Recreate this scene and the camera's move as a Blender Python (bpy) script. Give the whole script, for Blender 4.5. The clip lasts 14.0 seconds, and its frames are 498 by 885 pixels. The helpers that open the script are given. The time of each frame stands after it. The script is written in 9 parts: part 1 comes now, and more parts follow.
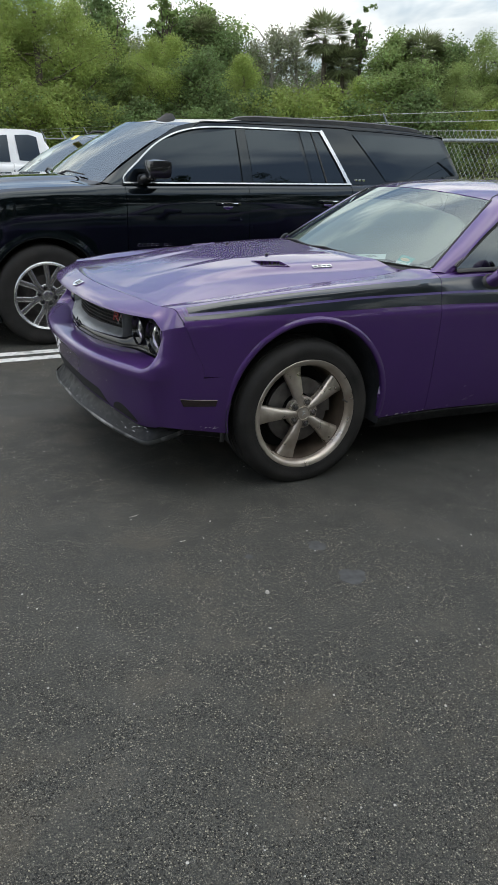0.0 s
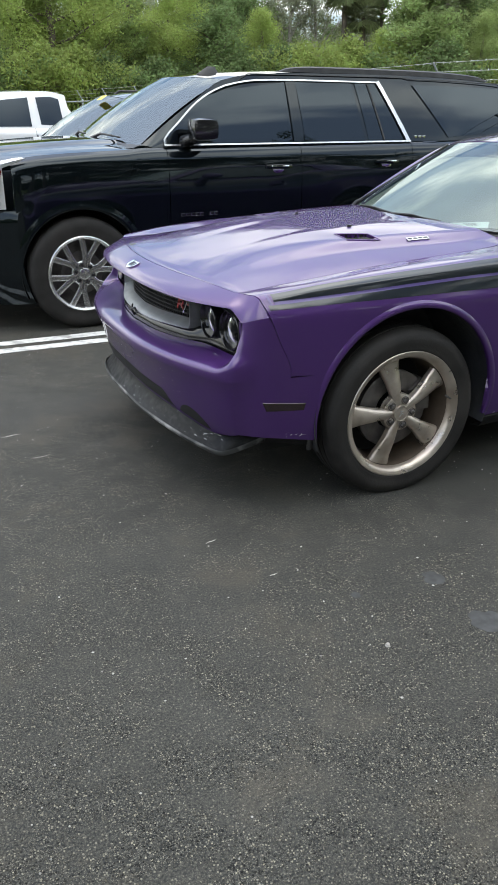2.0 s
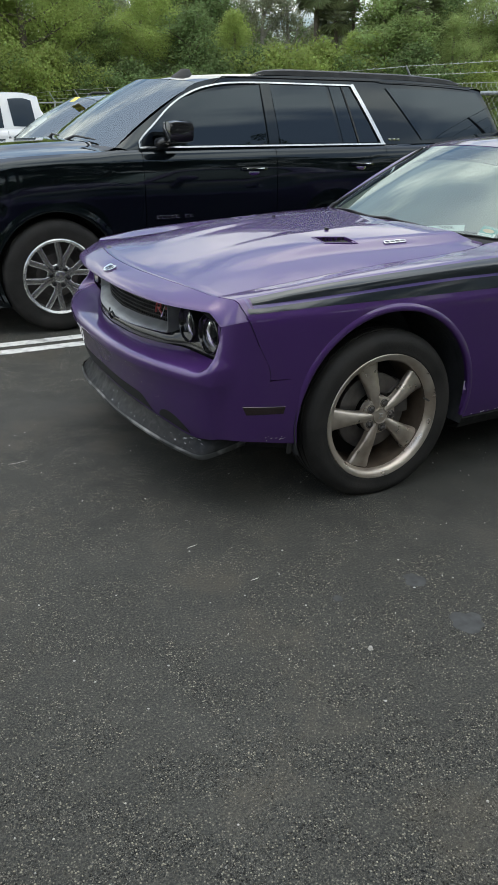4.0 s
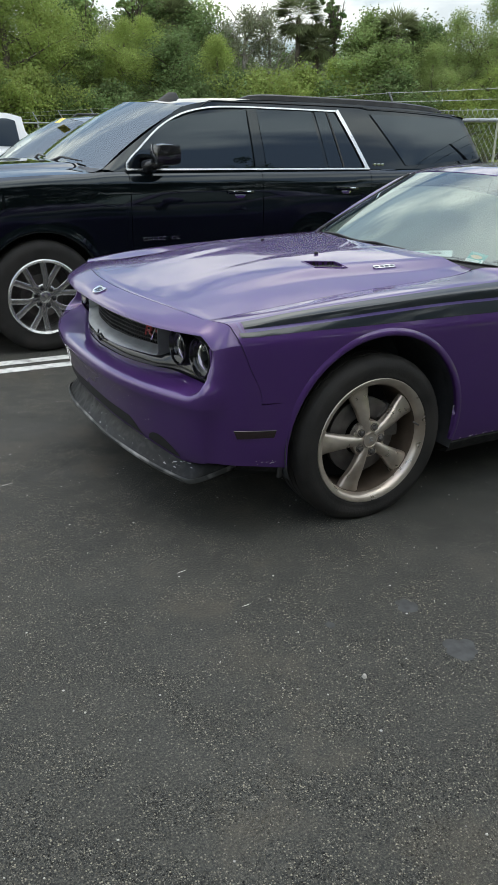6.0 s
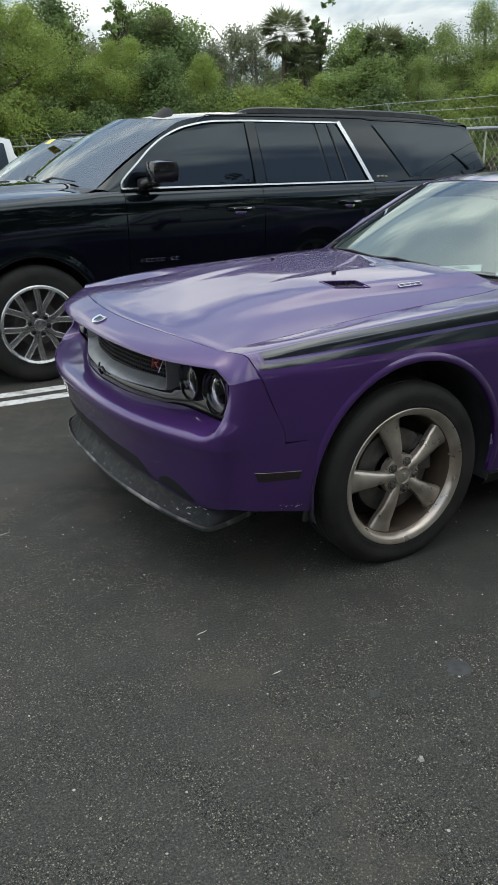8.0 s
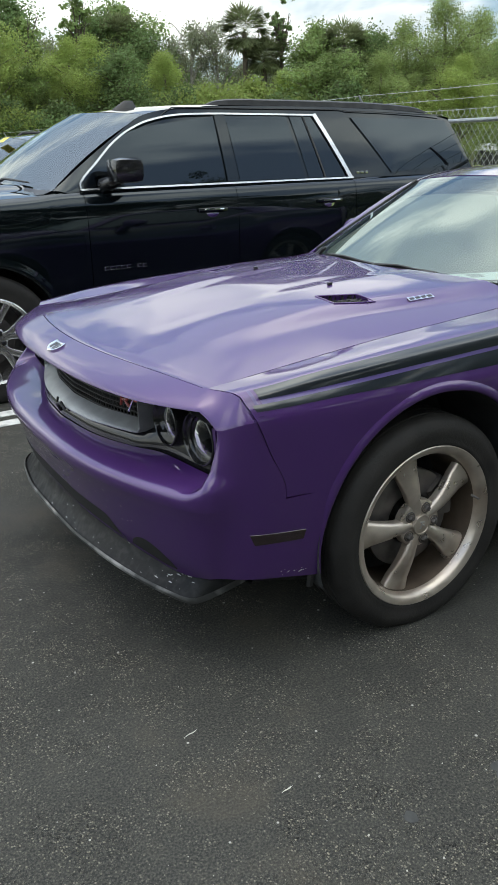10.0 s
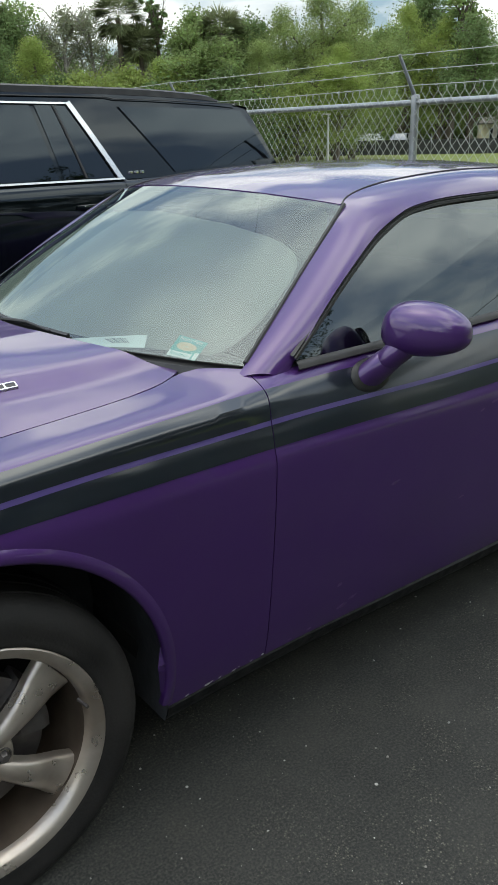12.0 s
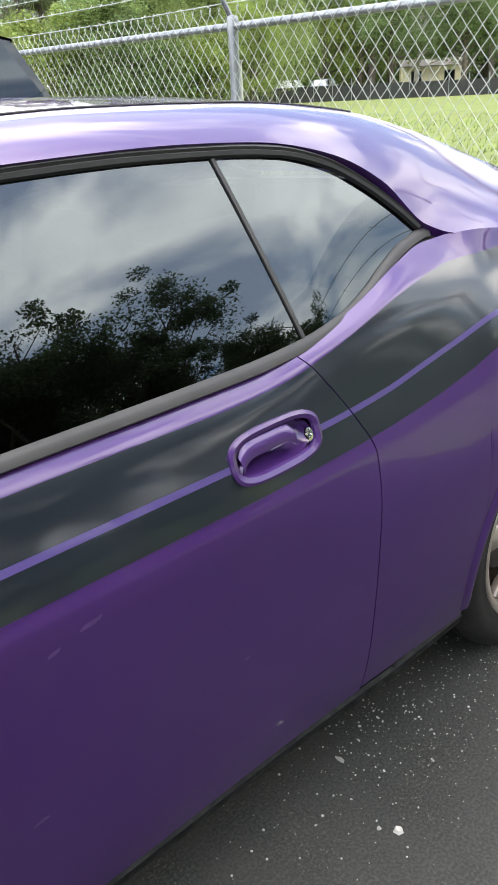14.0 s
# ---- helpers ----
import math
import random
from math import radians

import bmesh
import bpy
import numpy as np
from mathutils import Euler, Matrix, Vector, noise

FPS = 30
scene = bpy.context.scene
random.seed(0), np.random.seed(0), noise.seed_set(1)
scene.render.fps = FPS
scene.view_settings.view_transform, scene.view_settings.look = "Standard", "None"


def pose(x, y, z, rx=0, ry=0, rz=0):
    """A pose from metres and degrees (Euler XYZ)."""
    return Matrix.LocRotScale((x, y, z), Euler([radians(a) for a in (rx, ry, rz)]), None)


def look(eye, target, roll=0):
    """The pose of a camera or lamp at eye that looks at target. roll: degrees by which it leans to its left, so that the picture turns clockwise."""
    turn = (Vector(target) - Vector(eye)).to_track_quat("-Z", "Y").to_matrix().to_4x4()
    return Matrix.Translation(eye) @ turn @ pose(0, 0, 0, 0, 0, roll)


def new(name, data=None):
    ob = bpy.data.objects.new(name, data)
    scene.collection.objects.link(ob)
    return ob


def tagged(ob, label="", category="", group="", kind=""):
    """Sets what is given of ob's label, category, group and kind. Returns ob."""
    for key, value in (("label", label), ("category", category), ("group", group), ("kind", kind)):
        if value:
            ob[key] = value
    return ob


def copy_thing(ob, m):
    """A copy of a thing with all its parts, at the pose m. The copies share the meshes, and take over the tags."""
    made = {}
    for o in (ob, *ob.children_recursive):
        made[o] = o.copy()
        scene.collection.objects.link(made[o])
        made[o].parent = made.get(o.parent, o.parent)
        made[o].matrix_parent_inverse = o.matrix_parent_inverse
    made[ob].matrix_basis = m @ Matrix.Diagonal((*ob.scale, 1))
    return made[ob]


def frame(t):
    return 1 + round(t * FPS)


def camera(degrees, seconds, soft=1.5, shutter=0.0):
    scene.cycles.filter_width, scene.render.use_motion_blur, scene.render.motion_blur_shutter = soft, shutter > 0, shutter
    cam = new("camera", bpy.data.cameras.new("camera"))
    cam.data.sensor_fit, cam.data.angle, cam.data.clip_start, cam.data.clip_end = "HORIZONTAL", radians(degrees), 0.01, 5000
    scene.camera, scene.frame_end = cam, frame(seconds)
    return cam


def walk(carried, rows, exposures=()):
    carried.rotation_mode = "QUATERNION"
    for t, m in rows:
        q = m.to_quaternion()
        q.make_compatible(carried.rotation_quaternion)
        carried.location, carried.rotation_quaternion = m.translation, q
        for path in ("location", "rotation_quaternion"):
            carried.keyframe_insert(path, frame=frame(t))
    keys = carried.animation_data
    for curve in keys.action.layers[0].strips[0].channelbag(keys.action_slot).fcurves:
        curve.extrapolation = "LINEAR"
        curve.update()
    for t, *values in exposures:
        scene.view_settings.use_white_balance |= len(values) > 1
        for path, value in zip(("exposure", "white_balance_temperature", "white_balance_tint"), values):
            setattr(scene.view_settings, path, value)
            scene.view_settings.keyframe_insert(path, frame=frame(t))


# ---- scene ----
cam = camera(35.4, 14.0)
PATH = [
    (0, (-1.889, -4.12, 1.584), (-1.057, -2.442, 0.883), 1.80),
    (0.5, (-1.812, -3.909, 1.573), (-1.127, -2.176, 0.847), 0.65),
    (1, (-1.785, -3.75, 1.571), (-1.22, -1.997, 0.791), 0.49),
    (1.5, (-1.84, -3.574, 1.559), (-1.171, -1.858, 0.779), 0.23),
    (2, (-1.902, -3.472, 1.553), (-1.129, -1.803, 0.768), 0.30),
    (2.5, (-1.913, -3.452, 1.55), (-1.133, -1.785, 0.769), 0.15),
    (3, (-1.916, -3.449, 1.55), (-1.119, -1.791, 0.765), 0.33),
    (3.5, (-1.908, -3.455, 1.554), (-1.096, -1.806, 0.766), 0.38),
    (6, (-1.937, -3.413, 1.567), (-1.055, -1.776, 0.833), 1.32),
    (6.5, (-1.934, -3.388, 1.566), (-1.072, -1.739, 0.834), 1.12),
    (7, (-1.935, -3.368, 1.575), (-1.077, -1.701, 0.879), 0.58),
    (7.5, (-1.895, -3.247, 1.555), (-1.022, -1.587, 0.861), 0.13),
    (10, (-1.669, -2.606, 1.526), (-0.708, -0.999, 0.824), -1.08),
    (10.5, (-1.367, -2.553, 1.521), (-0.381, -0.965, 0.81), -1.40),
    (11, (-1.035, -2.371, 1.525), (0.127, -0.915, 0.798), 0.34),
    (11.5, (-0.66, -2.306, 1.533), (0.485, -0.836, 0.804), -0.85),
    (12, (-0.316, -2.234, 1.542), (0.832, -0.767, 0.815), -1.18),
    (12.5, (0.037, -2.127, 1.498), (1.306, -0.767, 0.762), -1.68),
    (13, (0.426, -2.081, 1.475), (1.693, -0.747, 0.69), -2.92),
    (13.5, (0.812, -1.93, 1.464), (2.056, -0.588, 0.657), -2.77),
    (14, (1.206, -1.745, 1.453), (2.43, -0.399, 0.622), -2.87),
]
walk(cam, [(t, look(eye, target, roll)) for t, eye, target, roll in PATH],
     [(0.0, 0.40, 6580, 6), (0.5, 0.71, 6580, 6), (1.0, 0.85, 6600, 6), (2.0, 0.88, 6580, 6), (3.0, 0.42, 6580, 4), (6.0, 0.49, 6580, 4), (6.5, 0.32, 6580, 4), (7.5, 0.29, 6560, 4), (10.0, 0.58, 6560, 3), (10.5, 0.78, 6560, 3), (11.0, 0.62, 6580, 3), (12.0, 0.44, 6580, 3), (12.5, 0.43, 6580, 3), (13.0, 0.93, 6620, 7), (13.5, 1.46, 6760, 10), (14.0, 1.56, 6760, 10)])

# ---------- sky, sun ----------
world = bpy.data.worlds.new("overcast_sky")
scene.world = world
world.use_nodes = True
wn, wl = world.node_tree.nodes, world.node_tree.links
wn.clear()
w_out = wn.new("ShaderNodeOutputWorld")
w_bg = wn.new("ShaderNodeBackground")
w_sky = wn.new("ShaderNodeTexSky")
w_sky.sky_type = "NISHITA"
w_sky.sun_disc = False
w_sky.sun_elevation = radians(77)
w_sky.sun_rotation = radians(-59)
w_sky.dust_density = 2.0
w_co = wn.new("ShaderNodeTexCoord")
# clouds lie on a flat layer: the direction divided by its height
w_sep = wn.new("ShaderNodeSeparateXYZ")
w_den = wn.new("ShaderNodeMath")
w_den.operation = "MAXIMUM"
w_den.inputs[1].default_value = 0.02
w_add = wn.new("ShaderNodeMath")
w_add.operation = "ADD"
w_add.inputs[1].default_value = 0.22
w_div = wn.new("ShaderNodeVectorMath")
w_div.operation = "DIVIDE"
w_com = wn.new("ShaderNodeCombineXYZ")
w_map = wn.new("ShaderNodeMapping")
w_map.inputs["Location"].default_value = (3.1, 1.7, 0.4)
w_map.inputs["Rotation"].default_value = (0, 0, radians(35))
w_map.inputs["Scale"].default_value = (1.0, 0.78, 0.0)
w_no = wn.new("ShaderNodeTexNoise")
w_no.inputs["Scale"].default_value = 1.9
w_no.inputs["Detail"].default_value = 5.0
w_no.inputs["Roughness"].default_value = 0.55
w_no.inputs["Distortion"].default_value = 0.45
w_ramp = wn.new("ShaderNodeValToRGB")
w_ramp.color_ramp.elements[0].position = 0.455
w_ramp.color_ramp.elements[0].color = (0, 0, 0, 1)
w_ramp.color_ramp.elements[1].position = 0.60
w_ramp.color_ramp.elements[1].color = (1, 1, 1, 1)
w_no2 = wn.new("ShaderNodeTexNoise")
w_no2.inputs["Scale"].default_value = 2.8
w_no2.inputs["Detail"].default_value = 5.0
w_shade = wn.new("ShaderNodeValToRGB")
w_shade.color_ramp.elements[0].position = 0.33
w_shade.color_ramp.elements[0].color = (5.6, 6.0, 6.5, 1)
w_shade.color_ramp.elements[1].position = 0.66
w_shade.color_ramp.elements[1].color = (10.6, 10.6, 10.5, 1)
w_mix = wn.new("ShaderNodeMix")
w_mix.data_type = "RGBA"
wl.new(w_co.outputs["Generated"], w_sep.inputs[0])
wl.new(w_sep.outputs["Z"], w_den.inputs[0])
wl.new(w_den.outputs[0], w_add.inputs[0])
for n in range(3):
    wl.new(w_add.outputs[0], w_com.inputs[n])
wl.new(w_co.outputs["Generated"], w_div.inputs[0])
wl.new(w_com.outputs[0], w_div.inputs[1])
wl.new(w_div.outputs[0], w_map.inputs["Vector"])
wl.new(w_map.outputs[0], w_no.inputs["Vector"])
wl.new(w_map.outputs[0], w_no2.inputs["Vector"])
# the cloud closes up towards the horizon
w_low = wn.new("ShaderNodeMapRange")
w_low.inputs["From Min"].default_value = 0.08
w_low.inputs["From Max"].default_value = 0.45
w_low.inputs["To Min"].default_value = 0.09
w_low.inputs["To Max"].default_value = 0.0
wl.new(w_sep.outputs["Z"], w_low.inputs["Value"])
w_fill = wn.new("ShaderNodeMath")
w_fill.operation = "ADD"
wl.new(w_no.outputs["Fac"], w_fill.inputs[0])
wl.new(w_low.outputs[0], w_fill.inputs[1])
wl.new(w_fill.outputs[0], w_ramp.inputs[0])
wl.new(w_no2.outputs["Fac"], w_shade.inputs[0])
wl.new(w_ramp.outputs[0], w_mix.inputs["Factor"])
wl.new(w_sky.outputs[0], w_mix.inputs["A"])
wl.new(w_shade.outputs[0], w_mix.inputs["B"])
# an overcast sky is about twice as bright overhead as at the horizon
w_zen = wn.new("ShaderNodeMapRange")
w_zen.inputs["From Min"].default_value = 0.12
w_zen.inputs["From Max"].default_value = 0.95
w_zen.inputs["To Min"].default_value = 0.95
w_zen.inputs["To Max"].default_value = 2.05
wl.new(w_sep.outputs["Z"], w_zen.inputs["Value"])
w_mul = wn.new("ShaderNodeVectorMath")
w_mul.operation = "SCALE"
wl.new(w_mix.outputs["Result"], w_mul.inputs[0])
wl.new(w_zen.outputs[0], w_mul.inputs["Scale"])
wl.new(w_mul.outputs[0], w_bg.inputs["Color"])
w_bg.inputs["Strength"].default_value = 0.108
wl.new(w_bg.outputs[0], w_out.inputs["Surface"])

sun_data = bpy.data.lights.new("sun", "SUN")
sun_data.energy = 0.7
sun_data.angle = radians(150)
sun_data.color = (1.0, 0.96, 0.9)
sun = new("sun", sun_data)
sun.matrix_world = look((-5, -2, 25), (0, 0, 0))

# ---------- materials ----------
def socket(node, name, value):
    node.inputs[name].default_value = value


def material(name, base, rough=0.5, metal=0.0, coat=0.0, vary=0.0, scale=8.0, bump=0.0, bump_scale=60.0, rough_vary=0.0, ior=1.5, spec=0.5, island=0.0, second=None, second_scale=1.5, second_amount=0.0, coat_rough=0.03, sheen=0.0):
    """A surface with grain at one scale and stains at another."""
    m = bpy.data.materials.new(name)
    m.use_nodes = True
    nt = m.node_tree
    bs = nt.nodes["Principled BSDF"]
    socket(bs, "Base Color", (*base, 1))
    socket(bs, "Roughness", rough)
    socket(bs, "Metallic", metal)
    socket(bs, "IOR", ior)
    socket(bs, "Specular IOR Level", spec)
    socket(bs, "Coat Weight", coat)
    socket(bs, "Coat Roughness", coat_rough)
    co = nt.nodes.new("ShaderNodeTexCoord")
    colour = None
    if vary or second_amount or island:
        n1 = nt.nodes.new("ShaderNodeTexNoise")
        socket(n1, "Scale", scale)
        socket(n1, "Detail", 6.0)
        nt.links.new(co.outputs["Object"], n1.inputs["Vector"])
        mp = nt.nodes.new("ShaderNodeMapRange")
        socket(mp, "From Min", 0.3)
        socket(mp, "From Max", 0.7)
        socket(mp, "To Min", 1 - vary)
        socket(mp, "To Max", 1 + vary)
        nt.links.new(n1.outputs["Fac"], mp.inputs["Value"])
        hs = nt.nodes.new("ShaderNodeHueSaturation")
        socket(hs, "Color", (*base, 1))
        nt.links.new(mp.outputs[0], hs.inputs["Value"])
        colour = hs.outputs[0]
        if second_amount:
            n2 = nt.nodes.new("ShaderNodeTexNoise")
            socket(n2, "Scale", second_scale)
            socket(n2, "Detail", 5.0)
            nt.links.new(co.outputs["Object"], n2.inputs["Vector"])
            rp = nt.nodes.new("ShaderNodeMapRange")
            socket(rp, "From Min", 0.48)
            socket(rp, "From Max", 0.68)
            socket(rp, "To Max", second_amount)
            nt.links.new(n2.outputs["Fac"], rp.inputs["Value"])
            mx = nt.nodes.new("ShaderNodeMix")
            mx.data_type = "RGBA"
            nt.links.new(rp.outputs[0], mx.inputs["Factor"])
            nt.links.new(colour, mx.inputs["A"])
            mx.inputs["B"].default_value = (*second, 1)
            colour = mx.outputs["Result"]
        if island:
            ge = nt.nodes.new("ShaderNodeNewGeometry")
            h2 = nt.nodes.new("ShaderNodeHueSaturation")
            m1 = nt.nodes.new("ShaderNodeMapRange")
            socket(m1, "To Min", 1 - island)
            socket(m1, "To Max", 1 + island)
            m2 = nt.nodes.new("ShaderNodeMapRange")
            socket(m2, "To Min", 0.5 - island * 0.05)
            socket(m2, "To Max", 0.5 + island * 0.05)
            nt.links.new(ge.outputs["Random Per Island"], m1.inputs["Value"])
            nt.links.new(ge.outputs["Random Per Island"], m2.inputs["Value"])
            nt.links.new(m1.outputs[0], h2.inputs["Value"])
            nt.links.new(m2.outputs[0], h2.inputs["Hue"])
            nt.links.new(colour, h2.inputs["Color"])
            colour = h2.outputs[0]
        nt.links.new(colour, bs.inputs["Base Color"])
        if rough_vary:
            mr = nt.nodes.new("ShaderNodeMapRange")
            socket(mr, "From Min", 0.3)
            socket(mr, "From Max", 0.7)
            socket(mr, "To Min", max(0.0, rough - rough_vary))
            socket(mr, "To Max", min(1.0, rough + rough_vary))
            nt.links.new(n1.outputs["Fac"], mr.inputs["Value"])
            nt.links.new(mr.outputs[0], bs.inputs["Roughness"])
    if bump:
        nb = nt.nodes.new("ShaderNodeTexNoise")
        socket(nb, "Scale", bump_scale)
        socket(nb, "Detail", 4.0)
        nt.links.new(co.outputs["Object"], nb.inputs["Vector"])
        bp = nt.nodes.new("ShaderNodeBump")
        socket(bp, "Strength", bump)
        socket(bp, "Distance", 0.01)
        nt.links.new(nb.outputs["Fac"], bp.inputs["Height"])
        nt.links.new(bp.outputs[0], bs.inputs["Normal"])
    return m


def glass(name, tint, rough=0.0, ior=1.45, gloss=(1, 1, 1)):
    """Thin tinted glazing: a coloured filter that lets light straight through, with a real mirror gloss."""
    m = bpy.data.materials.new(name)
    m.use_nodes = True
    nt = m.node_tree
    nt.nodes.clear()
    out = nt.nodes.new("ShaderNodeOutputMaterial")
    tr = nt.nodes.new("ShaderNodeBsdfTransparent")
    socket(tr, "Color", (*tint, 1))
    gl = nt.nodes.new("ShaderNodeBsdfGlossy")
    socket(gl, "Roughness", rough)
    socket(gl, "Color", (*gloss, 1))
    fr = nt.nodes.new("ShaderNodeFresnel")
    socket(fr, "IOR", ior)
    mx = nt.nodes.new("ShaderNodeMixShader")
    nt.links.new(fr.outputs[0], mx.inputs[0])
    nt.links.new(tr.outputs[0], mx.inputs[1])
    nt.links.new(gl.outputs[0], mx.inputs[2])
    nt.links.new(mx.outputs[0], out.inputs["Surface"])
    return m


def dusty_paint(name, base, dust, metal, rough, coat_ior=1.6, spec=0.5):
    """Car paint under clear coat with road dust that thickens in patches."""
    m = material(name, base, rough, metal, coat=1.0, vary=0.05, scale=3.0, second=dust, second_scale=9.0, second_amount=0.04, coat_rough=0.02, spec=spec)
    nt = m.node_tree
    bs = nt.nodes["Principled BSDF"]
    co = nt.nodes.new("ShaderNodeTexCoord")
    n = nt.nodes.new("ShaderNodeTexNoise")
    socket(n, "Scale", 3.5)
    socket(n, "Detail", 8.0)
    nt.links.new(co.outputs["Object"], n.inputs["Vector"])
    mr = nt.nodes.new("ShaderNodeMapRange")
    socket(mr, "From Min", 0.35)
    socket(mr, "From Max", 0.75)
    socket(mr, "To Min", 0.015)
    socket(mr, "To Max", 0.09)
    nt.links.new(n.outputs["Fac"], mr.inputs["Value"])
    nt.links.new(mr.outputs[0], bs.inputs["Coat Roughness"])
    socket(bs, "Coat IOR", coat_ior)
    wav = nt.nodes.new("ShaderNodeTexNoise")
    socket(wav, "Scale", 5.0)
    socket(wav, "Detail", 1.0)
    nt.links.new(co.outputs["Object"], wav.inputs["Vector"])
    bp = nt.nodes.new("ShaderNodeBump")
    socket(bp, "Strength", 0.05)
    socket(bp, "Distance", 0.02)
    nt.links.new(wav.outputs["Fac"], bp.inputs["Height"])
    nt.links.new(bp.outputs[0], bs.inputs["Coat Normal"])
    return m


PURPLE = dusty_paint("purple_metallic_paint", (0.053, 0.0122, 0.124), (0.10, 0.075, 0.12), 0.40, 0.46, 1.60)
STRIPE = material("satin_black_vinyl", (0.006, 0.010, 0.016), 0.35, coat=1.0, vary=0.15, scale=4, coat_rough=0.09, spec=0.3)
socket(STRIPE.node_tree.nodes["Principled BSDF"], "Coat IOR", 1.7)
VIOLET = material("violet_vinyl", (0.075, 0.052, 0.18), 0.3, coat=0.6, vary=0.1, scale=6)
BLACKPAINT = dusty_paint("black_gloss_paint", (0.0025, 0.004, 0.005), (0.02, 0.022, 0.022), 0.0, 0.12, 1.47, 0.05)
for key_, val_ in (("Coat Weight", 0.6), ("Specular IOR Level", 0.26), ("Roughness", 0.05), ("Specular Tint", (0.66, 0.86, 1.0, 1.0))):
    socket(BLACKPAINT.node_tree.nodes["Principled BSDF"], key_, val_)
WHITEPAINT = dusty_paint("white_gloss_paint", (0.66, 0.67, 0.68), (0.5, 0.48, 0.45), 0.0, 0.35)
GREYPAINT = dusty_paint("grey_metallic_paint", (0.06, 0.07, 0.075), (0.2, 0.2, 0.2), 0.5, 0.35)
GREENPAINT = dusty_paint("silver_metallic_paint", (0.35, 0.36, 0.37), (0.3, 0.3, 0.3), 0.6, 0.35)
CHIP = material("bare_chip", (0.42, 0.42, 0.42), 0.7, vary=0.2, scale=60)
SCUFF = material("paint_scuff", (0.075, 0.034, 0.135), 0.6, vary=0.3, scale=80)
RUBBER = material("tyre_rubber", (0.021, 0.0200, 0.019), 0.62, vary=0.3, scale=9, bump=0.15, bump_scale=120, second=(0.036, 0.033, 0.030), second_scale=5, second_amount=0.5, spec=0.2)
TRIM = material("black_rubber_trim", (0.02, 0.02, 0.02), 0.5, vary=0.15, scale=20, bump=0.05)
TRIMGREY = material("weathered_belt_rubber", (0.035, 0.034, 0.033), 0.55, vary=0.2, scale=14)
PLASTIC = material("black_plastic", (0.016, 0.016, 0.017), 0.42, vary=0.2, scale=12, bump=0.08, bump_scale=90, second=(0.10, 0.10, 0.095), second_scale=6, second_amount=0.25)
SCUFFED = material("scuffed_black_plastic", (0.007, 0.007, 0.0075), 0.42, vary=0.35, scale=22, bump=0.10, bump_scale=60, second=(0.13, 0.13, 0.125), second_scale=38, second_amount=0.10, rough_vary=0.15, spec=0.22)
GLOSSBLACK = material("gloss_black_plastic", (0.01, 0.01, 0.011), 0.16, vary=0.2, scale=10, coat=0.3)
LINER = material("dusty_arch_liner", (0.032, 0.034, 0.036), 0.6, vary=0.35, scale=14, bump=0.3, bump_scale=40, second=(0.075, 0.075, 0.072), second_scale=9, second_amount=0.5)
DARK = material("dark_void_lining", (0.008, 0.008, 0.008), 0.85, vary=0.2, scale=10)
CHROME = material("chrome", (0.82, 0.83, 0.85), 0.07, 1.0, vary=0.04, scale=15)
BOWL = material("dim_lamp_bowl", (0.03, 0.031, 0.034), 0.6, 0.2, vary=0.25, scale=30, spec=0.2)
WORNEDGE = material("scraped_plastic_edge", (0.03, 0.031, 0.031), 0.45, vary=0.4, scale=30, second=(0.32, 0.32, 0.31), second_scale=9, second_amount=0.8)
SUVCHROME = material("weathered_chrome", (0.62, 0.63, 0.64), 0.24, 0.95, vary=0.12, scale=6)
SATIN = material("satin_silver_trim", (0.42, 0.42, 0.42), 0.28, 0.9, vary=0.08, scale=15)
BEZEL = material("grey_grille_bezel", (0.30, 0.31, 0.31), 0.36, 0.6, vary=0.15, scale=15)
ALLOY = material("dusty_alloy", (0.50, 0.445, 0.385), 0.34, 0.75, vary=0.12, scale=14, second=(0.20, 0.15, 0.11), second_scale=6, second_amount=0.55, rough_vary=0.1, coat=0.25, coat_rough=0.2)
BARREL = material("brake_dust_barrel", (0.115, 0.088, 0.066), 0.45, 0.5, vary=0.3, scale=12, second=(0.05, 0.036, 0.027), second_scale=5, second_amount=0.6)
ALLOYPLAIN = material("grey_machined_alloy", (0.5, 0.5, 0.5), 0.25, 0.9, vary=0.12, scale=14)
STEEL = material("brake_steel", (0.16, 0.15, 0.145), 0.42, 0.8, vary=0.25, scale=20)
LENS = glass("lamp_lens", (0.62, 0.64, 0.65), 0.05, 1.14)
CLEARLENS = glass("clear_lamp_lens", (0.93, 0.94, 0.95), 0.02, 1.35)
LAMPSILVER = material("silvered_lamp_bowl", (0.80, 0.81, 0.82), 0.32, 0.6, vary=0.12, scale=25)
REDLENS = material("red_lens", (0.15, 0.014, 0.012), 0.12, coat=1.0, vary=0.1)
AMBERDARK = material("dark_marker_lens", (0.018, 0.01, 0.012), 0.12, coat=0.6, vary=0.1)
WINDSCREEN = glass("windscreen_glass", (0.74, 0.83, 0.77), 0.0, 2.0, (0.86, 0.97, 0.99))
TINTED = glass("tinted_glass", (0.065, 0.069, 0.066), 0.0, 1.95, (0.86, 0.96, 1.0))
PRIVACY = glass("privacy_glass", (0.03, 0.036, 0.045), 0.0, 1.58, (0.74, 0.88, 1.0))
CLEARGLASS = glass("clear_car_glass", (0.6, 0.69, 0.64), 0.0, 2.6, (0.95, 1.0, 0.99))
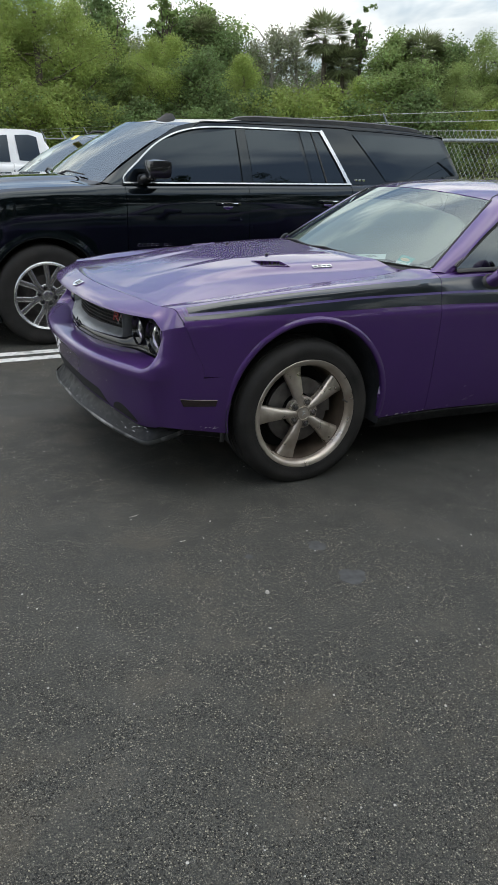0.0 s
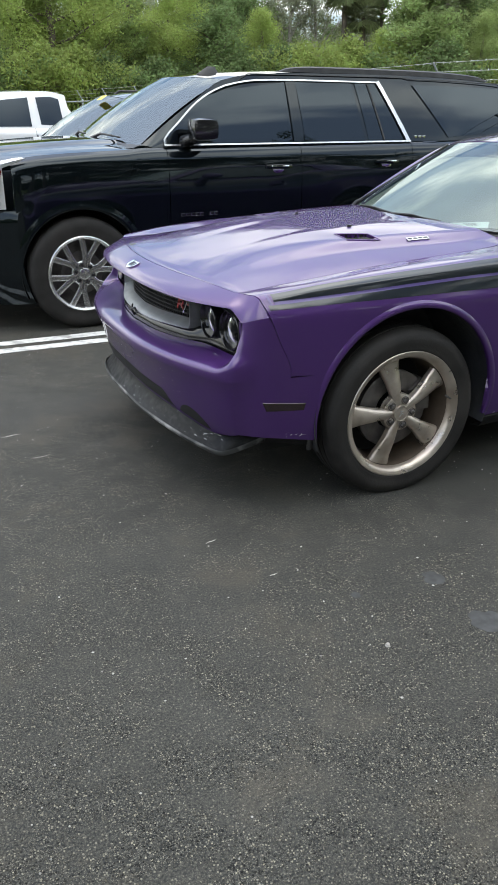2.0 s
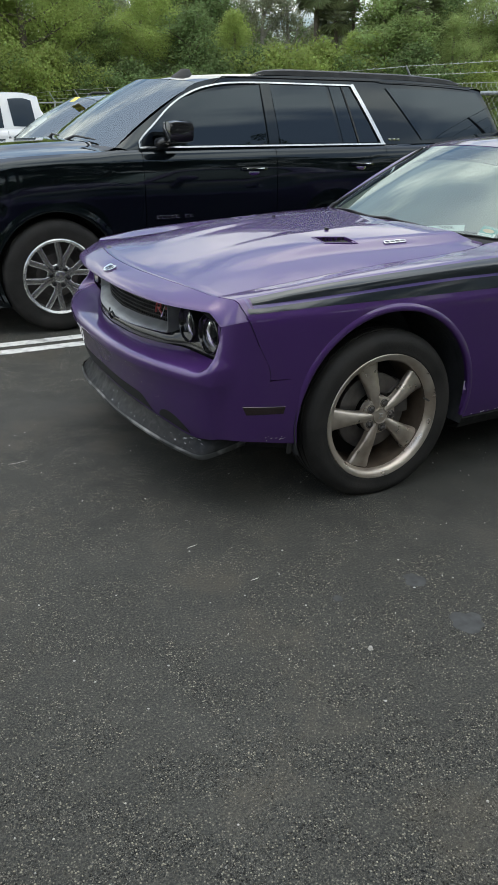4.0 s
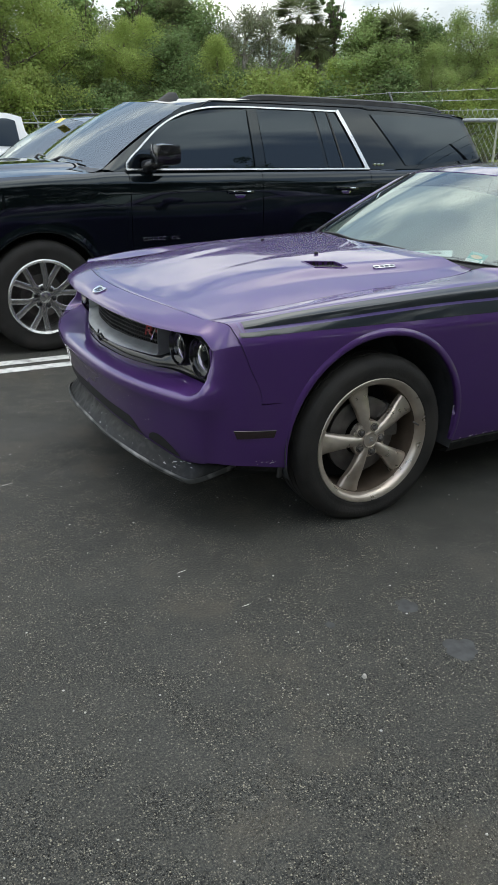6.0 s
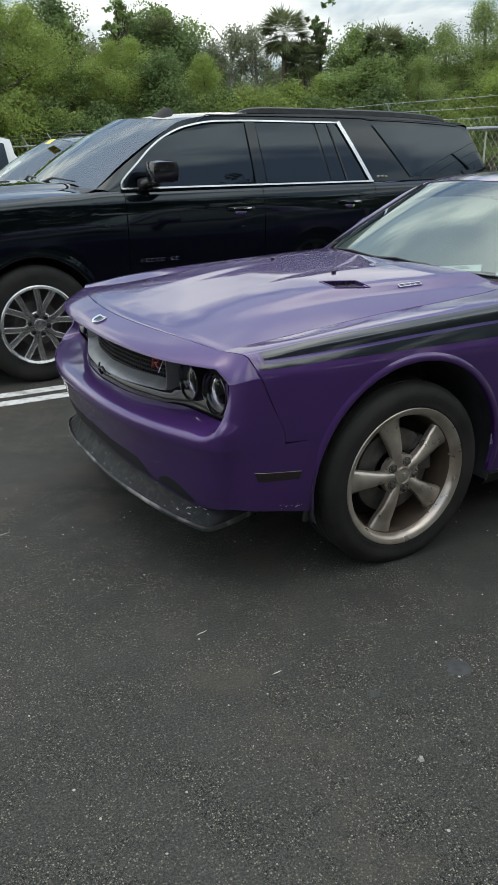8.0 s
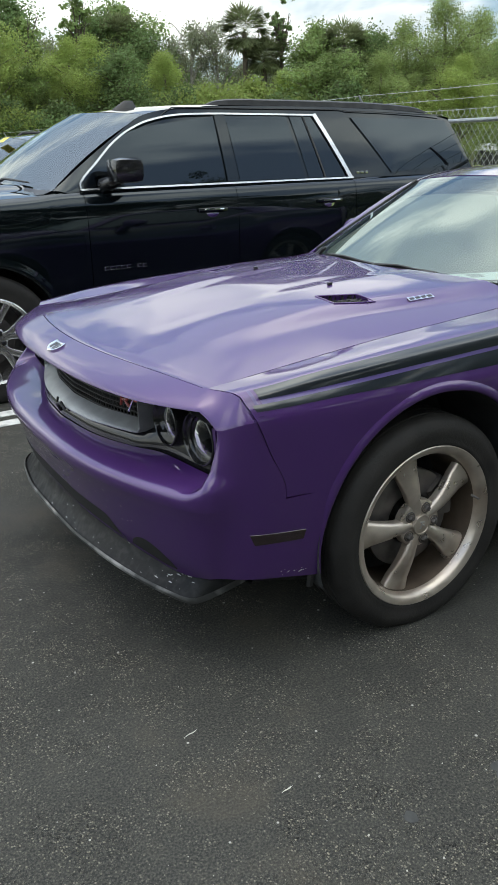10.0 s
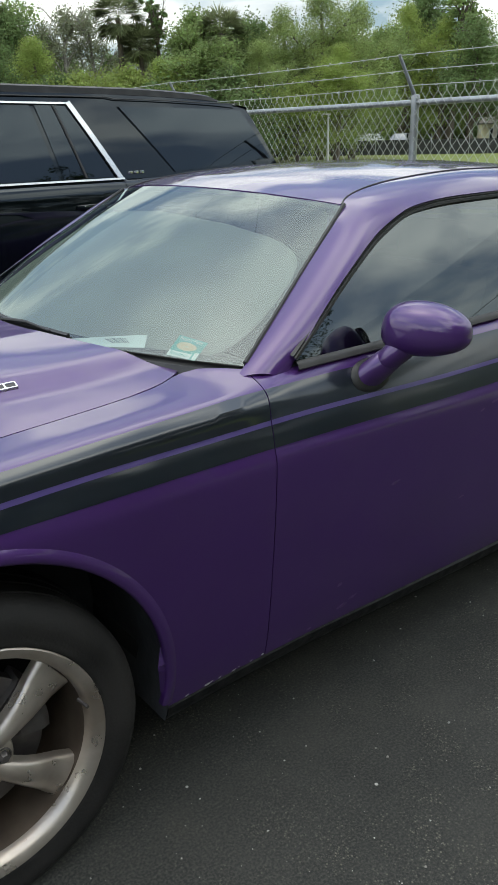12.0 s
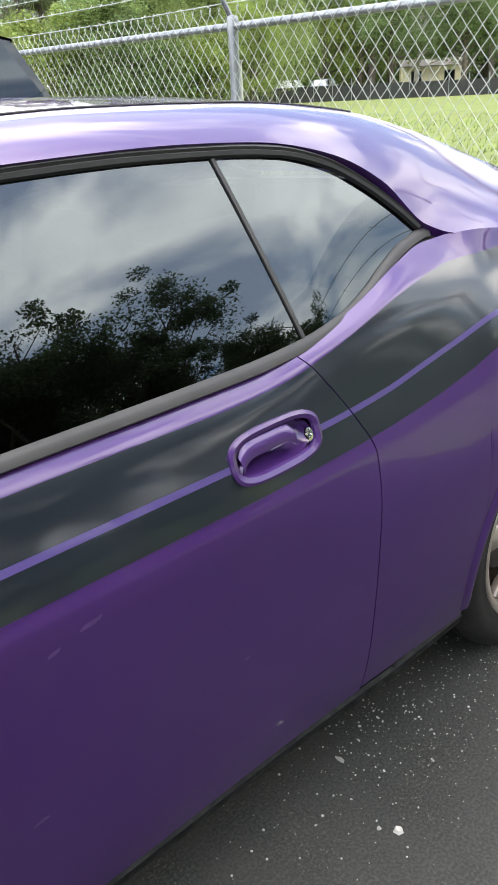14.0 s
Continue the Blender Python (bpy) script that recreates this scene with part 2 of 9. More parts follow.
SEATCLOTH = material("dark_seat_cloth", (0.03, 0.03, 0.032), 0.8, vary=0.25, scale=30, bump=0.2)
DASHTOP = material("grey_dashboard", (0.19, 0.195, 0.18), 0.6, vary=0.2, scale=20, bump=0.1)
WHITEPAPER = material("white_paper", (0.75, 0.78, 0.76), 0.6, vary=0.05, scale=30)
TEAL = material("teal_print", (0.10, 0.42, 0.38), 0.5, vary=0.08, scale=30)
INK = material("grey_print", (0.08, 0.10, 0.10), 0.6, vary=0.1, scale=40)
CREAM = material("cream_print", (0.65, 0.52, 0.34), 0.6, vary=0.08, scale=30)
REDPAINT = material("red_badge_enamel", (0.26, 0.025, 0.02), 0.3, vary=0.05)
YELLOWPAPER = material("yellow_paper", (0.70, 0.60, 0.10), 0.6, vary=0.05)

# ---------- mesh helpers ----------
def crv(*pts):
    """A smooth curve through (x, value) pairs without overshoot."""
    xs, ys = np.array([p[0] for p in pts], float), np.array([p[1] for p in pts], float)
    d = np.diff(ys) / np.diff(xs)
    m = np.zeros(len(xs))
    m[0], m[-1] = d[0], d[-1]
    for i in range(1, len(xs) - 1):
        if d[i - 1] * d[i] > 0:
            h0, h1 = xs[i] - xs[i - 1], xs[i + 1] - xs[i]
            w1, w2 = 2 * h1 + h0, h1 + 2 * h0
            m[i] = (w1 + w2) / (w1 / d[i - 1] + w2 / d[i])

    co = []
    for i in range(len(xs) - 1):
        h = xs[i + 1] - xs[i]
        c, dd = m[i], d[i]
        co.append((float(ys[i]), float(c), float((3 * dd - 2 * c - m[i + 1]) / h), float((c + m[i + 1] - 2 * dd) / h**2)))
    kn = [float(v) for v in xs]

    def f(x):
        x = kn[0] if x < kn[0] else kn[-1] if x > kn[-1] else x
        i = 0
        while i < len(co) - 1 and x > kn[i + 1]:
            i += 1
        t = x - kn[i]
        a, b, c, e = co[i]
        return a + t * (b + t * (c + t * e))

    return f


def crv3(pts):
    """A smooth curve through points in space, by a parameter from 0 to 1 of even steps from point to point."""
    n = len(pts) - 1
    fs = [crv(*[(i / n, p[k]) for i, p in enumerate(pts)]) for k in range(len(pts[0]))]
    return lambda t: Vector([g(t) for g in fs])


def smooth(a, b, x):
    t = min(max((x - a) / (b - a), 0), 1)
    return t * t * (3 - 2 * t)


def lin(a, b, n):
    return [a + (b - a) * i / (n - 1) for i in range(n)]


def grid(bm, rows, closed=False):
    """Faces between rows of points of one length."""
    vs = [[bm.verts.new(p) for p in row] for row in rows]
    for r0, r1 in zip(vs, vs[1:]):
        n = len(r0)
        for i in range(n if closed else n - 1):
            j = (i + 1) % n
            try:
                bm.faces.new((r0[i], r0[j], r1[j], r1[i]))
            except ValueError:
                pass
    return vs


def face_out(bm, centre):
    """Turn the faces of an open sheet away from a point."""
    bm.normal_update()
    c = Vector(centre)
    if sum((f.calc_center_median() - c).dot(f.normal) * f.calc_area() for f in bm.faces) < 0:
        bmesh.ops.reverse_faces(bm, faces=bm.faces[:])
    bm.normal_update()


def rim(bm, depth):
    """Fold the free edges of a sheet inwards, as a pressed panel's are."""
    edges = [e for e in bm.edges if e.is_boundary]
    base = {v: v.normal.copy() for e in edges for v in e.verts}
    made = bmesh.ops.extrude_edge_only(bm, edges=edges)["geom"]
    back = {}
    for v in base:
        back[v.index] = v
    for v in [g for g in made if isinstance(g, bmesh.types.BMVert)]:
        near = min((e.other_vert(v) for e in v.link_edges if e.other_vert(v) in base), key=lambda o: (o.co - v.co).length, default=None)
        if near:
            v.co = near.co - base[near] * depth
    bm.normal_update()


def part(name, bm, mat, parent=None, label="", sharp=35):
    """One mesh object, under a thing or a part."""
    me = bpy.data.meshes.new(name)
    bmesh.ops.remove_doubles(bm, verts=bm.verts[:], dist=0.00005)
    bm.normal_update()
    for f in bm.faces:
        f.smooth = True
    bm.to_mesh(me)
    bm.free()
    me.set_sharp_from_angle(angle=radians(sharp))
    for m in mat if isinstance(mat, (list, tuple)) else [mat]:
        me.materials.append(m)
    ob = new(name, me)
    if parent is not None:
        ob.parent = parent
    if label:
        tagged(ob, label)
    return ob


def thing(name, label, category, group="", m=None, kind=""):
    ob = new(name)
    tagged(ob, label, category, group, kind)
    if m is not None:
        ob.matrix_basis = m
    return ob


def add_box(bm, lo, hi, bevel=0.0, m=None):
    vs = bmesh.ops.create_cube(bm, size=1)["verts"]
    for v in vs:
        v.co = Vector([(p + q) / 2 + (q - p) * c for p, q, c in zip(lo, hi, v.co)])
    if bevel:
        es = list({e for v in vs for e in v.link_edges})
        out = bmesh.ops.bevel(bm, geom=es, offset=bevel, segments=2, affect="EDGES", profile=0.6)
        vs = [v for v in out["verts"]] + [v for v in vs if v.is_valid]
        vs = list(set(vs))
    if m is not None:
        bmesh.ops.transform(bm, matrix=m, verts=[v for v in vs if v.is_valid])
    return vs


def box(lo, hi, bevel=0.0, m=None):
    bm = bmesh.new()
    add_box(bm, lo, hi, bevel, m)
    return bm


def tube(bm, pts, r, seg=8, caps=True):
    """A round rod along points; r may be a list."""
    rows = []
    pts = [Vector(p) for p in pts]
    for i, p in enumerate(pts):
        d = (pts[min(i + 1, len(pts) - 1)] - pts[max(i - 1, 0)]).normalized()
        a = d.orthogonal().normalized() if abs(d.z) > 0.9 else d.cross(Vector((0, 0, 1))).normalized()
        b = d.cross(a)
        ri = r[i] if isinstance(r, (list, tuple)) else r
        rows.append([p + (a * math.cos(t) + b * math.sin(t)) * ri for t in (2 * math.pi * k / seg for k in range(seg))])
    vs = grid(bm, rows, closed=True)
    if caps:
        for row in (vs[0], vs[-1]):
            try:
                bm.faces.new(row)
            except ValueError:
                pass


def lathe(bm, prof, seg=48, axis="y", at=(0, 0, 0)):
    """A turned shape: profile rows of (radius, along)."""
    rows = []
    for r, a in prof:
        row = []
        for k in range(seg):
            t = 2 * math.pi * k / seg
            c, s = r * math.cos(t), r * math.sin(t)
            p = (c, a, s) if axis == "y" else (a, c, s) if axis == "x" else (c, s, a)
            row.append(Vector(p) + Vector(at))
        rows.append(row)
    grid(bm, rows, closed=True)


def ribbon(bm, pts, half, up=(0, 0, 1), thick=0.004):
    """A flat strip with thickness along points."""
    pts = [Vector(p) for p in pts]
    up = Vector(up).normalized()
    rows = []
    for i, p in enumerate(pts):
        d = (pts[min(i + 1, len(pts) - 1)] - pts[max(i - 1, 0)]).normalized()
        a = d.cross(up).normalized()
        n = a.cross(d).normalized()
        rows.append([p - a * half - n * thick / 2, p + a * half - n * thick / 2, p + a * half + n * thick / 2, p - a * half + n * thick / 2])
    vs = grid(bm, rows, closed=True)
    bm.faces.new(vs[0])
    bm.faces.new(vs[-1])


def loft(bm, low, high, nt, nv, bulge=0.0, out=None, t0=0.0, t1=1.0):
    """A sheet between two curves in space, bowed outwards."""
    rows = []
    for v in lin(0, 1, nv):
        row = []
        for t in lin(t0, t1, nt):
            a, b = low(t), high(t)
            p = a.lerp(b, v)
            if bulge:
                p = p + out(p) * (bulge * 4 * v * (1 - v))
            row.append(p)
        rows.append(row)
    grid(bm, rows)


class Shell:
    """A car's side and top as sections: knots of (half width, height), each a curve along the car."""

    def __init__(self, knots):
        self.knots, self.kept = knots, {}

    def sec(self, x):
        key = round(x, 4)
        if key not in self.kept:
            pts = [(h(key), z(key)) for h, z in self.knots]
            n = len(pts)
            hs, zs = [], []
            for i in range(n - 1):
                p0, p1, p2, p3 = pts[max(i - 1, 0)], pts[i], pts[i + 1], pts[min(i + 2, n - 1)]
                co = [(2 * p1[k], p2[k] - p0[k], 2 * p0[k] - 5 * p1[k] + 4 * p2[k] - p3[k], 3 * p1[k] - p0[k] - 3 * p2[k] + p3[k]) for k in (0, 1)]
                for j in range(9 if i == n - 2 else 8):
                    t = j / 8
                    hs.append(0.5 * (co[0][0] + t * (co[0][1] + t * (co[0][2] + t * co[0][3]))))
                    zs.append(0.5 * (co[1][0] + t * (co[1][1] + t * (co[1][2] + t * co[1][3]))))
            ss = [0.0]
            for k in range(1, len(hs)):
                ss.append(ss[-1] + math.hypot(hs[k] - hs[k - 1], zs[k] - zs[k - 1]))
            self.kept[key] = (hs, zs, [v / ss[-1] for v in ss])
        return self.kept[key]

    def at(self, x, s):
        hs, zs, ss = self.sec(x)
        lo, hi = 0, len(ss) - 1
        while hi - lo > 1:
            mid = (lo + hi) // 2
            lo, hi = (mid, hi) if ss[mid] <= s else (lo, mid)
        f = (s - ss[lo]) / (ss[hi] - ss[lo])
        return hs[lo] + f * (hs[hi] - hs[lo]), zs[lo] + f * (zs[hi] - zs[lo])

    def s_of(self, x, z):
        """Where the section first reaches a height."""
        hs, zs, ss = self.sec(x)
        for i, v in enumerate(zs):
            if v >= z:
                if i == 0:
                    return 0.0
                f = (z - zs[i - 1]) / (v - zs[i - 1])
                return ss[i - 1] + f * (ss[i] - ss[i - 1])
        return 1.0

    def half(self, x, z):
        return self.at(x, self.s_of(x, z))[0]

    def panel(self, us, x0, x1, rows, side, out=0.0):
        """Rows of points on the shell. us: fractions from x0(z) to x1(z). rows: functions of x giving a height, or ('s', f) giving a fraction of the section."""
        made = []
        for r in rows:
            row = []
            for u in us:
                z = 0.6
                for _ in range(3):
                    x = x0(z) + (x1(z) - x0(z)) * u
                    s = r[1](x) if isinstance(r, tuple) else self.s_of(x, r(x))
                    h, z = self.at(x, s)
                p = Vector((x, side * h, z))
                if out:
                    h2, z2 = self.at(x, min(s + 0.01, 1))
                    h1, z1 = self.at(x, max(s - 0.01, 0))
                    n = Vector((0, side * (z2 - z1), -(h2 - h1))).normalized()
                    p += n * out
                row.append(p)
            made.append(row)
        return made


def between(f, g, n, first=True, last=True):
    """Row functions from one height curve to another."""
    ts = lin(0, 1, n)
    return [(lambda x, t=t: f(x) + (g(x) - f(x)) * t) for i, t in enumerate(ts) if (first or i) and (last or i < n - 1)]


def arch_low(sill, *arches):
    """The lower edge of a body side: the sill, broken by round wheel openings (x, z, r)."""

    def f(x):
        z = sill(x)
        for cx, cz, r in arches:
            d = abs(x - cx)
            if d < r:
                z = max(z, cz + math.sqrt(r * r - d * d))
        return z

    return f

# ---------- the purple coupe: x runs to its tail, front axle at 0 ----------
AXLE, HUBZ = 2.99, 0.36
coupe = thing("coupe", "purple metallic two-door muscle coupe with black side stripes", "car")

c_wide = crv((-0.82, 0.80), (-0.755, 0.868), (-0.685, 0.905), (-0.595, 0.928), (-0.4, 0.946), (-0.1, 0.957), (0.3, 0.958), (0.8, 0.954), (1.5, 0.952), (2.0, 0.955), (2.4, 0.965), (2.8, 0.978), (3.2, 0.978), (3.6, 0.95), (3.85, 0.90), (4.0, 0.82))
c_low = crv((-0.65, 0.864), (-0.3, 0.872), (0.4, 0.872), (0.8, 0.868), (1.5, 0.853), (1.9, 0.852), (2.2, 0.860), (2.42, 0.880), (2.55, 0.905), (2.66, 0.935), (3.0, 0.97), (3.9, 0.96))
c_line = crv((-0.65, 0.886), (-0.3, 0.902), (0.0, 0.915), (0.4, 0.926), (0.8, 0.925), (1.5, 0.911), (2.1, 0.914), (2.3, 0.927), (2.42, 0.947), (2.55, 0.972), (2.66, 0.996), (3.0, 1.03), (3.9, 1.02))
c_top = crv((-0.7, 0.906), (-0.56, 0.922), (-0.43, 0.938), (-0.1, 0.961), (0.15, 0.973), (0.5, 0.988), (0.8, 0.994), (1.5, 0.993), (1.9, 0.993), (2.05, 1.0), (2.2, 1.028), (2.3, 1.054), (2.42, 1.084), (2.6, 1.110), (3.0, 1.112), (3.6, 1.085), (4.0, 1.04))
hood_half = crv((-0.72, 0.765), (-0.56, 0.755), (-0.2, 0.744), (0.2, 0.736), (0.5, 0.728), (0.6, 0.715), (0.66, 0.69), (0.72, 0.645))
hood_edge = crv((-0.72, 0.906), (-0.56, 0.919), (-0.43, 0.930), (-0.22, 0.949), (0.0, 0.966), (0.26, 0.981), (0.48, 0.994), (0.69, 1.012), (0.74, 1.018))
c_in = crv((-0.85, 0.765), (-0.72, 0.769), (-0.56, 0.759), (-0.2, 0.748), (0.2, 0.740), (0.5, 0.732), (0.6, 0.719), (0.66, 0.695), (0.70, 0.690), (0.75, 0.755), (0.80, 0.805), (0.86, 0.846), (1.0, 0.859), (2.1, 0.861), (2.3, 0.848), (2.45, 0.828), (2.55, 0.814), (2.62, 0.818), (2.70, 0.835), (2.9, 0.845), (3.2, 0.835), (3.55, 0.75), (4.0, 0.62))
c_inz = crv((-0.85, 0.905), (-0.72, 0.906), (-0.56, 0.919), (-0.43, 0.930), (-0.22, 0.949), (0.0, 0.966), (0.26, 0.981), (0.48, 0.994), (0.69, 1.012), (0.75, 1.026), (0.86, 1.020), (1.5, 1.020), (2.0, 1.024), (2.15, 1.042), (2.3, 1.078), (2.45, 1.128), (2.55, 1.150), (2.68, 1.156), (2.9, 1.135), (3.2, 1.122), (3.6, 1.10), (4.0, 1.06))
lean = lambda x: smooth(0.45, 1.0, x) * (1 - smooth(3.2, 3.7, x))
hip = lambda x: smooth(1.90, 2.60, x) * (1 - smooth(3.3, 3.8, x))
crown = lambda x: smooth(2.1, 2.8, x) * (1 - smooth(3.3, 3.8, x))
COUPE = Shell([
    (lambda x: c_wide(x) - 0.060, lambda x: 0.18),
    (lambda x: c_wide(x) - 0.022 + 0.012 * hip(x), lambda x: 0.34),
    (lambda x: c_wide(x) - 0.004 + 0.020 * hip(x), lambda x: 0.56),
    (lambda x: c_wide(x) + 0.018 * hip(x), lambda x: c_low(x) - 0.09 - 0.11 * hip(x)),
    (lambda x: c_wide(x) - 0.0025 - 0.006 * hip(x), lambda x: c_low(x) - 0.030 - 0.030 * hip(x)),
    (lambda x: c_wide(x) - 0.010 - 0.014 * hip(x), lambda x: c_low(x) - 0.006),
    (lambda x: c_wide(x) - 0.027 - 0.004 * lean(x) - 0.018 * hip(x), lambda x: c_line(x) - 0.001 * lean(x)),
    (lambda x: c_wide(x) - 0.056 - 0.009 * lean(x) - 0.012 * hip(x) - 0.026 * crown(x), lambda x: c_top(x) - 0.004 * lean(x) - 0.030 * crown(x)),
    (lambda x: c_in(x), lambda x: c_inz(x)),
])
FRONT_ARCH, REAR_ARCH = (0.01, 0.398, 0.432), (3.02, 0.398, 0.432)
door_sill = crv((0.4, 0.285), (0.75, 0.292), (1.3, 0.275), (1.8, 0.262), (2.3, 0.262), (2.6, 0.280))
door_front = crv((0.2, 0.744), (0.31, 0.747), (0.56, 0.755), (0.71, 0.763), (0.87, 0.771), (0.99, 0.785), (1.05, 0.80))
door_rear = crv((0.2, 2.236), (0.64, 2.236), (0.714, 2.239), (0.831, 2.243), (0.904, 2.212), (0.99, 2.152), (1.067, 2.09))
bump_seam = crv((0.2, -0.545), (0.62, -0.548), (0.75, -0.598), (0.86, -0.640), (0.9, -0.656), (0.95, -0.664))
GAP = 0.0014


def arch_us(x0, x1, arch, n, extra=()):
    """Fractions of a stretch that follow a wheel opening closely."""
    cx, cz, r = arch
    xs = {round(x, 4) for x in lin(x0, x1, n)}
    for k in range(41):
        xs.add(round(cx - r * math.cos(math.pi * k / 40), 4))
    for e in (cx - r, cx + r):
        xs |= {round(e - 0.0006, 4), round(e + 0.0006, 4)}
    xs |= set(extra)
    return [(x - x0) / (x1 - x0) for x in sorted(xs) if x0 <= x <= x1]


def side_panel(name, us, x0, x1, low, parent, side, label, hole=None, fine=1):
    rows = between(low, lambda x: max(c_low(x) - 0.06, low(x) + 0.004), 16 * fine)
    rows += between(lambda x: max(c_low(x) - 0.06, low(x) + 0.004), c_low, 5 * fine, first=False)
    rows += between(c_low, c_line, 4 * fine, first=False) + between(c_line, c_top, 5 * fine, first=False)
    tops = [("s", lambda x, t=t: COUPE.s_of(x, c_top(x)) * (1 - t) + t) for t in lin(0, 1, 9)[1:]]
    bm = bmesh.new()
    grid(bm, COUPE.panel(us, x0, x1, rows + tops, side))
    if name == "fender":
        for v in bm.verts:
            if v.co.x < -0.55 and abs(v.co.y) < 0.875 and v.co.z > 0.88:
                v.co.x -= 0.043 * min(1, (0.875 - abs(v.co.y)) / 0.106) * max(0, 1 - (v.co.x + 0.656) / 0.10)
    face_out(bm, (1.3, 0, 0.6))
    if hole:
        bmesh.ops.delete(bm, geom=[f for f in bm.faces if hole(f.calc_center_median())], context="FACES")
    bm.normal_update()
    rim(bm, 0.022)
    return part(name, bm, PURPLE, parent, label)


def stripe_band(us, x0, x1, f, g, parent, side, label, mat=STRIPE, out=0.0012, name="stripe", hole=None):
    bm = bmesh.new()
    grid(bm, COUPE.panel(us, x0, x1, between(f, g, 12 if hole else 5), side, out=out))
    if hole:
        bmesh.ops.delete(bm, geom=[q for q in bm.faces if hole(q.calc_center_median())], context="FACES")
    face_out(bm, (1.3, 0, 0.6))
    return part(name, bm, mat, parent, label)


def stripes(us, x0, x1, parent, side, lead=0.0, hole=None):
    stripe_band(us, x0, x1, c_low, lambda x: c_line(x) - 0.0055, parent, side, "thin lower black stripe", hole=hole)
    y0 = (lambda z: x0(z) + lead) if lead else x0
    stripe_band(us, y0, x1, lambda x: c_line(x) + 0.0055, c_top, parent, side, "broad upper black stripe", hole=hole)
    stripe_band(us, y0, x1, lambda x: c_line(x) - 0.0062, lambda x: c_line(x) + 0.0062, parent, side, "thin violet pinstripe", VIOLET, 0.0008, "pinstripe", hole)
    if lead:
        stripe_band([0, 1], lambda z: x0(z) + lead - 0.020, lambda z: x0(z) + lead - 0.010, lambda x: c_line(x) - 0.0062, c_top, parent, side, "violet pinstripe end", VIOLET, 0.0008, "pinstripe_end")


HANDLE = (2.015, 0.917)


def in_handle(p, grow=0.0):
    dx, dz = p.x - HANDLE[0], p.z - HANDLE[1] - 0.02 * (p.x - HANDLE[0])
    return (abs(dx) / (0.098 + grow)) ** 3.2 + (abs(dz) / (0.036 + grow)) ** 3.2 < 1


def oval(a, b, n, p=3.2):
    """Points round a rounded oblong."""
    out = []
    for k in range(n):
        t = 2 * math.pi * k / n
        c, s = math.cos(t), math.sin(t)
        out.append((a * math.copysign(abs(c) ** (2 / p), c), b * math.copysign(abs(s) ** (2 / p), s)))
    return out


def on_door(dx, dz, out, side):
    x, z = HANDLE[0] + dx, HANDLE[1] + dz + 0.02 * dx
    return Vector((x, side * (COUPE.half(x, z) + out), z))


def door_handle(parent, side):
    bm = bmesh.new()
    ring = [(0.104, 0.042, 0.001), (0.104, 0.042, 0.005), (0.098, 0.037, 0.007), (0.090, 0.030, 0.004), (0.088, 0.028, -0.002)]
    grid(bm, [[on_door(x, z, o, side) for x, z in oval(a, b, 40)] for a, b, o in ring], closed=True)
    face_out(bm, (HANDLE[0], side * 0.8, HANDLE[1]))
    hd = part("handle", bm, PURPLE, parent, "oval purple pull handle with a dark recess")
    bm = bmesh.new()
    cup = [(0.088, 0.028, -0.002), (0.080, 0.026, -0.02), (0.06, 0.016, -0.034), (0.01, 0.004, -0.036)]
    grid(bm, [[on_door(x - 0.006, z, o, side) for x, z in oval(a, b, 40)] for a, b, o in cup], closed=True)
    part("recess", bm, PURPLE, hd)
    bm = bmesh.new()
    rows = []
    for z, o in ((0.028, -0.001), (0.024, 0.004), (0.012, 0.006), (0.001, 0.003), (-0.001, -0.004), (0.004, -0.010)):
        rows.append([on_door(x - 0.016, z - 0.02 * abs(x / 0.066) ** 6, o, side) for x in lin(-0.066, 0.060, 16)])
    grid(bm, rows)
    face_out(bm, (HANDLE[0], side * 0.8, HANDLE[1]))
    part("flap", bm, PURPLE, hd)
    bm = bmesh.new()
    lathe(bm, [(0.011, 0.0), (0.011, 0.004), (0.006, 0.0045), (0.0055, 0.001), (0.0005, 0.001)], 20)
    for v in bm.verts:
        v.co = on_door(0.072 + v.co.x * 0.8, -0.002 + v.co.z, 0.003 + v.co.y, side)
    part("keyhole", bm, CHROME, hd, "chrome lock cylinder")


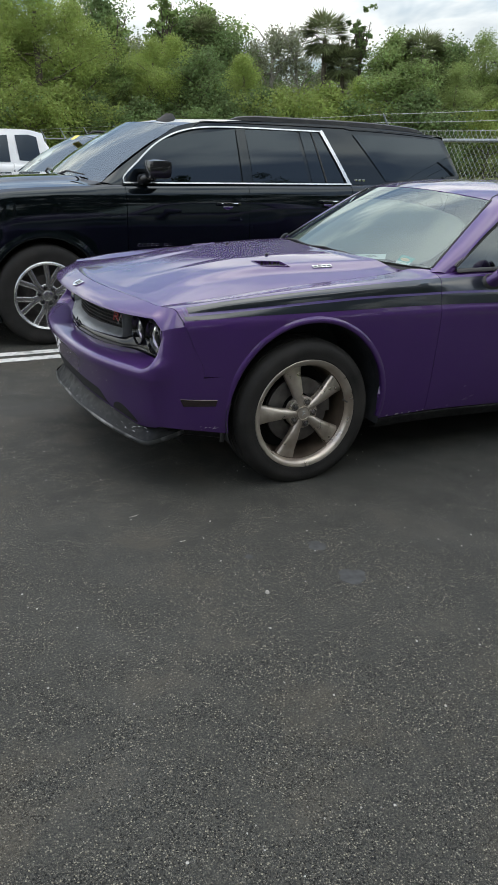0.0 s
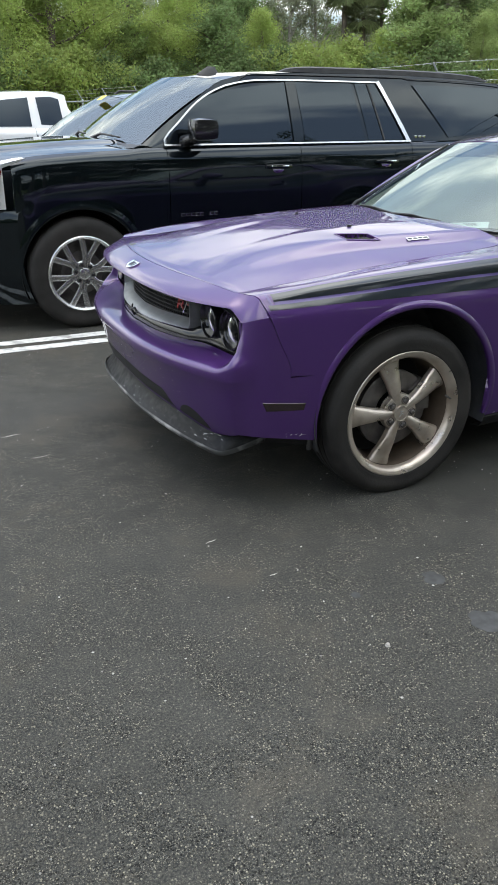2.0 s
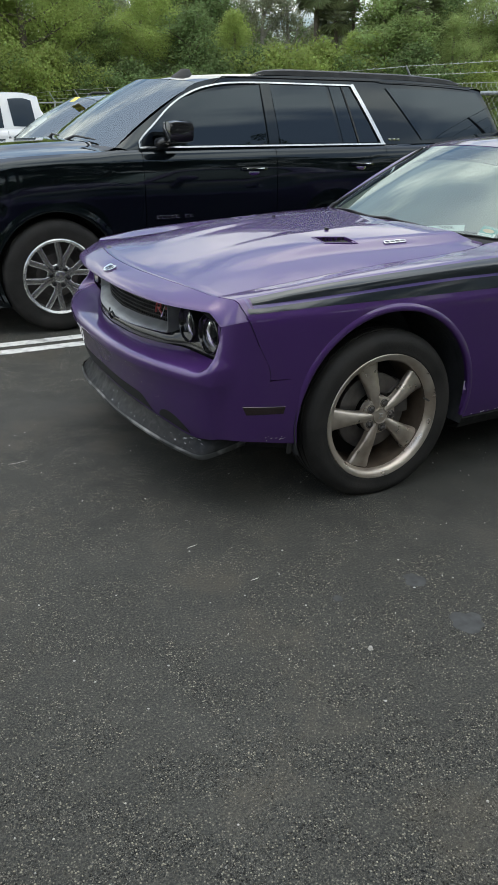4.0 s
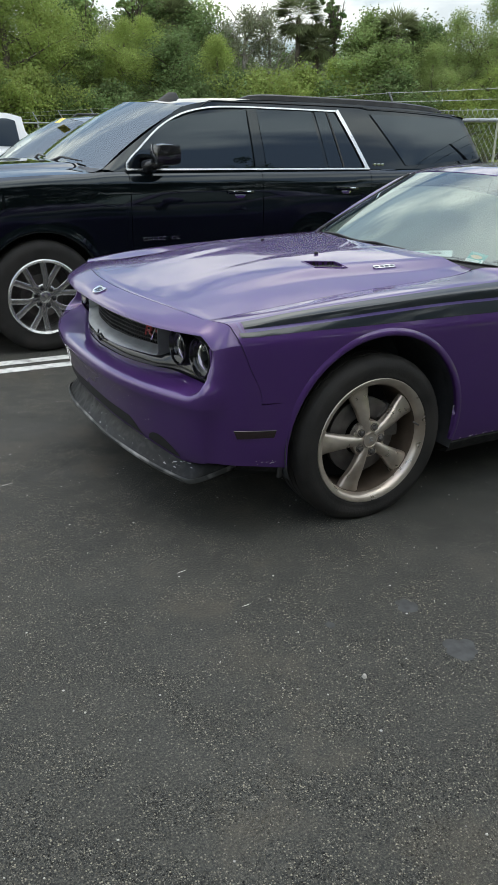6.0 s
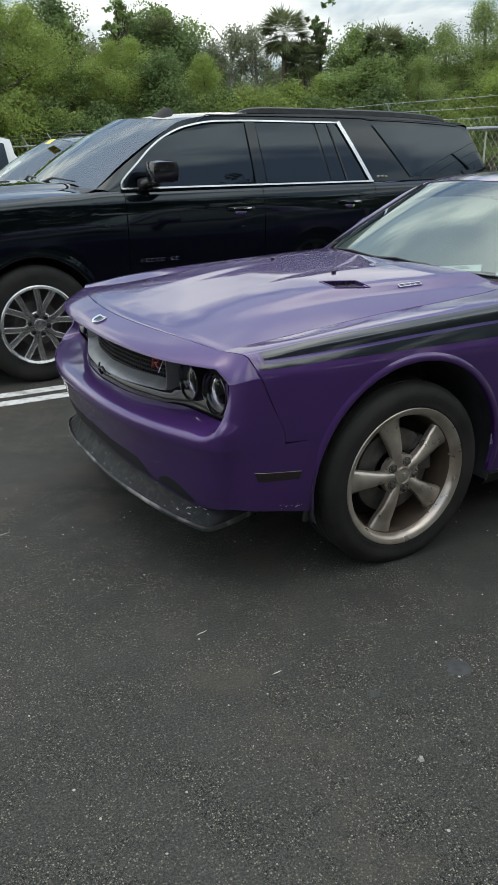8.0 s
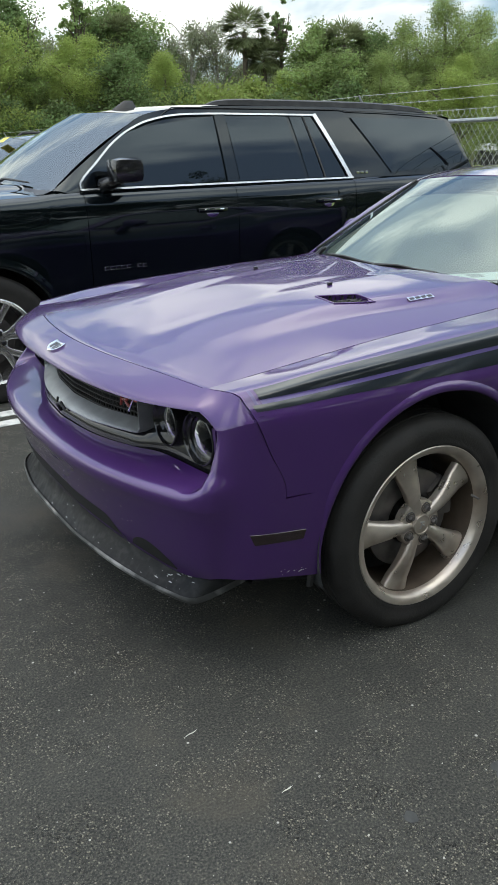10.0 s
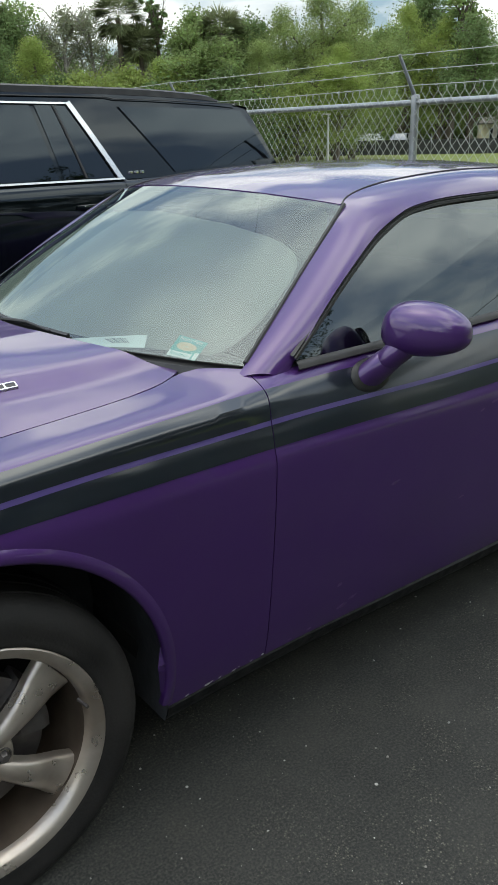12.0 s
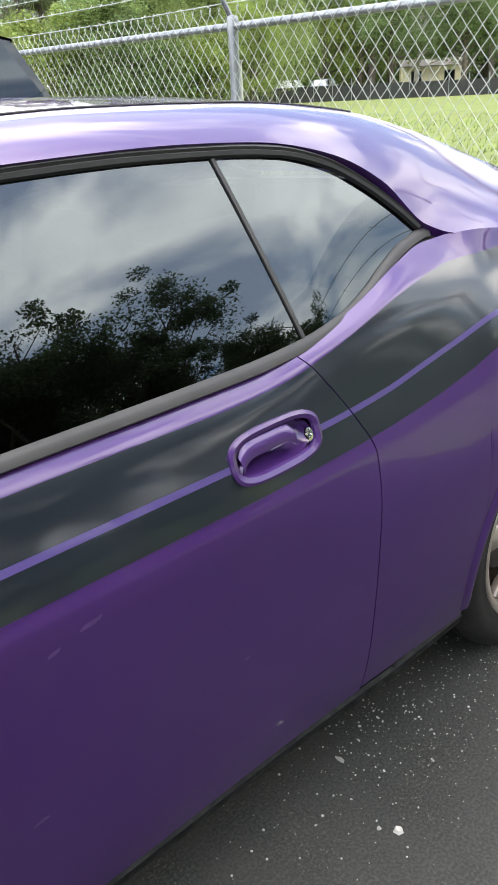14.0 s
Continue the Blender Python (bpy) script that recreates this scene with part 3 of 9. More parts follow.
# side panels
for side in (-1, 1):
    fx0, fx1 = (lambda z: bump_seam(z) + 0.0008), (lambda z: door_front(z) - GAP)
    f_sill = lambda x: 0.600 + 0.004 * math.sin(x * 20) if x < 0 else door_sill(x)
    us_f = arch_us(-0.548, 0.75, FRONT_ARCH, 44)
    fender = side_panel("fender", us_f, fx0, fx1, arch_low(f_sill, FRONT_ARCH), coupe, side, "purple front wing with a round wheel opening")
    stripes(us_f, (lambda z: bump_seam(z) + 0.014), fx1, fender, side, lead=0.03)
    dx0, dx1 = (lambda z: door_front(z) + GAP), (lambda z: door_rear(z) - GAP)
    us_d = lin(0, 1, 110)
    door = side_panel("door", us_d, dx0, dx1, door_sill, coupe, side, "long purple door with small scuffs", hole=lambda p: in_handle(p), fine=2)
    stripes(us_d, dx0, dx1, door, side, hole=lambda p: in_handle(p, 0.002))
    door_handle(door, side)
    if side < 0:
        fender_near, door_near = fender, door
    qx0, qx1 = (lambda z: door_rear(z) + GAP), (lambda z: 3.72)
    us_q = arch_us(2.24, 3.72, REAR_ARCH, 50)
    quarter = side_panel("rear_quarter", us_q, qx0, qx1, arch_low(lambda x: 0.272 if x < 3.0 else 0.36, REAR_ARCH), coupe, side, "purple rear quarter with a swelling haunch")
    stripes(us_q, qx0, lambda z: 3.70, quarter, side)
    # body colour seen down the joint between bumper and wing
    bm = bmesh.new()
    grid(bm, COUPE.panel(lin(0, 1, 4), (lambda z: bump_seam(z) - 0.016), (lambda z: bump_seam(z) + 0.010), between(lambda x: 0.63, lambda x: c_top(x) - 0.01, 20), side, out=-0.008))
    face_out(bm, (0.2, 0, 0.6))
    part("joint_backing", bm, PURPLE, fender)
    # sill below the doors
    bm = bmesh.new()
    rows = []
    for dy, dz in ((-0.015, 0.0), (-0.008, -0.008), (-0.014, -0.032), (-0.036, -0.062), (-0.10, -0.075)):
        rows.append([Vector((x, side * (COUPE.half(x, 0.30) + dy), min(door_sill(x), 0.29) + dz - 0.004)) for x in lin(0.452, 2.60, 40)])
    grid(bm, rows)
    face_out(bm, (1.5, 0, 0.3))
    part("rocker_panel", bm, SCUFFED, coupe, "dusty black lower sill with pale scuffs")
    # rolled flanges round the wheel openings
    for panel_ob, (cx, cz, r), t0, t1 in ((fender, FRONT_ARCH, -0.22, 2.66), (quarter, REAR_ARCH, -0.05, math.pi + 0.22)):
        bm = bmesh.new()
        rows = []
        for dr, o in ((-0.004, -0.012), (-0.005, 0.004), (0.0, 0.0075), (0.010, 0.0075), (0.018, 0.004), (0.025, 0.0004)):
            row = []
            for t in lin(t0, t1, 70):
                x, z = cx + (r + dr) * math.cos(t), cz + (r + dr) * math.sin(t)
                row.append(Vector((x, side * (COUPE.half(x, z) + o), z)))
            rows.append(row)
        grid(bm, rows)
        face_out(bm, (cx, 0, 0.5))
        part("arch_flange", bm, PURPLE, panel_ob, "rolled lip of the wheel opening", sharp=60)
    # wheel housings
    for (cx, cz, r) in (FRONT_ARCH, REAR_ARCH):
        bm = bmesh.new()
        rows = []
        for h in (0.935, 0.86, 0.70, 0.56):
            rows.append([Vector((cx + (r + 0.012) * math.cos(t), side * h, cz + (r + 0.012) * math.sin(t))) for t in lin(-0.32, math.pi + 0.32, 40)])
        rows.append([Vector((cx, side * 0.55, cz + 0.1)) for _ in range(40)])
        grid(bm, rows)
        part("wheel_housing", bm, LINER, coupe, "dusty black wheel housing liner")

# front fascia, in plan from the middle of the nose round to the wheel opening
PLAN = [(-0.955, 0.0), (-0.950, 0.2), (-0.925, 0.44), (-0.890, 0.6), (-0.838, 0.75), (-0.803, 0.828), (-0.768, 0.876), (-0.735, 0.894), (-0.685, 0.907), (-0.595, 0.928), (-0.5, 0.938), (-0.395, 0.946)]
plan_raw = [Vector(p) for p in PLAN]
plan_len = [0.0]
for a, b in zip(plan_raw, plan_raw[1:]):
    plan_len.append(plan_len[-1] + (b - a).length)
plan_x = crv(*[(s, p[0]) for s, p in zip(plan_len, PLAN)])
plan_y = crv(*[(s, p[1]) for s, p in zip(plan_len, PLAN)])
S_END = plan_len[-1]
fas_in = crv((0.22, -0.10), (0.32, -0.062), (0.38, -0.036), (0.44, -0.018), (0.50, -0.002), (0.56, 0.012), (0.615, 0.026), (0.65, 0.026), (0.70, 0.0), (0.80, -0.018), (0.87, -0.030))


def s_where(f, value):
    lo, hi = 0.0, S_END
    for _ in range(40):
        mid = (lo + hi) / 2
        lo, hi = (mid, hi) if f(mid) < value else (lo, mid)
    return (lo + hi) / 2


def fascia(s, z, side, inset=0.0):
    x, y = plan_x(s), plan_y(s)
    d = Vector((plan_x(s + 0.004) - plan_x(s - 0.004), plan_y(s + 0.004) - plan_y(s - 0.004)))
    if s < 0.004:
        d = Vector((0, 1))
    n = Vector((-d.y, d.x)).normalized()
    k = fas_in(z)
    p = Vector((x, y)) + n * (k if k < 0 else k * (1.55 - 0.45 * smooth(0.2, 0.9, s)))
    # the ends of the opening lean back
    p.x += 0.034 * smooth(0.66, 0.80, z) * smooth(0.6, 0.95, s) * (1 - smooth(-0.76, -0.655, x))
    roll = n * inset
    b = smooth(-0.80, -0.665, x)
    if b > 0:
        q = Vector((x, COUPE.half(max(x, -0.82), min(z, c_top(x)))))
        p = p.lerp(q, b)
    p -= roll
    return Vector((p.x, side * p.y, z))


S_OPEN = s_where(plan_y, 0.876)
S_BROW = s_where(plan_y, 0.828)
LIP_LOW, LIP_TOP = 0.643, 0.857
fas_bottom = crv((0, 0.402), (0.45, 0.385), (0.62, 0.36), (0.75, 0.333), (0.85, 0.345), (0.95, 0.36), (1.08, 0.345), (S_END, 0.305))
hood_front = lambda y: Vector((-0.815 + 0.115 * (y / 0.76) ** 2, y, 0.922 - 0.015 * (y / 0.76) ** 2 + 0.012 * (y / 0.76) ** 2 * (1 - (y / 0.76) ** 2) * 4 * 0.5))
gface_x = crv((0, -0.872), (0.2, -0.855), (0.455, -0.785), (0.56, -0.742), (0.74, -0.722), (0.86, -0.705))


def low_lip(s):
    """Height of the opening's lower lip, turning up at its outer end."""
    k = min(1.0, max(0.0, (s - (S_OPEN - 0.075)) / 0.075))
    return LIP_LOW + 0.062 * (1 - math.sqrt(1 - k * k))


ROLL = 0.024


def lip_top(s, end):
    """Height of the brow's lower crease, which dips at the corner of the opening."""
    if s <= S_OPEN:
        return LIP_TOP + 0.006 - 0.046 * max(0.0, (s - S_BROW) / (S_OPEN - S_BROW))
    return LIP_TOP - 0.040 + 0.022 * smooth(S_OPEN, end, s)


def rolled(d):
    """How far the skin turns in at a distance from the opening's lip."""
    k = 1 - min(1.0, max(0.0, d / ROLL))
    return 0.016 * (1 - math.sqrt(1 - k * k * 0.98))


def nose_top(s):
    """Where the nose panel ends above: along the hood, then along the wing."""
    y = plan_y(s) * 0.95
    if y < 0.757:
        p = hood_front(y)
        return Vector((p.x - 0.004, y, p.z))
    t = smooth(0.757, 0.87, y)
    return Vector((-0.702 + 0.042 * t, 0.757 + 0.117 * t, 0.9105 - 0.008 * max(0, t - 0.8) / 0.2))


bm = bmesh.new()


def bump_end(z):
    """Where the bumper meets the wheel opening."""
    cx, cz, r = FRONT_ARCH
    return s_where(plan_x, cx - math.sqrt(max(r * r - (z - cz) ** 2, 0.09)) + 0.0005)



for side in (-1, 1):
    sheet = bmesh.new()
    seam_s = lambda z: s_where(plan_x, bump_seam(z) - 0.0006)
    # bumper
    rows = []
    for v in lin(0, 1, 16):
        row = []
        for u in lin(0, 1, 70):
            z = 0.45
            for _ in range(3):
                s = u * bump_end(z)
                z = fas_bottom(s) + (0.5985 - fas_bottom(s)) * v
            row.append(fascia(s, z, side))
        rows.append(row)
    grid(sheet, rows)
    # up to the lower lip, and outboard of the opening
    rows = []
    VS = (0, 0.2, 0.35, 0.5, 0.62, 0.74, 0.84, 0.93, 1.0)
    for v in VS:
        row = []
        for u in lin(0, 1, 70):
            s = u * S_OPEN
            z = 0.5985 + (low_lip(s) - 0.5985) * v
            row.append(fascia(s, z, side, rolled(low_lip(s) - z)))
        rows.append(row)
    grid(sheet, rows)
    lip = list(rows[-1])
    rows = []
    corner = low_lip(S_OPEN)
    for z0 in [0.5985 + (corner - 0.5985) * v for v in VS] + lin(corner, LIP_TOP, 12)[1:]:
        e = seam_s(z0)
        row = []
        for u in (0, 0.03, 0.06, 0.09, 0.12, 0.16, 0.2, 0.28, 0.36, 0.44, 0.52, 0.6, 0.68, 0.76, 0.84, 0.92, 1.0):
            d = math.hypot((e - S_OPEN) * u, max(0, corner - z0))
            s = S_OPEN + (e - S_OPEN) * u
            z = z0 if z0 <= corner else corner + (lip_top(s, e) - corner) * (z0 - corner) / (LIP_TOP - corner)
            row.append(fascia(s, z, side, rolled(d)))
        rows.append(row)
    grid(sheet, rows)
    lip += [r[0] for r in rows[9:]]
    # rolled lip and deep ledge, turning up round the end of the opening
    inner = []
    for i, p in enumerate(lip):
        y = min(abs(p.y), 0.852)
        z = 0.656 + 0.016 * smooth(0.3, 0.8, y)
        if i >= 70:
            z = max(z, p.z)
        inner.append(Vector((gface_x(y) - 0.016, side * (y - 0.006), z)))
    rows = []
    for v in (0, 0.02, 0.05, 0.1, 0.18, 0.3, 0.5, 0.75, 1.0):
        row = []
        for i, (p, q) in enumerate(zip(lip, inner)):
            w = min(1.0, max(0.0, (i - 60) / 12))
            c = p + Vector((0.016 + 0.01 * w, -side * 0.012 * w, 0.010 * (1 - w)))
            row.append(p * (1 - v) ** 2 + c * 2 * v * (1 - v) + q * v * v)
        rows.append(row)
    grid(sheet, rows)
    # header over the lamps
    e = seam_s(LIP_TOP)
    rows = []
    for v in (0, 0.03, 0.08, 0.16, 0.28, 0.42, 0.58, 0.74, 0.88, 1.0):
        row = []
        for u in lin(0, 1, 70):
            p, q = fascia(u * e, lip_top(u * e, e), side), nose_top(u * e)
            q = Vector((q.x, side * q.y, q.z))
            r = p.lerp(q, v)
            r += Vector((-0.5, side * 0.3 * u, 0.8)) * (0.011 * math.sin(math.pi * v**0.6) * (1 - u**3))
            row.append(r)
        rows.append(row)
    rows.insert(0, [p + Vector((0.03, 0, 0.004)) for p in rows[0]])
    grid(sheet, rows)
    face_out(sheet, (0.2, 0, 0.6))
    tmp = bpy.data.meshes.new("tmp")
    sheet.to_mesh(tmp)
    bm.from_mesh(tmp)
    sheet.free()
    bpy.data.meshes.remove(tmp)
bmesh.ops.remove_doubles(bm, verts=bm.verts[:], dist=0.0006)
bm.normal_update()
rim(bm, 0.012)
nose = part("front_fascia", bm, PURPLE, coupe, "purple nose panel and bumper with a rolled lip", sharp=50)


for side in (-1, 1):
    # the lip of the wheel opening dies out down the bumper's end
    bm = bmesh.new()
    rows = []
    cx, cz, r = FRONT_ARCH
    for dr, o in ((-0.004, -0.012), (-0.005, 0.004), (0.0, 0.0075), (0.010, 0.0075), (0.018, 0.004), (0.025, 0.0004)):
        row = []
        for t in lin(2.662, 3.10, 16):
            k = 1 - smooth(2.66, 3.10, t)
            x, z = cx + (r + dr * (0.3 + 0.7 * k)) * math.cos(t), cz + (r + dr * (0.3 + 0.7 * k)) * math.sin(t)
            row.append(Vector((x, side * (COUPE.half(x, z) + o * (0.15 + 0.85 * k)), z)))
        rows.append(row)
    grid(bm, rows)
    face_out(bm, (cx, 0, 0.5))
    part("arch_flange", bm, PURPLE, nose, "rolled lip at the bumper's end", sharp=60)


def face_at(y, z, back):
    """A point on the face of the grille and lamps, or behind it."""
    return Vector((gface_x(abs(y)) + back, y, z))


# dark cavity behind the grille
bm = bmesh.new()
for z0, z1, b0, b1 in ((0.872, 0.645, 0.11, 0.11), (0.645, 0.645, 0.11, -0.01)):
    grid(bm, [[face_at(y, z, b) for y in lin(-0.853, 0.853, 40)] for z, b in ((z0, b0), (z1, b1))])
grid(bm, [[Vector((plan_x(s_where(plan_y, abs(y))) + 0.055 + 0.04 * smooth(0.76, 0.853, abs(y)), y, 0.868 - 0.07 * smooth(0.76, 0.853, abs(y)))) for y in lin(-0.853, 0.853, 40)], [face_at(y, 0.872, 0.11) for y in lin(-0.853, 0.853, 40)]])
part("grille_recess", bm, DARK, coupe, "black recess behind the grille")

# lower black panel of the opening
bm = bmesh.new()
rows = []
for z, b in ((0.642, -0.010), (0.668, -0.014), (0.69, -0.010), (0.702, 0.002), (0.712, 0.03), (0.73, 0.07)):
    rows.append([face_at(y, z + 0.02 * smooth(0.45, 0.56, abs(y)) * (z > 0.69), b + 0.012 * smooth(0.45, 0.5, abs(y))) for y in lin(-0.85, 0.85, 90)])
grid(bm, rows)
part("lower_grille_panel", bm, GLOSSBLACK, coupe, "gloss black panel below the grille")
# grille surround
gr_out = [(-0.474, 0.866), (-0.476, 0.722), (-0.466, 0.708), (-0.44, 0.704), (-0.2, 0.695), (0, 0.692), (0.2, 0.695), (0.44, 0.704), (0.466, 0.708), (0.476, 0.722), (0.474, 0.866)]
dense = []
for (y0, z0), (y1, z1) in zip(gr_out, gr_out[1:]):
    for k in range(8):
        dense.append((y0 + (y1 - y0) * k / 8, z0 + (z1 - z0) * k / 8))
dense.append(gr_out[-1])
bm = bmesh.new()
rows = []
for inn, b in ((-0.002, 0.05), (-0.002, -0.006), (0.0, -0.012), (0.004, -0.013), (0.008, -0.008), (0.020, 0.012), (0.036, 0.040)):
    row = []
    for y, z in dense:
        w = 1 - smooth(0.695, 0.74, z)
        row.append(face_at(y - math.copysign(inn, y) * smooth(0.40, 0.47, abs(y)) * (0.45 + 0.3 * w), z + inn * w, b))
    rows.append(row)
grid(bm, rows)
part("grille_surround", bm, BEZEL, coupe, "satin grey bezel round the grille")
bm = bmesh.new()
for k in range(58):
    y = -0.46 + 0.92 * k / 57
    tube(bm, [face_at(y, 0.722, 0.046), face_at(y, 0.868, 0.05)], 0.0026, 5)
for k in range(8):
    z = 0.734 + 0.0175 * k
    tube(bm, [face_at(y, z, 0.043) for y in lin(-0.462, 0.462, 30)], 0.003, 5)
part("grille_mesh", bm, PLASTIC, coupe, "black egg-crate grille mesh")
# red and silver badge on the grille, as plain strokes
strokes = [[((-0.020, -0.020), (-0.010, 0.020)), ((-0.010, 0.020), (0.016, 0.018)), ((0.016, 0.018), (0.012, 0.002)), ((0.012, 0.002), (-0.014, 0.0)), ((-0.002, 0.0), (0.018, -0.020))],
           [((-0.020, 0.020), (0.020, 0.018)), ((0.002, 0.019), (-0.004, -0.020))]]
for cy, cz, marks in ((-0.375, 0.792, strokes[0]), (-0.438, 0.778, strokes[1])):
    bm = bmesh.new()
    for a, b in marks:
        tube(bm, [face_at(cy - q[0], cz + q[1], 0.022) for q in (a, b)], 0.0048, 6)
    part("grille_badge_stroke", bm, REDPAINT, coupe, "red enamel badge stroke")
bm = bmesh.new()
tube(bm, [face_at(-0.392, 0.758, 0.020), face_at(-0.420, 0.812, 0.020)], 0.0035, 6)
part("grille_badge_slash", bm, CHROME, coupe, "silver badge slash")
# small tow loop at the foot of the bezel
bm = bmesh.new()
tube(bm, [face_at(0.005, 0.672, -0.012), face_at(0.0, 0.70, -0.026), face_at(-0.035, 0.712, -0.024), face_at(-0.05, 0.69, -0.018)], 0.006, 6)
tube(bm, [face_at(0.0, 0.702, -0.024), face_at(-0.005, 0.725, -0.022)], 0.004, 6)
part("tow_loop", bm, PLASTIC, coupe, "small black loop below the grille")

# round lamps in pairs
for side in (-1, 1):
    for y, r, fx, turn_out in ((0.570, 0.068, -0.735, 2), (0.758, 0.072, -0.722, 6)):
        lamp = new("headlight")
        lamp.parent = coupe
        lamp.matrix_basis = pose(fx, side * y, 0.764, 0, 0, side * -turn_out)
        tagged(lamp, "round headlight in a black tube")
        bm = bmesh.new()
        lathe(bm, [(r + 0.010, 0.08), (r + 0.010, 0.0), (r + 0.006, -0.012), (r + 0.003, -0.014), (r, -0.010), (r - 0.003, 0.06)], 40, "x")
        part("lamp_tube", bm, GLOSSBLACK, lamp)
        bm = bmesh.new()
        lathe(bm, [(r - 0.003, 0.025), (r - 0.014, 0.05), (r - 0.036, 0.072), (0.004, 0.08)], 40, "x")
        part("reflector", bm, BOWL, lamp, "silvered lamp bowl")
        bm = bmesh.new()
        lathe(bm, [(r - 0.004, 0.016), (r - 0.02, 0.004), (r - 0.045, -0.003), (0.001, -0.005)], 40, "x")
        part("lens", bm, LENS, lamp, "clear lens")
        bm = bmesh.new()
        lathe(bm, [(0.020, 0.080), (0.021, 0.045), (0.012, 0.036), (0.001, 0.035)], 20, "x")
        part("bulb_shield", bm, BOWL, lamp)
    # side marker lamp in the bumper's flank
    bm = bmesh.new()
    rows = []
    for z0, z1, o in ((0.466, 0.454, -0.001), (0.468, 0.456, 0.0016), (0.501, 0.485, 0.0016), (0.503, 0.487, -0.001)):
        rows.append([Vector((x, side * (COUPE.half(x, z0 + (z1 - z0) * (x + 0.656) / 0.177) + o), z0 + (z1 - z0) * (x + 0.656) / 0.177)) for x in lin(-0.656 + 0.014 * (z0 < 0.49), -0.479 - 0.008 * (z0 < 0.49), 14)])
    grid(bm, rows)
    face_out(bm, (0, 0, 0.5))
    part("side_marker", bm, AMBERDARK, coupe, "dark smoked side marker lamp")

# chin spoiler: a flat blade below the bumper
lip_x = crv((0, -0.968), (0.2, -0.962), (0.42, -0.932), (0.60, -0.880), (0.70, -0.828), (0.755, -0.792), (0.768, -0.775), (0.776, -0.75), (0.795, -0.67), (0.812, -0.59))
lip_z = crv((0, 0.318), (0.42, 0.302), (0.6, 0.283), (0.70, 0.264), (0.755, 0.254), (0.768, 0.252), (0.776, 0.256), (0.795, 0.281), (0.812, 0.312))
root_x = crv((0, -0.915), (0.3, -0.897), (0.45, -0.868), (0.62, -0.815), (0.72, -0.762), (0.78, -0.69), (0.812, -0.585))
root_z = crv((0, 0.406), (0.45, 0.389), (0.62, 0.363), (0.72, 0.336), (0.78, 0.322), (0.812, 0.316))
bm = bmesh.new()
ys = [math.copysign(1 - (1 - abs(k)) ** 1.5, k) * 0.812 for k in lin(-1, 1, 130)]
rows = []
for v in (0, 0.06, 0.25, 0.5, 0.75, 0.92, 0.97, 1.0):
    row = []
    for y in ys:
        a = abs(y)
        p = Vector((root_x(a), y * (1 - 0.012 * (1 - v)), root_z(a))).lerp(Vector((lip_x(a), y, lip_z(a))), v)
        p.x += 0.010 * math.sin(math.pi * v) * (1 - smooth(0.6, 0.8, a))
        row.append(p)
    rows.append(row)
rows.append([Vector((lip_x(abs(y)) + 0.006, y * 0.995, lip_z(abs(y)) - 0.012)) for y in ys])
rows.append([Vector((lip_x(abs(y)) + 0.14, y * 0.95, lip_z(abs(y)) - 0.004)) for y in ys])
grid(bm, rows)
chin = part("chin_spoiler", bm, SCUFFED, coupe, "scraped black chin spoiler with stone chips", sharp=40)
# worn pale edge of the blade
bm = bmesh.new()
grid(bm, [[Vector((lip_x(abs(y)) + dx, y, lip_z(abs(y)) + dz)) for y in ys] for dx, dz in ((0.002, 0.012), (-0.003, 0.005), (-0.002, -0.004), (0.004, -0.010))])
part("worn_edge", bm, WORNEDGE, chin, "pale scraped lower edge")
for side in (-1, 1):
    bm = bmesh.new()
    rows = []
    for dz, dy in ((0.0, 0.0), (-0.05, -0.03), (-0.07, -0.09)):
        rows.append([Vector((x, side * (COUPE.half(x, 0.33) - 0.02 + dy), fas_bottom(s_where(plan_x, x)) + 0.012 + dz)) for x in lin(-0.62, -0.42, 12)])
    grid(bm, rows)
    part("bumper_underside", bm, SCUFFED, coupe, "dusty black plastic under the bumper")
    bm = bmesh.new()
    rows = []
    for dx, k in ((-0.012, 0.0), (-0.006, 0.012), (0.006, 0.012), (0.012, 0.0), (0.010, -0.014)):
        rows.append([Vector((-0.436 + 0.03 * t**2 + dx, side * (0.912 + k * 0.8 - 0.02 * (1 - t)), 0.262 + 0.20 * t)) for t in lin(0, 1, 8)])
    grid(bm, rows)
    part("air_deflector", bm, PLASTIC, coupe, "black rubber flap ahead of the wheel")
    # near-black patches on the skin paint the shade of slots low in the bumper
    bm = bmesh.new()
    rows = []
    for k, o in ((0.0, 0.0005), (0.4, 0.003), (1.0, 0.0005)):
        rows.append([fascia(s, fas_bottom(s) + 0.010 + 0.058 * k * (1 - smooth(0.44, 0.53, s)), side) + Vector((-o, 0, 0)) for s in lin(0.0, 0.53, 30)])
    grid(bm, rows)
    part("bumper_slot_shade", bm, DARK, coupe, "near-black patch painting the shade in a narrow bumper slot")
    # the corner duct's shade, likewise only a dark patch on the skin
    bm = bmesh.new()
    rows = []
    for k, o in ((0.0, 0.0005), (0.5, 0.003), (1.0, 0.0005)):
        rows.append([fascia(s, fas_bottom(s) + 0.012 + 0.060 * k * math.sin(math.pi * (s - 0.56) / 0.19) ** 0.6, side) + Vector((-o, -side * o, 0)) for s in lin(0.5605, 0.7495, 16)])
    grid(bm, rows)
    part("bumper_duct_shade", bm, DARK, coupe, "near-black patch painting the shade in the duct at the bumper's lower corner")

# hood with a raised middle and two scoops
hood_mid = crv((-0.82, 0.922), (-0.6, 0.958), (-0.3, 0.998), (0.0, 1.024), (0.3, 1.040), (0.6, 1.046))


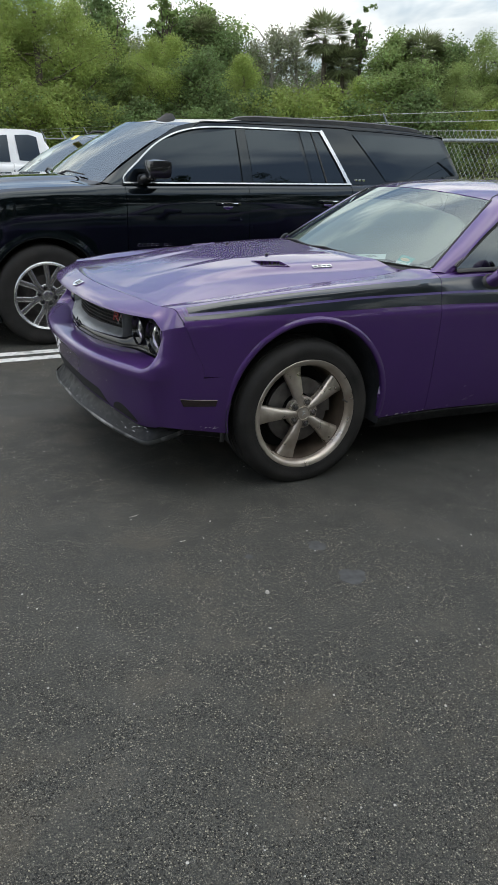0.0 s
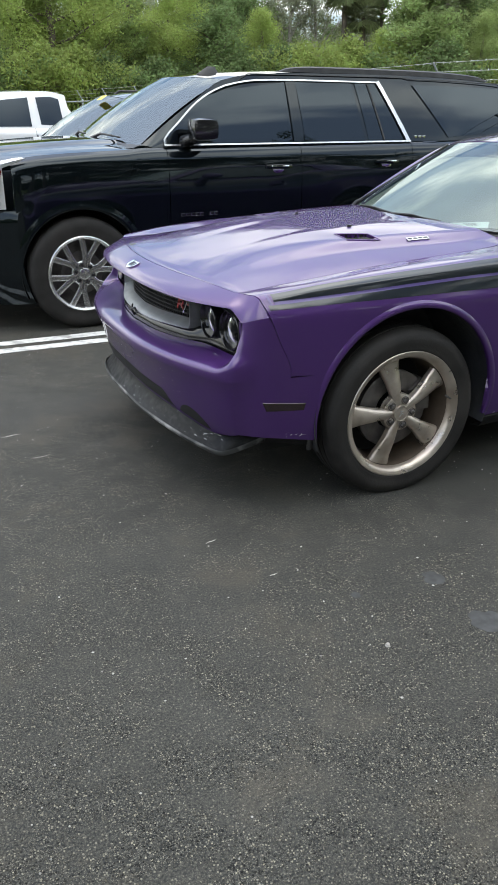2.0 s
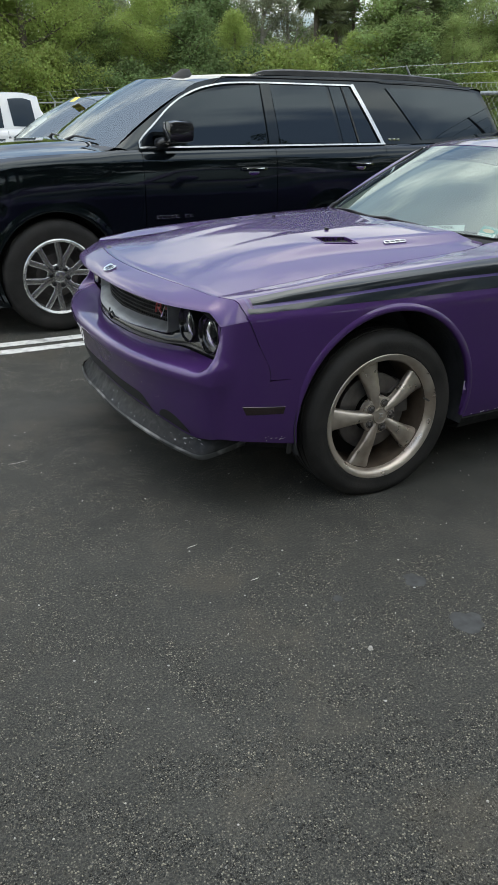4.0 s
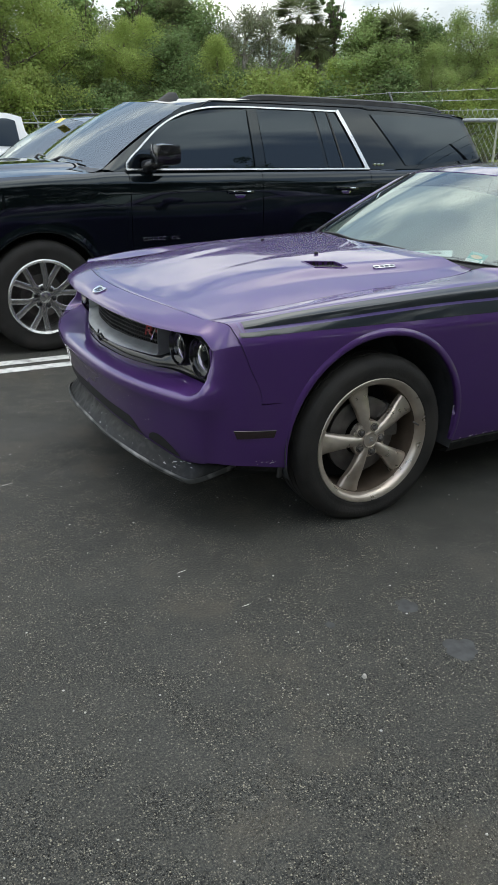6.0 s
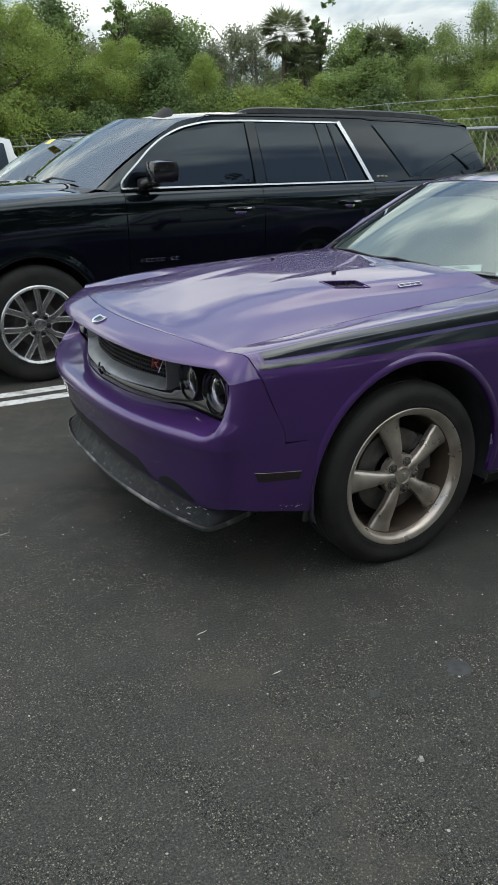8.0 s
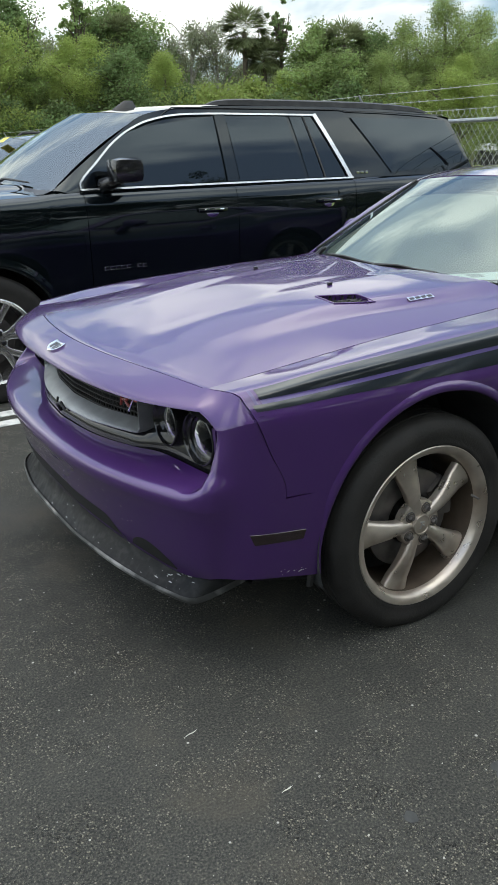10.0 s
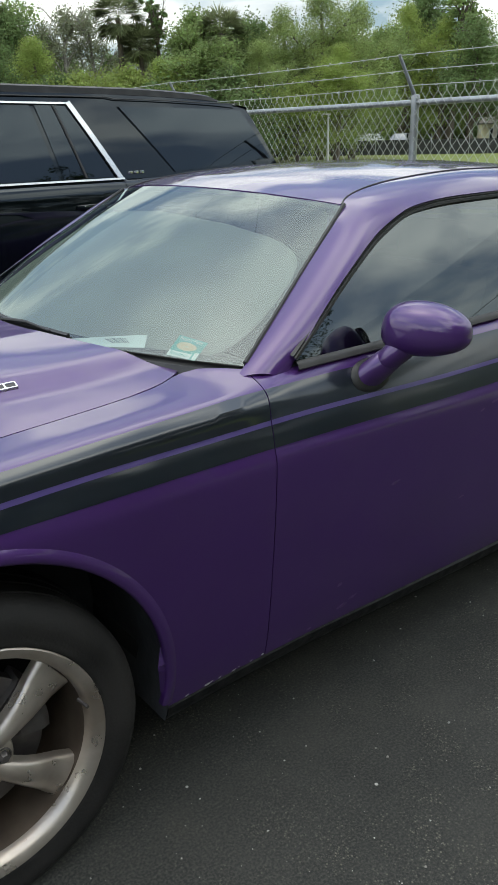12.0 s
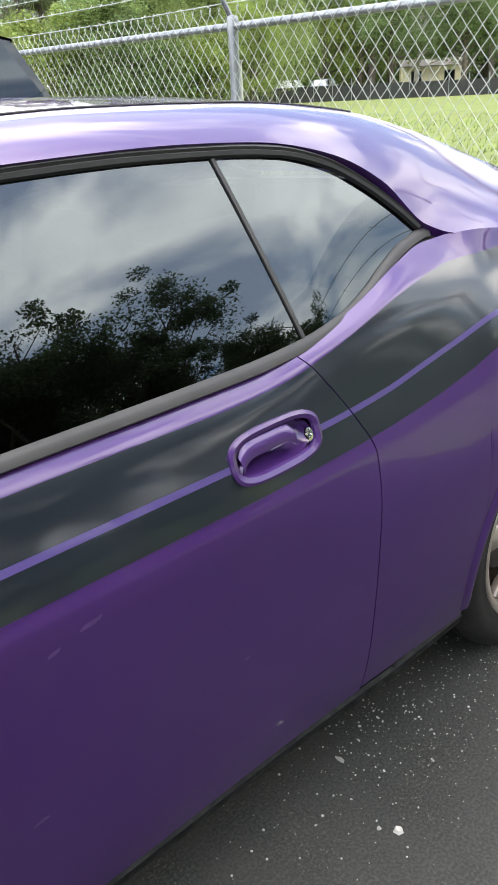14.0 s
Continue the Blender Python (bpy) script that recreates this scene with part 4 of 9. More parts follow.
def hood_z(x, y):
    e, a = hood_edge(x), abs(y) / hood_half(x)
    z = e + (hood_mid(x) - e) * (1 - a**3)
    ye = 0.50 + 0.07 * smooth(-0.2, 0.5, x)
    rise = 0.024 * smooth(-0.62, -0.02, x)
    z += rise * (1 - smooth(ye - 0.05, ye + 0.07, abs(y)))
    dip = 0.006 * smooth(-0.7, -0.3, x) * (1 - smooth(0.16, 0.26, abs(y)))
    return z - dip * 0.5


def scoop_uv(p):
    """A scoop's own axes: along the opening from 0 to 1, and across it."""
    u = (p.x + 0.045) / 0.128
    c = 0.42 + 0.06 * u
    return u, (abs(p.y) - c) / 0.056


def in_scoop(p):
    u, v = scoop_uv(p)
    return 0.0 < u < 1.0 and abs(v) < 1.0 - 0.25 * u


bm = bmesh.new()
rows = []
for u in lin(0, 1, 130):
    row = []
    for v in lin(-1, 1, 131):
        x0, x1 = hood_front(v * 0.76).x, 0.500 + 0.20 * v * v
        x = x0 + (x1 - x0) * u
        y = v * hood_half(x)
        z = hood_z(x, y)
        z -= (1 - smooth(0, 0.03, u)) * (z - hood_front(y).z) if u < 0.03 else 0
        row.append(Vector((x, y, z)))
    rows.append(row)
grid(bm, rows)
face_out(bm, (0, 0, 0))
bmesh.ops.delete(bm, geom=[f for f in bm.faces if in_scoop(f.calc_center_median())], context="FACES")
bm.normal_update()
rim(bm, 0.02)
hood = part("hood", bm, PURPLE, coupe, "long purple hood with a raised middle")
for side in (-1, 1):
    scoop = new("hood_scoop")
    scoop.parent = hood
    tagged(scoop, "narrow hood scoop with a black mesh")
    ring_pts = []
    for u, v in [(0, -1), (0, 0), (0, 1), (0.25, 0.95), (0.5, 0.88), (0.75, 0.81), (1, 0.75), (1, 0), (1, -0.75), (0.75, -0.81), (0.5, -0.88), (0.25, -0.95)]:
        x = -0.045 + 0.128 * u + (0.012 if u == 1 and v > 0 else 0)
        ring_pts.append((x, side * (0.42 + 0.06 * u + 0.056 * v)))
    bm = bmesh.new()
    tube(bm, [(x, y, hood_z(x, y) + 0.001) for x, y in ring_pts + ring_pts[:1]], 0.003, 8, caps=False)
    part("rim", bm, PURPLE, scoop)
    bm = bmesh.new()
    cx, cy = 0.02, side * 0.45
    rows = [[Vector((cx + (x - cx) * k, cy + (y - cy) * k, hood_z(x, y) - d)) for x, y in ring_pts] for k, d in ((1.05, 0.001), (0.98, 0.03), (0.9, 0.055), (0.05, 0.06))]
    grid(bm, rows, closed=True)
    part("well", bm, DARK, scoop)
    bm = bmesh.new()
    for k in range(8):
        u = 0.1 + 0.11 * k
        tube(bm, [(-0.045 + 0.128 * u, side * (0.42 + 0.06 * u + 0.053 * v), hood_z(-0.045 + 0.128 * u, 0.44) - 0.014) for v in (-0.95, 0.95)], 0.0018, 5)
    for v in (-0.5, -0.1, 0.3):
        tube(bm, [(-0.045 + 0.128 * u, side * (0.42 + 0.06 * u + 0.056 * v), hood_z(-0.045 + 0.128 * u, 0.44) - 0.013) for u in (0.03, 0.97)], 0.002, 5)
    part("mesh", bm, PLASTIC, scoop)
    # washer nozzle
    bm = bmesh.new()
    z = hood_z(0.094, 0.262)
    add_box(bm, (0.086, side * 0.262 - 0.006, z - 0.002), (0.104, side * 0.262 + 0.006, z + 0.010), 0.003)
    part("washer_nozzle", bm, PLASTIC, hood, "small black washer nozzle")
    # raised emblem on the flank of the raised middle: plain blocks on a bright plate
    em = new("hood_emblem")
    em.parent = hood
    tagged(em, "slim hood emblem of chrome bars on black")

    def em_pt(a, b, o, side=side):
        x = 0.215 + 0.105 * a
        y = 0.568 + 0.010 * a - 0.019 * b
        return Vector((x, side * y, hood_z(x, y) + o))

    bm = bmesh.new()
    grid(bm, [[em_pt(a, b, 0.0035) for a in lin(0, 1, 12)] for b in (0.08, 0.92)])
    grid(bm, [[em_pt(a, b, o) for a, b in ((0, 0.08), (1, 0.08), (1, 0.92), (0, 0.92))] for o in (0.0, 0.0035)], closed=True)
    part("plate", bm, GLOSSBLACK, em)
    for a0, a1, b0, b1 in ((0.0, 1.0, 0.0, 0.14), (0.0, 1.0, 0.86, 1.0), (0.0, 0.03, 0.14, 0.86), (0.24, 0.28, 0.14, 0.86), (0.48, 0.52, 0.14, 0.86), (0.72, 0.76, 0.14, 0.86), (0.97, 1.0, 0.14, 0.86)):
        bm = bmesh.new()
        grid(bm, [[em_pt(a, b, 0.0065) for a in (a0, a1)] for b in (b0, b1)])
        grid(bm, [[em_pt(a, b, o) for a, b in ((a0, b0), (a1, b0), (a1, b1), (a0, b1))] for o in (0.0, 0.0065)], closed=True)
        part("bar", bm, CHROME, em)
# shield badge on the nose
bm = bmesh.new()
sh = [(0, -1), (0.55, -0.75), (0.95, -0.2), (1, 0.5), (0.9, 1), (0, 0.85), (-0.9, 1), (-1, 0.5), (-0.95, -0.2), (-0.55, -0.75)]


def nose_pt(a, b, o):
    k = (b + 1) / 2
    p = Vector((-0.905 + 0.052 * k, 0.046 * a + 0.012, 0.888 + 0.0225 * k))
    return p + Vector((-0.45, 0, 0.9)) * (o + 0.0035)


grid(bm, [[nose_pt(a * k, b * k, o) for a, b in sh] for k, o in ((1.0, -0.006), (1.0, 0.002), (0.88, 0.003), (0.8, 0.0015), (0.02, 0.002))], closed=True)
badge = part("nose_badge", bm, CHROME, coupe, "small chrome shield badge on the nose")
bm = bmesh.new()
for a, b, r in ((0.25, 0.35, 0.3), (-0.25, 0.35, 0.3), (0.3, -0.2, 0.25), (-0.3, -0.2, 0.25)):
    grid(bm, [[nose_pt(a + r * 0.6 * i, b + r * j, 0.0035) for i in (-1, 1)] for j in (-1, 1)])
part("badge_marks", bm, GLOSSBLACK, badge)

# cowl, windscreen, roof, rear window
ws_low = lambda v: Vector((0.525 + 0.275 * v * v, 0.80 * v, 1.050 - 0.020 * v * v))
ws_top = lambda v: Vector((1.19 + 0.12 * v * v, 0.614 * v, 1.398 - 0.038 * v * v))
bm = bmesh.new()
rows = []
for t in lin(0, 1, 20):
    row = []
    for v in lin(-1, 1, 41):
        p = ws_low(v).lerp(ws_top(v), t)
        p += Vector((-0.45, 0, 0.9)) * 0.022 * 4 * t * (1 - t) * (1 - v**4)
        row.append(p)
    rows.append(row)
grid(bm, rows)
face_out(bm, (1.6, 0, 0.8))
ws = part("windscreen", bm, WINDSCREEN, coupe, "raked windscreen mirroring the clouds")
ws.visible_shadow = False
# dark ceramic border of the windscreen
bm = bmesh.new()


def ws_pt(v, t, o=0.0):
    return ws_low(v).lerp(ws_top(v), t) + Vector((-0.45, 0, 0.9)) * (0.022 * 4 * t * (1 - t) * (1 - v**4) + o)


for a, b in ((-1.0, -0.982), (0.982, 1.0)):
    grid(bm, [[ws_pt(v, t, -0.004) for t in lin(0, 1, 20)] for v in (a, b)])
for a, b in ((0.0, 0.035), (0.97, 1.0)):
    grid(bm, [[ws_pt(v, t, -0.004) for v in lin(-1, 1, 40)] for t in (a, b)])
part("windscreen_border", bm, TRIM, ws, "black glass border")
for v in (-0.998, 0.998):
    bm = bmesh.new()
    tube(bm, [ws_pt(v, t, 0.004) for t in lin(0.01, 1, 20)], 0.006, 6)
    part("windscreen_bead", bm, TRIM, ws, "black rubber bead beside the pillar")
bm = bmesh.new()
rows = []
for dx, dz in ((-0.035, -0.035), (-0.02, -0.012), (0.0, -0.012), (0.02, 0.0)):
    rows.append([ws_low(v) + Vector((dx, 0, dz)) for v in lin(-1, 1, 41)])
grid(bm, rows)
part("cowl", bm, PLASTIC, coupe, "black cowl strip below the windscreen")
for yb, y1, ln in ((-0.02, -0.25, 1), (0.42, 0.05, 1)):
    bm = bmesh.new()
    def wp(y, lift, o):
        v = y / 0.80
        return ws_pt(v, lift, o)
    tube(bm, [wp(yb + 0.05, -0.05, 0.006), wp(yb, 0.0, 0.016), wp((yb + y1) / 2, 0.018, 0.016), wp(y1, 0.012, 0.010)], [0.009, 0.007, 0.005, 0.004], 8)
    wiper = part("wiper", bm, PLASTIC, coupe, "black wiper arm at rest")
    bm = bmesh.new()
    ribbon(bm, [wp(yb - 0.02 + (y1 - 0.05 - yb) * k, 0.012 + 0.006 * math.sin(k * 3), 0.006) for k in lin(0, 1, 10)], 0.005, (-0.4, 0, 0.9), 0.009)
    part("wiper_blade", bm, TRIM, wiper)
# a stub of the far wiper pivot standing up at the cowl
bm = bmesh.new()
tube(bm, [(0.575, 0.50, 1.03), (0.60, 0.475, 1.075), (0.615, 0.46, 1.085)], [0.014, 0.012, 0.006], 8)
part("wiper_pivot", bm, PLASTIC, coupe, "wiper pivot cap")

PAIRS = [
    ((0.868, 0.862, 0.998), (0.762, 0.812, 1.010)),
    ((0.942, 0.852, 1.066), (0.875, 0.775, 1.083)),
    ((1.005, 0.835, 1.118), (0.97, 0.739, 1.145)),
    ((1.165, 0.788, 1.222), (1.13, 0.684, 1.250)),
    ((1.335, 0.742, 1.310), (1.27, 0.634, 1.338)),
    ((1.49, 0.718, 1.356), (1.345, 0.585, 1.377)),
    ((1.68, 0.706, 1.370), (1.55, 0.55, 1.412)),
    ((1.95, 0.703, 1.374), (1.95, 0.535, 1.432)),
    ((2.20, 0.704, 1.364), (2.3, 0.535, 1.425)),
    ((2.38, 0.722, 1.330), (2.6, 0.54, 1.398)),
    ((2.50, 0.752, 1.270), (2.85, 0.555, 1.342)),
    ((2.585, 0.798, 1.180), (3.08, 0.575, 1.268)),
    ((2.66, 0.828, 1.153), (3.27, 0.60, 1.205)),
    ((2.9, 0.845, 1.136), (3.42, 0.63, 1.155)),
    ((3.2, 0.835, 1.123), (3.55, 0.68, 1.125)),
]
low_c, high_c = crv3([p[0] for p in PAIRS]), crv3([p[1] for p in PAIRS])


def flip(f, side):
    def g(t):
        p = f(t)
        return Vector((p.x, side * p.y, p.z))
    return g


for side in (-1, 1):
    bm = bmesh.new()
    rows = []
    for v in lin(0, 1, 18):
        row = []
        for t in lin(0, 1, 130):
            near = [low_c(min(1, max(0, t + k * min(0.011, t / 9, (1 - t) / 9)))) for k in range(-9, 10)]
            calm = sum(near, Vector((0, 0, 0))) / len(near)
            p = calm.lerp(high_c(t), v) + (low_c(t) - calm) * (1 - v) ** 5 + Vector((0, 0.62, 0.78)) * (0.020 * 4 * v * (1 - v))
            row.append(Vector((p.x, side * p.y, p.z)))
        rows.append(row)
    grid(bm, rows)
    face_out(bm, (1.8, 0, 1.0))
    rim(bm, 0.02)
    part("roof_side_frame", bm, PURPLE, coupe, "purple windscreen pillar, cant rail and rear pillar")
# roof
T_FRONT, T_BACK = 4.6 / 14, 9.2 / 14
bm = bmesh.new()
rows = []
mid_z = crv((1.19, 1.400), (1.4, 1.428), (1.7, 1.449), (2.0, 1.454), (2.3, 1.447), (2.6, 1.42), (2.8, 1.39))
for t in lin(0, 1, 60):
    e = high_c(T_FRONT + (T_BACK - T_FRONT) * t)
    cx = 1.19 + (2.78 - 1.19) * t
    row = []
    for v in lin(-1, 1, 41):
        w = abs(v) * 0.99
        row.append(Vector((cx + (e.x - cx) * w**2, e.y * v * 0.993, mid_z(cx) + (e.z - 0.001 - mid_z(cx)) * w**2.2)))
    rows.append(row)
grid(bm, rows)
face_out(bm, (1.9, 0, 1.0))
rim(bm, 0.02)
part("roof", bm, PURPLE, coupe, "purple roof panel reflecting pale sky")
for side in (-1, 1):
    bm = bmesh.new()
    ditch = [flip(high_c, side)(T_FRONT + (T_BACK - T_FRONT) * t) for t in lin(0, 1, 40)]
    tube(bm, [p + Vector((0, -side * 0.003, 0.0012)) for p in ditch], 0.0022, 6)
    part("roof_ditch_seal", bm, TRIM, coupe, "thin black seal along the roof seam")
# rear window
bm = bmesh.new()
rows = []
rear_z = crv((2.79, 1.388), (3.1, 1.285), (3.48, 1.150))
for t in lin(0, 1, 24):
    e = high_c(T_BACK + (13.2 / 14 - T_BACK) * t)
    cx = 2.79 + (3.47 - 2.79) * t
    rows.append([Vector((cx + (e.x - cx) * v * v, e.y * v * 0.985, rear_z(cx) + (e.z - rear_z(cx)) * v * v)) for v in lin(-1, 1, 31)])
grid(bm, rows)
face_out(bm, (2.5, 0, 0.8))
part("rear_window", bm, TINTED, coupe, "dark rear window").visible_shadow = False
# deck and tail
bm = bmesh.new()
rows = []
deck_x = [3.47, 3.5, 3.6, 3.75, 3.9, 3.99, 4.01]
deck_z = [1.135, 1.140, 1.136, 1.122, 1.108, 1.105, 1.06]
for x, z in zip(deck_x, deck_z):
    h = min(c_in(x) + 0.02, 0.80)
    rows.append([Vector((x, h * v, z - 0.03 * v * v)) for v in lin(-1, 1, 31)])
grid(bm, rows)
face_out(bm, (3.6, 0, 0.7))
rim(bm, 0.02)
part("deck_lid", bm, PURPLE, coupe, "purple boot lid with a small lip")
tail_plan = crv((0, 4.06), (0.5, 4.04), (0.72, 3.98), (0.83, 3.90), (0.90, 3.80), (0.945, 3.715))
bm = bmesh.new()
rows = []
for z, o in ((1.08, -0.06), (1.06, -0.03), (0.99, 0.0), (0.85, -0.01), (0.78, 0.0), (0.70, 0.03), (0.55, 0.035), (0.42, 0.01), (0.33, -0.06), (0.28, -0.12)):
    rows.append([Vector((tail_plan(abs(y)) + o * (1 - smooth(0.8, 0.94, abs(y))), y - math.copysign(max(0, abs(y) - 0.86) * 6 * max(0, z - 0.99), y), z)) for y in lin(-0.945, 0.945, 50)])
grid(bm, rows)
face_out(bm, (3.4, 0, 0.7))
rim(bm, 0.02)
part("rear_bumper", bm, PURPLE, coupe, "purple rear bumper and tail panel")
bm = bmesh.new()
rows = [[Vector((tail_plan(abs(y)) + 0.004 + o, y, z)) for y in lin(-0.76, 0.76, 40)] for z, o in ((0.99, 0.0), (0.98, 0.012), (0.88, 0.012), (0.87, 0.0))]
grid(bm, rows)
part("tail_light", bm, REDLENS, coupe, "full-width red tail light")
for side in (-1, 1):
    bm = bmesh.new()
    lathe(bm, [(0.045, -0.04), (0.047, 0.03), (0.042, 0.034), (0.038, 0.0), (0.002, -0.03)], 24, "x", (4.02, side * 0.55, 0.34))
    part("exhaust_tip", bm, CHROME, coupe, "chrome exhaust tip")
# floor pan
part("underbody", box((-0.58, -0.72, 0.20), (3.9, 0.72, 0.34), 0.03), DARK, coupe, "dark underside")
part("engine_bay_lining", box((-0.70, -0.54, 0.34), (0.40, 0.54, 0.88), 0.03), DARK, coupe, "dark engine bay lining")

# side windows: front glass, quarter glass, rubber, belt moulding
glass_edge = [(0.905, 1.034), (1.006, 1.0975), (1.17, 1.199), (1.343, 1.288), (1.486, 1.333), (1.676, 1.348), (1.9, 1.352), (2.1, 1.347), (2.244, 1.336), (2.36, 1.308), (2.45, 1.262), (2.52, 1.213), (2.572, 1.168)]
g_top = crv(*glass_edge)
g_bot = crv((0.9, 1.030), (1.6, 1.034), (2.0, 1.038), (2.15, 1.047), (2.265, 1.066), (2.345, 1.090), (2.43, 1.125), (2.50, 1.150), (2.572, 1.166))


def glass_y(x, z):
    return 0.861 - 0.44 * (z - 1.03) - 0.16 * (z - 1.03) ** 2 - 0.012 * smooth(2.2, 2.6, x)


SPLIT_TOP, SPLIT_BOT = 2.098, 2.158


def split_x(z):
    return SPLIT_BOT + (SPLIT_TOP - SPLIT_BOT) * (z - 1.045) / 0.30


for side in (-1, 1):
    for nm, a, b in (("side_window", 0.907, 2.118), ("quarter_window", 2.118, 2.570)):
        bm = bmesh.new()
        rows = []
        for t in lin(0, 1, 14):
            row = []
            for u in lin(0, 1, 60):
                x = a + (b - a) * u
                z = g_bot(x) + (g_top(x) - g_bot(x)) * t
                k = split_x(z) - 2.118
                x2 = x + k * (u if nm == "side_window" else 1 - u)
                z = g_bot(x2) + (g_top(x2) - g_bot(x2)) * t
                row.append(Vector((x2, side * glass_y(x2, z), z)))
            rows.append(row)
        grid(bm, rows)
        face_out(bm, (1.8, 0, 1.0))
        part(nm, bm, TINTED, coupe, "dark tinted side glass reflecting trees").visible_shadow = False
    # divider between the panes
    bm = bmesh.new()
    ribbon(bm, [(split_x(z), side * (glass_y(split_x(z), z) + 0.002), z) for z in lin(1.047, 1.346, 10)], 0.004, (0, side, 0.4), 0.004)
    part("window_divider", bm, TRIMGREY, coupe, "thin grey divider between panes")
    # rubber channel over the glass
    bm = bmesh.new()
    edge = [(x, g_top(x)) for x in lin(0.905, 2.572, 90)]
    pts = [Vector((x, side * (glass_y(x, z) + 0.004), z + 0.004)) for x, z in edge]
    rows = []
    for i, p in enumerate(pts):
        d = (pts[min(i + 1, 89)] - pts[max(i - 1, 0)]).normalized()
        n = Vector((0, side * 0.9, 0.42)).normalized()
        o = n.cross(d) * side
        if o.z < 0:
            o = -o
        rows.append([p - o * 0.004 - n * 0.004, p - o * 0.002 + n * 0.004, p + o * 0.005 + n * 0.006, p + o * 0.008 + n * 0.002, p + o * 0.012 + n * 0.005, p + o * 0.019 - n * 0.002])
    grid(bm, rows)
    part("window_rubber", bm, TRIM, coupe, "black rubber window channel", sharp=60)
    # belt moulding
    bm = bmesh.new()
    rows = []
    for dz, dy in ((-0.016, 0.012), (-0.012, 0.016), (-0.002, 0.012), (0.006, 0.004), (0.004, -0.004)):
        rows.append([Vector((x, side * (glass_y(x, g_bot(x)) + dy), g_bot(x) + dz)) for x in lin(0.905, 2.60, 90)])
    grid(bm, rows)
    part("belt_moulding", bm, TRIMGREY, coupe, "grey-black rubber belt moulding", sharp=60)
    # mirror
    mir = new("wing_mirror")
    mir.parent = coupe
    tagged(mir, "rounded purple wing mirror on a stalk")
    bm = bmesh.new()
    rows = []
    for i in range(25):
        a = math.pi * i / 24
        row = []
        for k in range(32):
            b = 2 * math.pi * k / 32
            l = math.cos(a)
            r = math.sin(a) ** 0.75
            cx, cz = math.cos(b), math.sin(b)
            px = 0.066 * r * (math.copysign(abs(cx) ** 0.85, cx)) * (1.12 if cx < 0 else 0.7)
            pz = (0.063 - 0.008 * l) * r * math.copysign(abs(cz) ** 0.8, cz) * (1.17 if cz > 0 else 0.84)
            row.append(Vector((px, -0.113 * l, pz * 1.08 - 0.010)))
        rows.append(row)
    grid(bm, rows, closed=True)
    turn = pose(1.222, side * 1.0, 1.088, 0, 0, side * -28)
    if side > 0:
        bmesh.ops.transform(bm, matrix=Matrix.Diagonal((1, -1, 1, 1)), verts=bm.verts)
    bmesh.ops.transform(bm, matrix=turn, verts=bm.verts)
    bmesh.ops.recalc_face_normals(bm, faces=bm.faces)
    part("mirror_housing", bm, PURPLE, mir)
    bm = bmesh.new()
    stalk_foot = Vector((1.128, 0, 0.962))
    stalk_head = Vector((1.185, side * 0.972, 1.052))
    stalk_rim = [Vector((stalk_foot.x + u, side * (COUPE.half(stalk_foot.x + u, stalk_foot.z + v) - 0.003), stalk_foot.z + v)) for u, v in oval(0.056, 0.032, 28, 2.1)]
    stalk_axis = (stalk_head - sum(stalk_rim, Vector()) / 28).normalized()
    stalk_across = stalk_axis.cross(Vector((1, 0, 0))).normalized()
    if stalk_across.z < 0:
        stalk_across = -stalk_across
    stalk_neck = [stalk_head + Vector((1, 0, 0)) * u + stalk_across * v for u, v in oval(0.040, 0.034, 28, 2.1)]
    stalk_centre = sum(stalk_rim, Vector()) / 28
    rows = []
    for t, k in ((0.0, 1.0), (0.15, 0.98), (0.35, 0.95), (0.55, 0.93), (0.57, 0.90), (0.59, 0.93), (0.8, 0.97), (1.0, 1.0)):
        mid_ = stalk_centre.lerp(stalk_head, t)
        rows.append([mid_ + (p.lerp(q, t) - mid_) * k for p, q in zip(stalk_rim, stalk_neck)])
    grid(bm, rows, closed=True)
    bmesh.ops.recalc_face_normals(bm, faces=bm.faces)
    face_out(bm, tuple(stalk_centre.lerp(stalk_head, 0.5)))
    part("mirror_stalk", bm, PURPLE, mir)
    # black oval ring, wider than the stalk, where it meets the door
    bm = bmesh.new()
    rows = []
    for t, k in ((0.0, 1.24), (0.05, 1.24), (0.10, 1.14), (0.12, 0.98)):
        mid_ = stalk_centre.lerp(stalk_head, t)
        rows.append([mid_ + (p - stalk_centre) * k for p in stalk_rim])
    grid(bm, rows, closed=True)
    face_out(bm, tuple(stalk_centre))
    part("mirror_foot_ring", bm, TRIM, mir, "black oval ring round the foot of the mirror")
    bm = bmesh.new()
    lathe(bm, [(0.05, 0), (0.045, 0.003), (0.001, 0.004)], 24, "x")
    for v in bm.verts:
        v.co.y *= 1.9
    bmesh.ops.transform(bm, matrix=turn @ pose(0.048, 0, 0), verts=bm.verts)
    part("mirror_glass", bm, CHROME, mir)

# cabin
part("dashboard", box((0.62, -0.66, 0.72), (1.02, 0.66, 0.965), 0.05), DASHTOP, coupe, "grey dashboard top")
bm = bmesh.new()
ring = [(1.16 + 0.045 * math.sin(t), -0.36 + 0.185 * math.cos(t), 0.90 + 0.18 * math.sin(t)) for t in lin(0, 2 * math.pi, 33)]
tube(bm, ring, 0.014, 8, caps=False)
tube(bm, [(1.15, -0.53, 0.89), (1.13, -0.36, 0.89), (1.15, -0.19, 0.89)], 0.012, 8)
tube(bm, [(0.98, -0.36, 0.83), (1.14, -0.36, 0.89)], 0.03, 8)
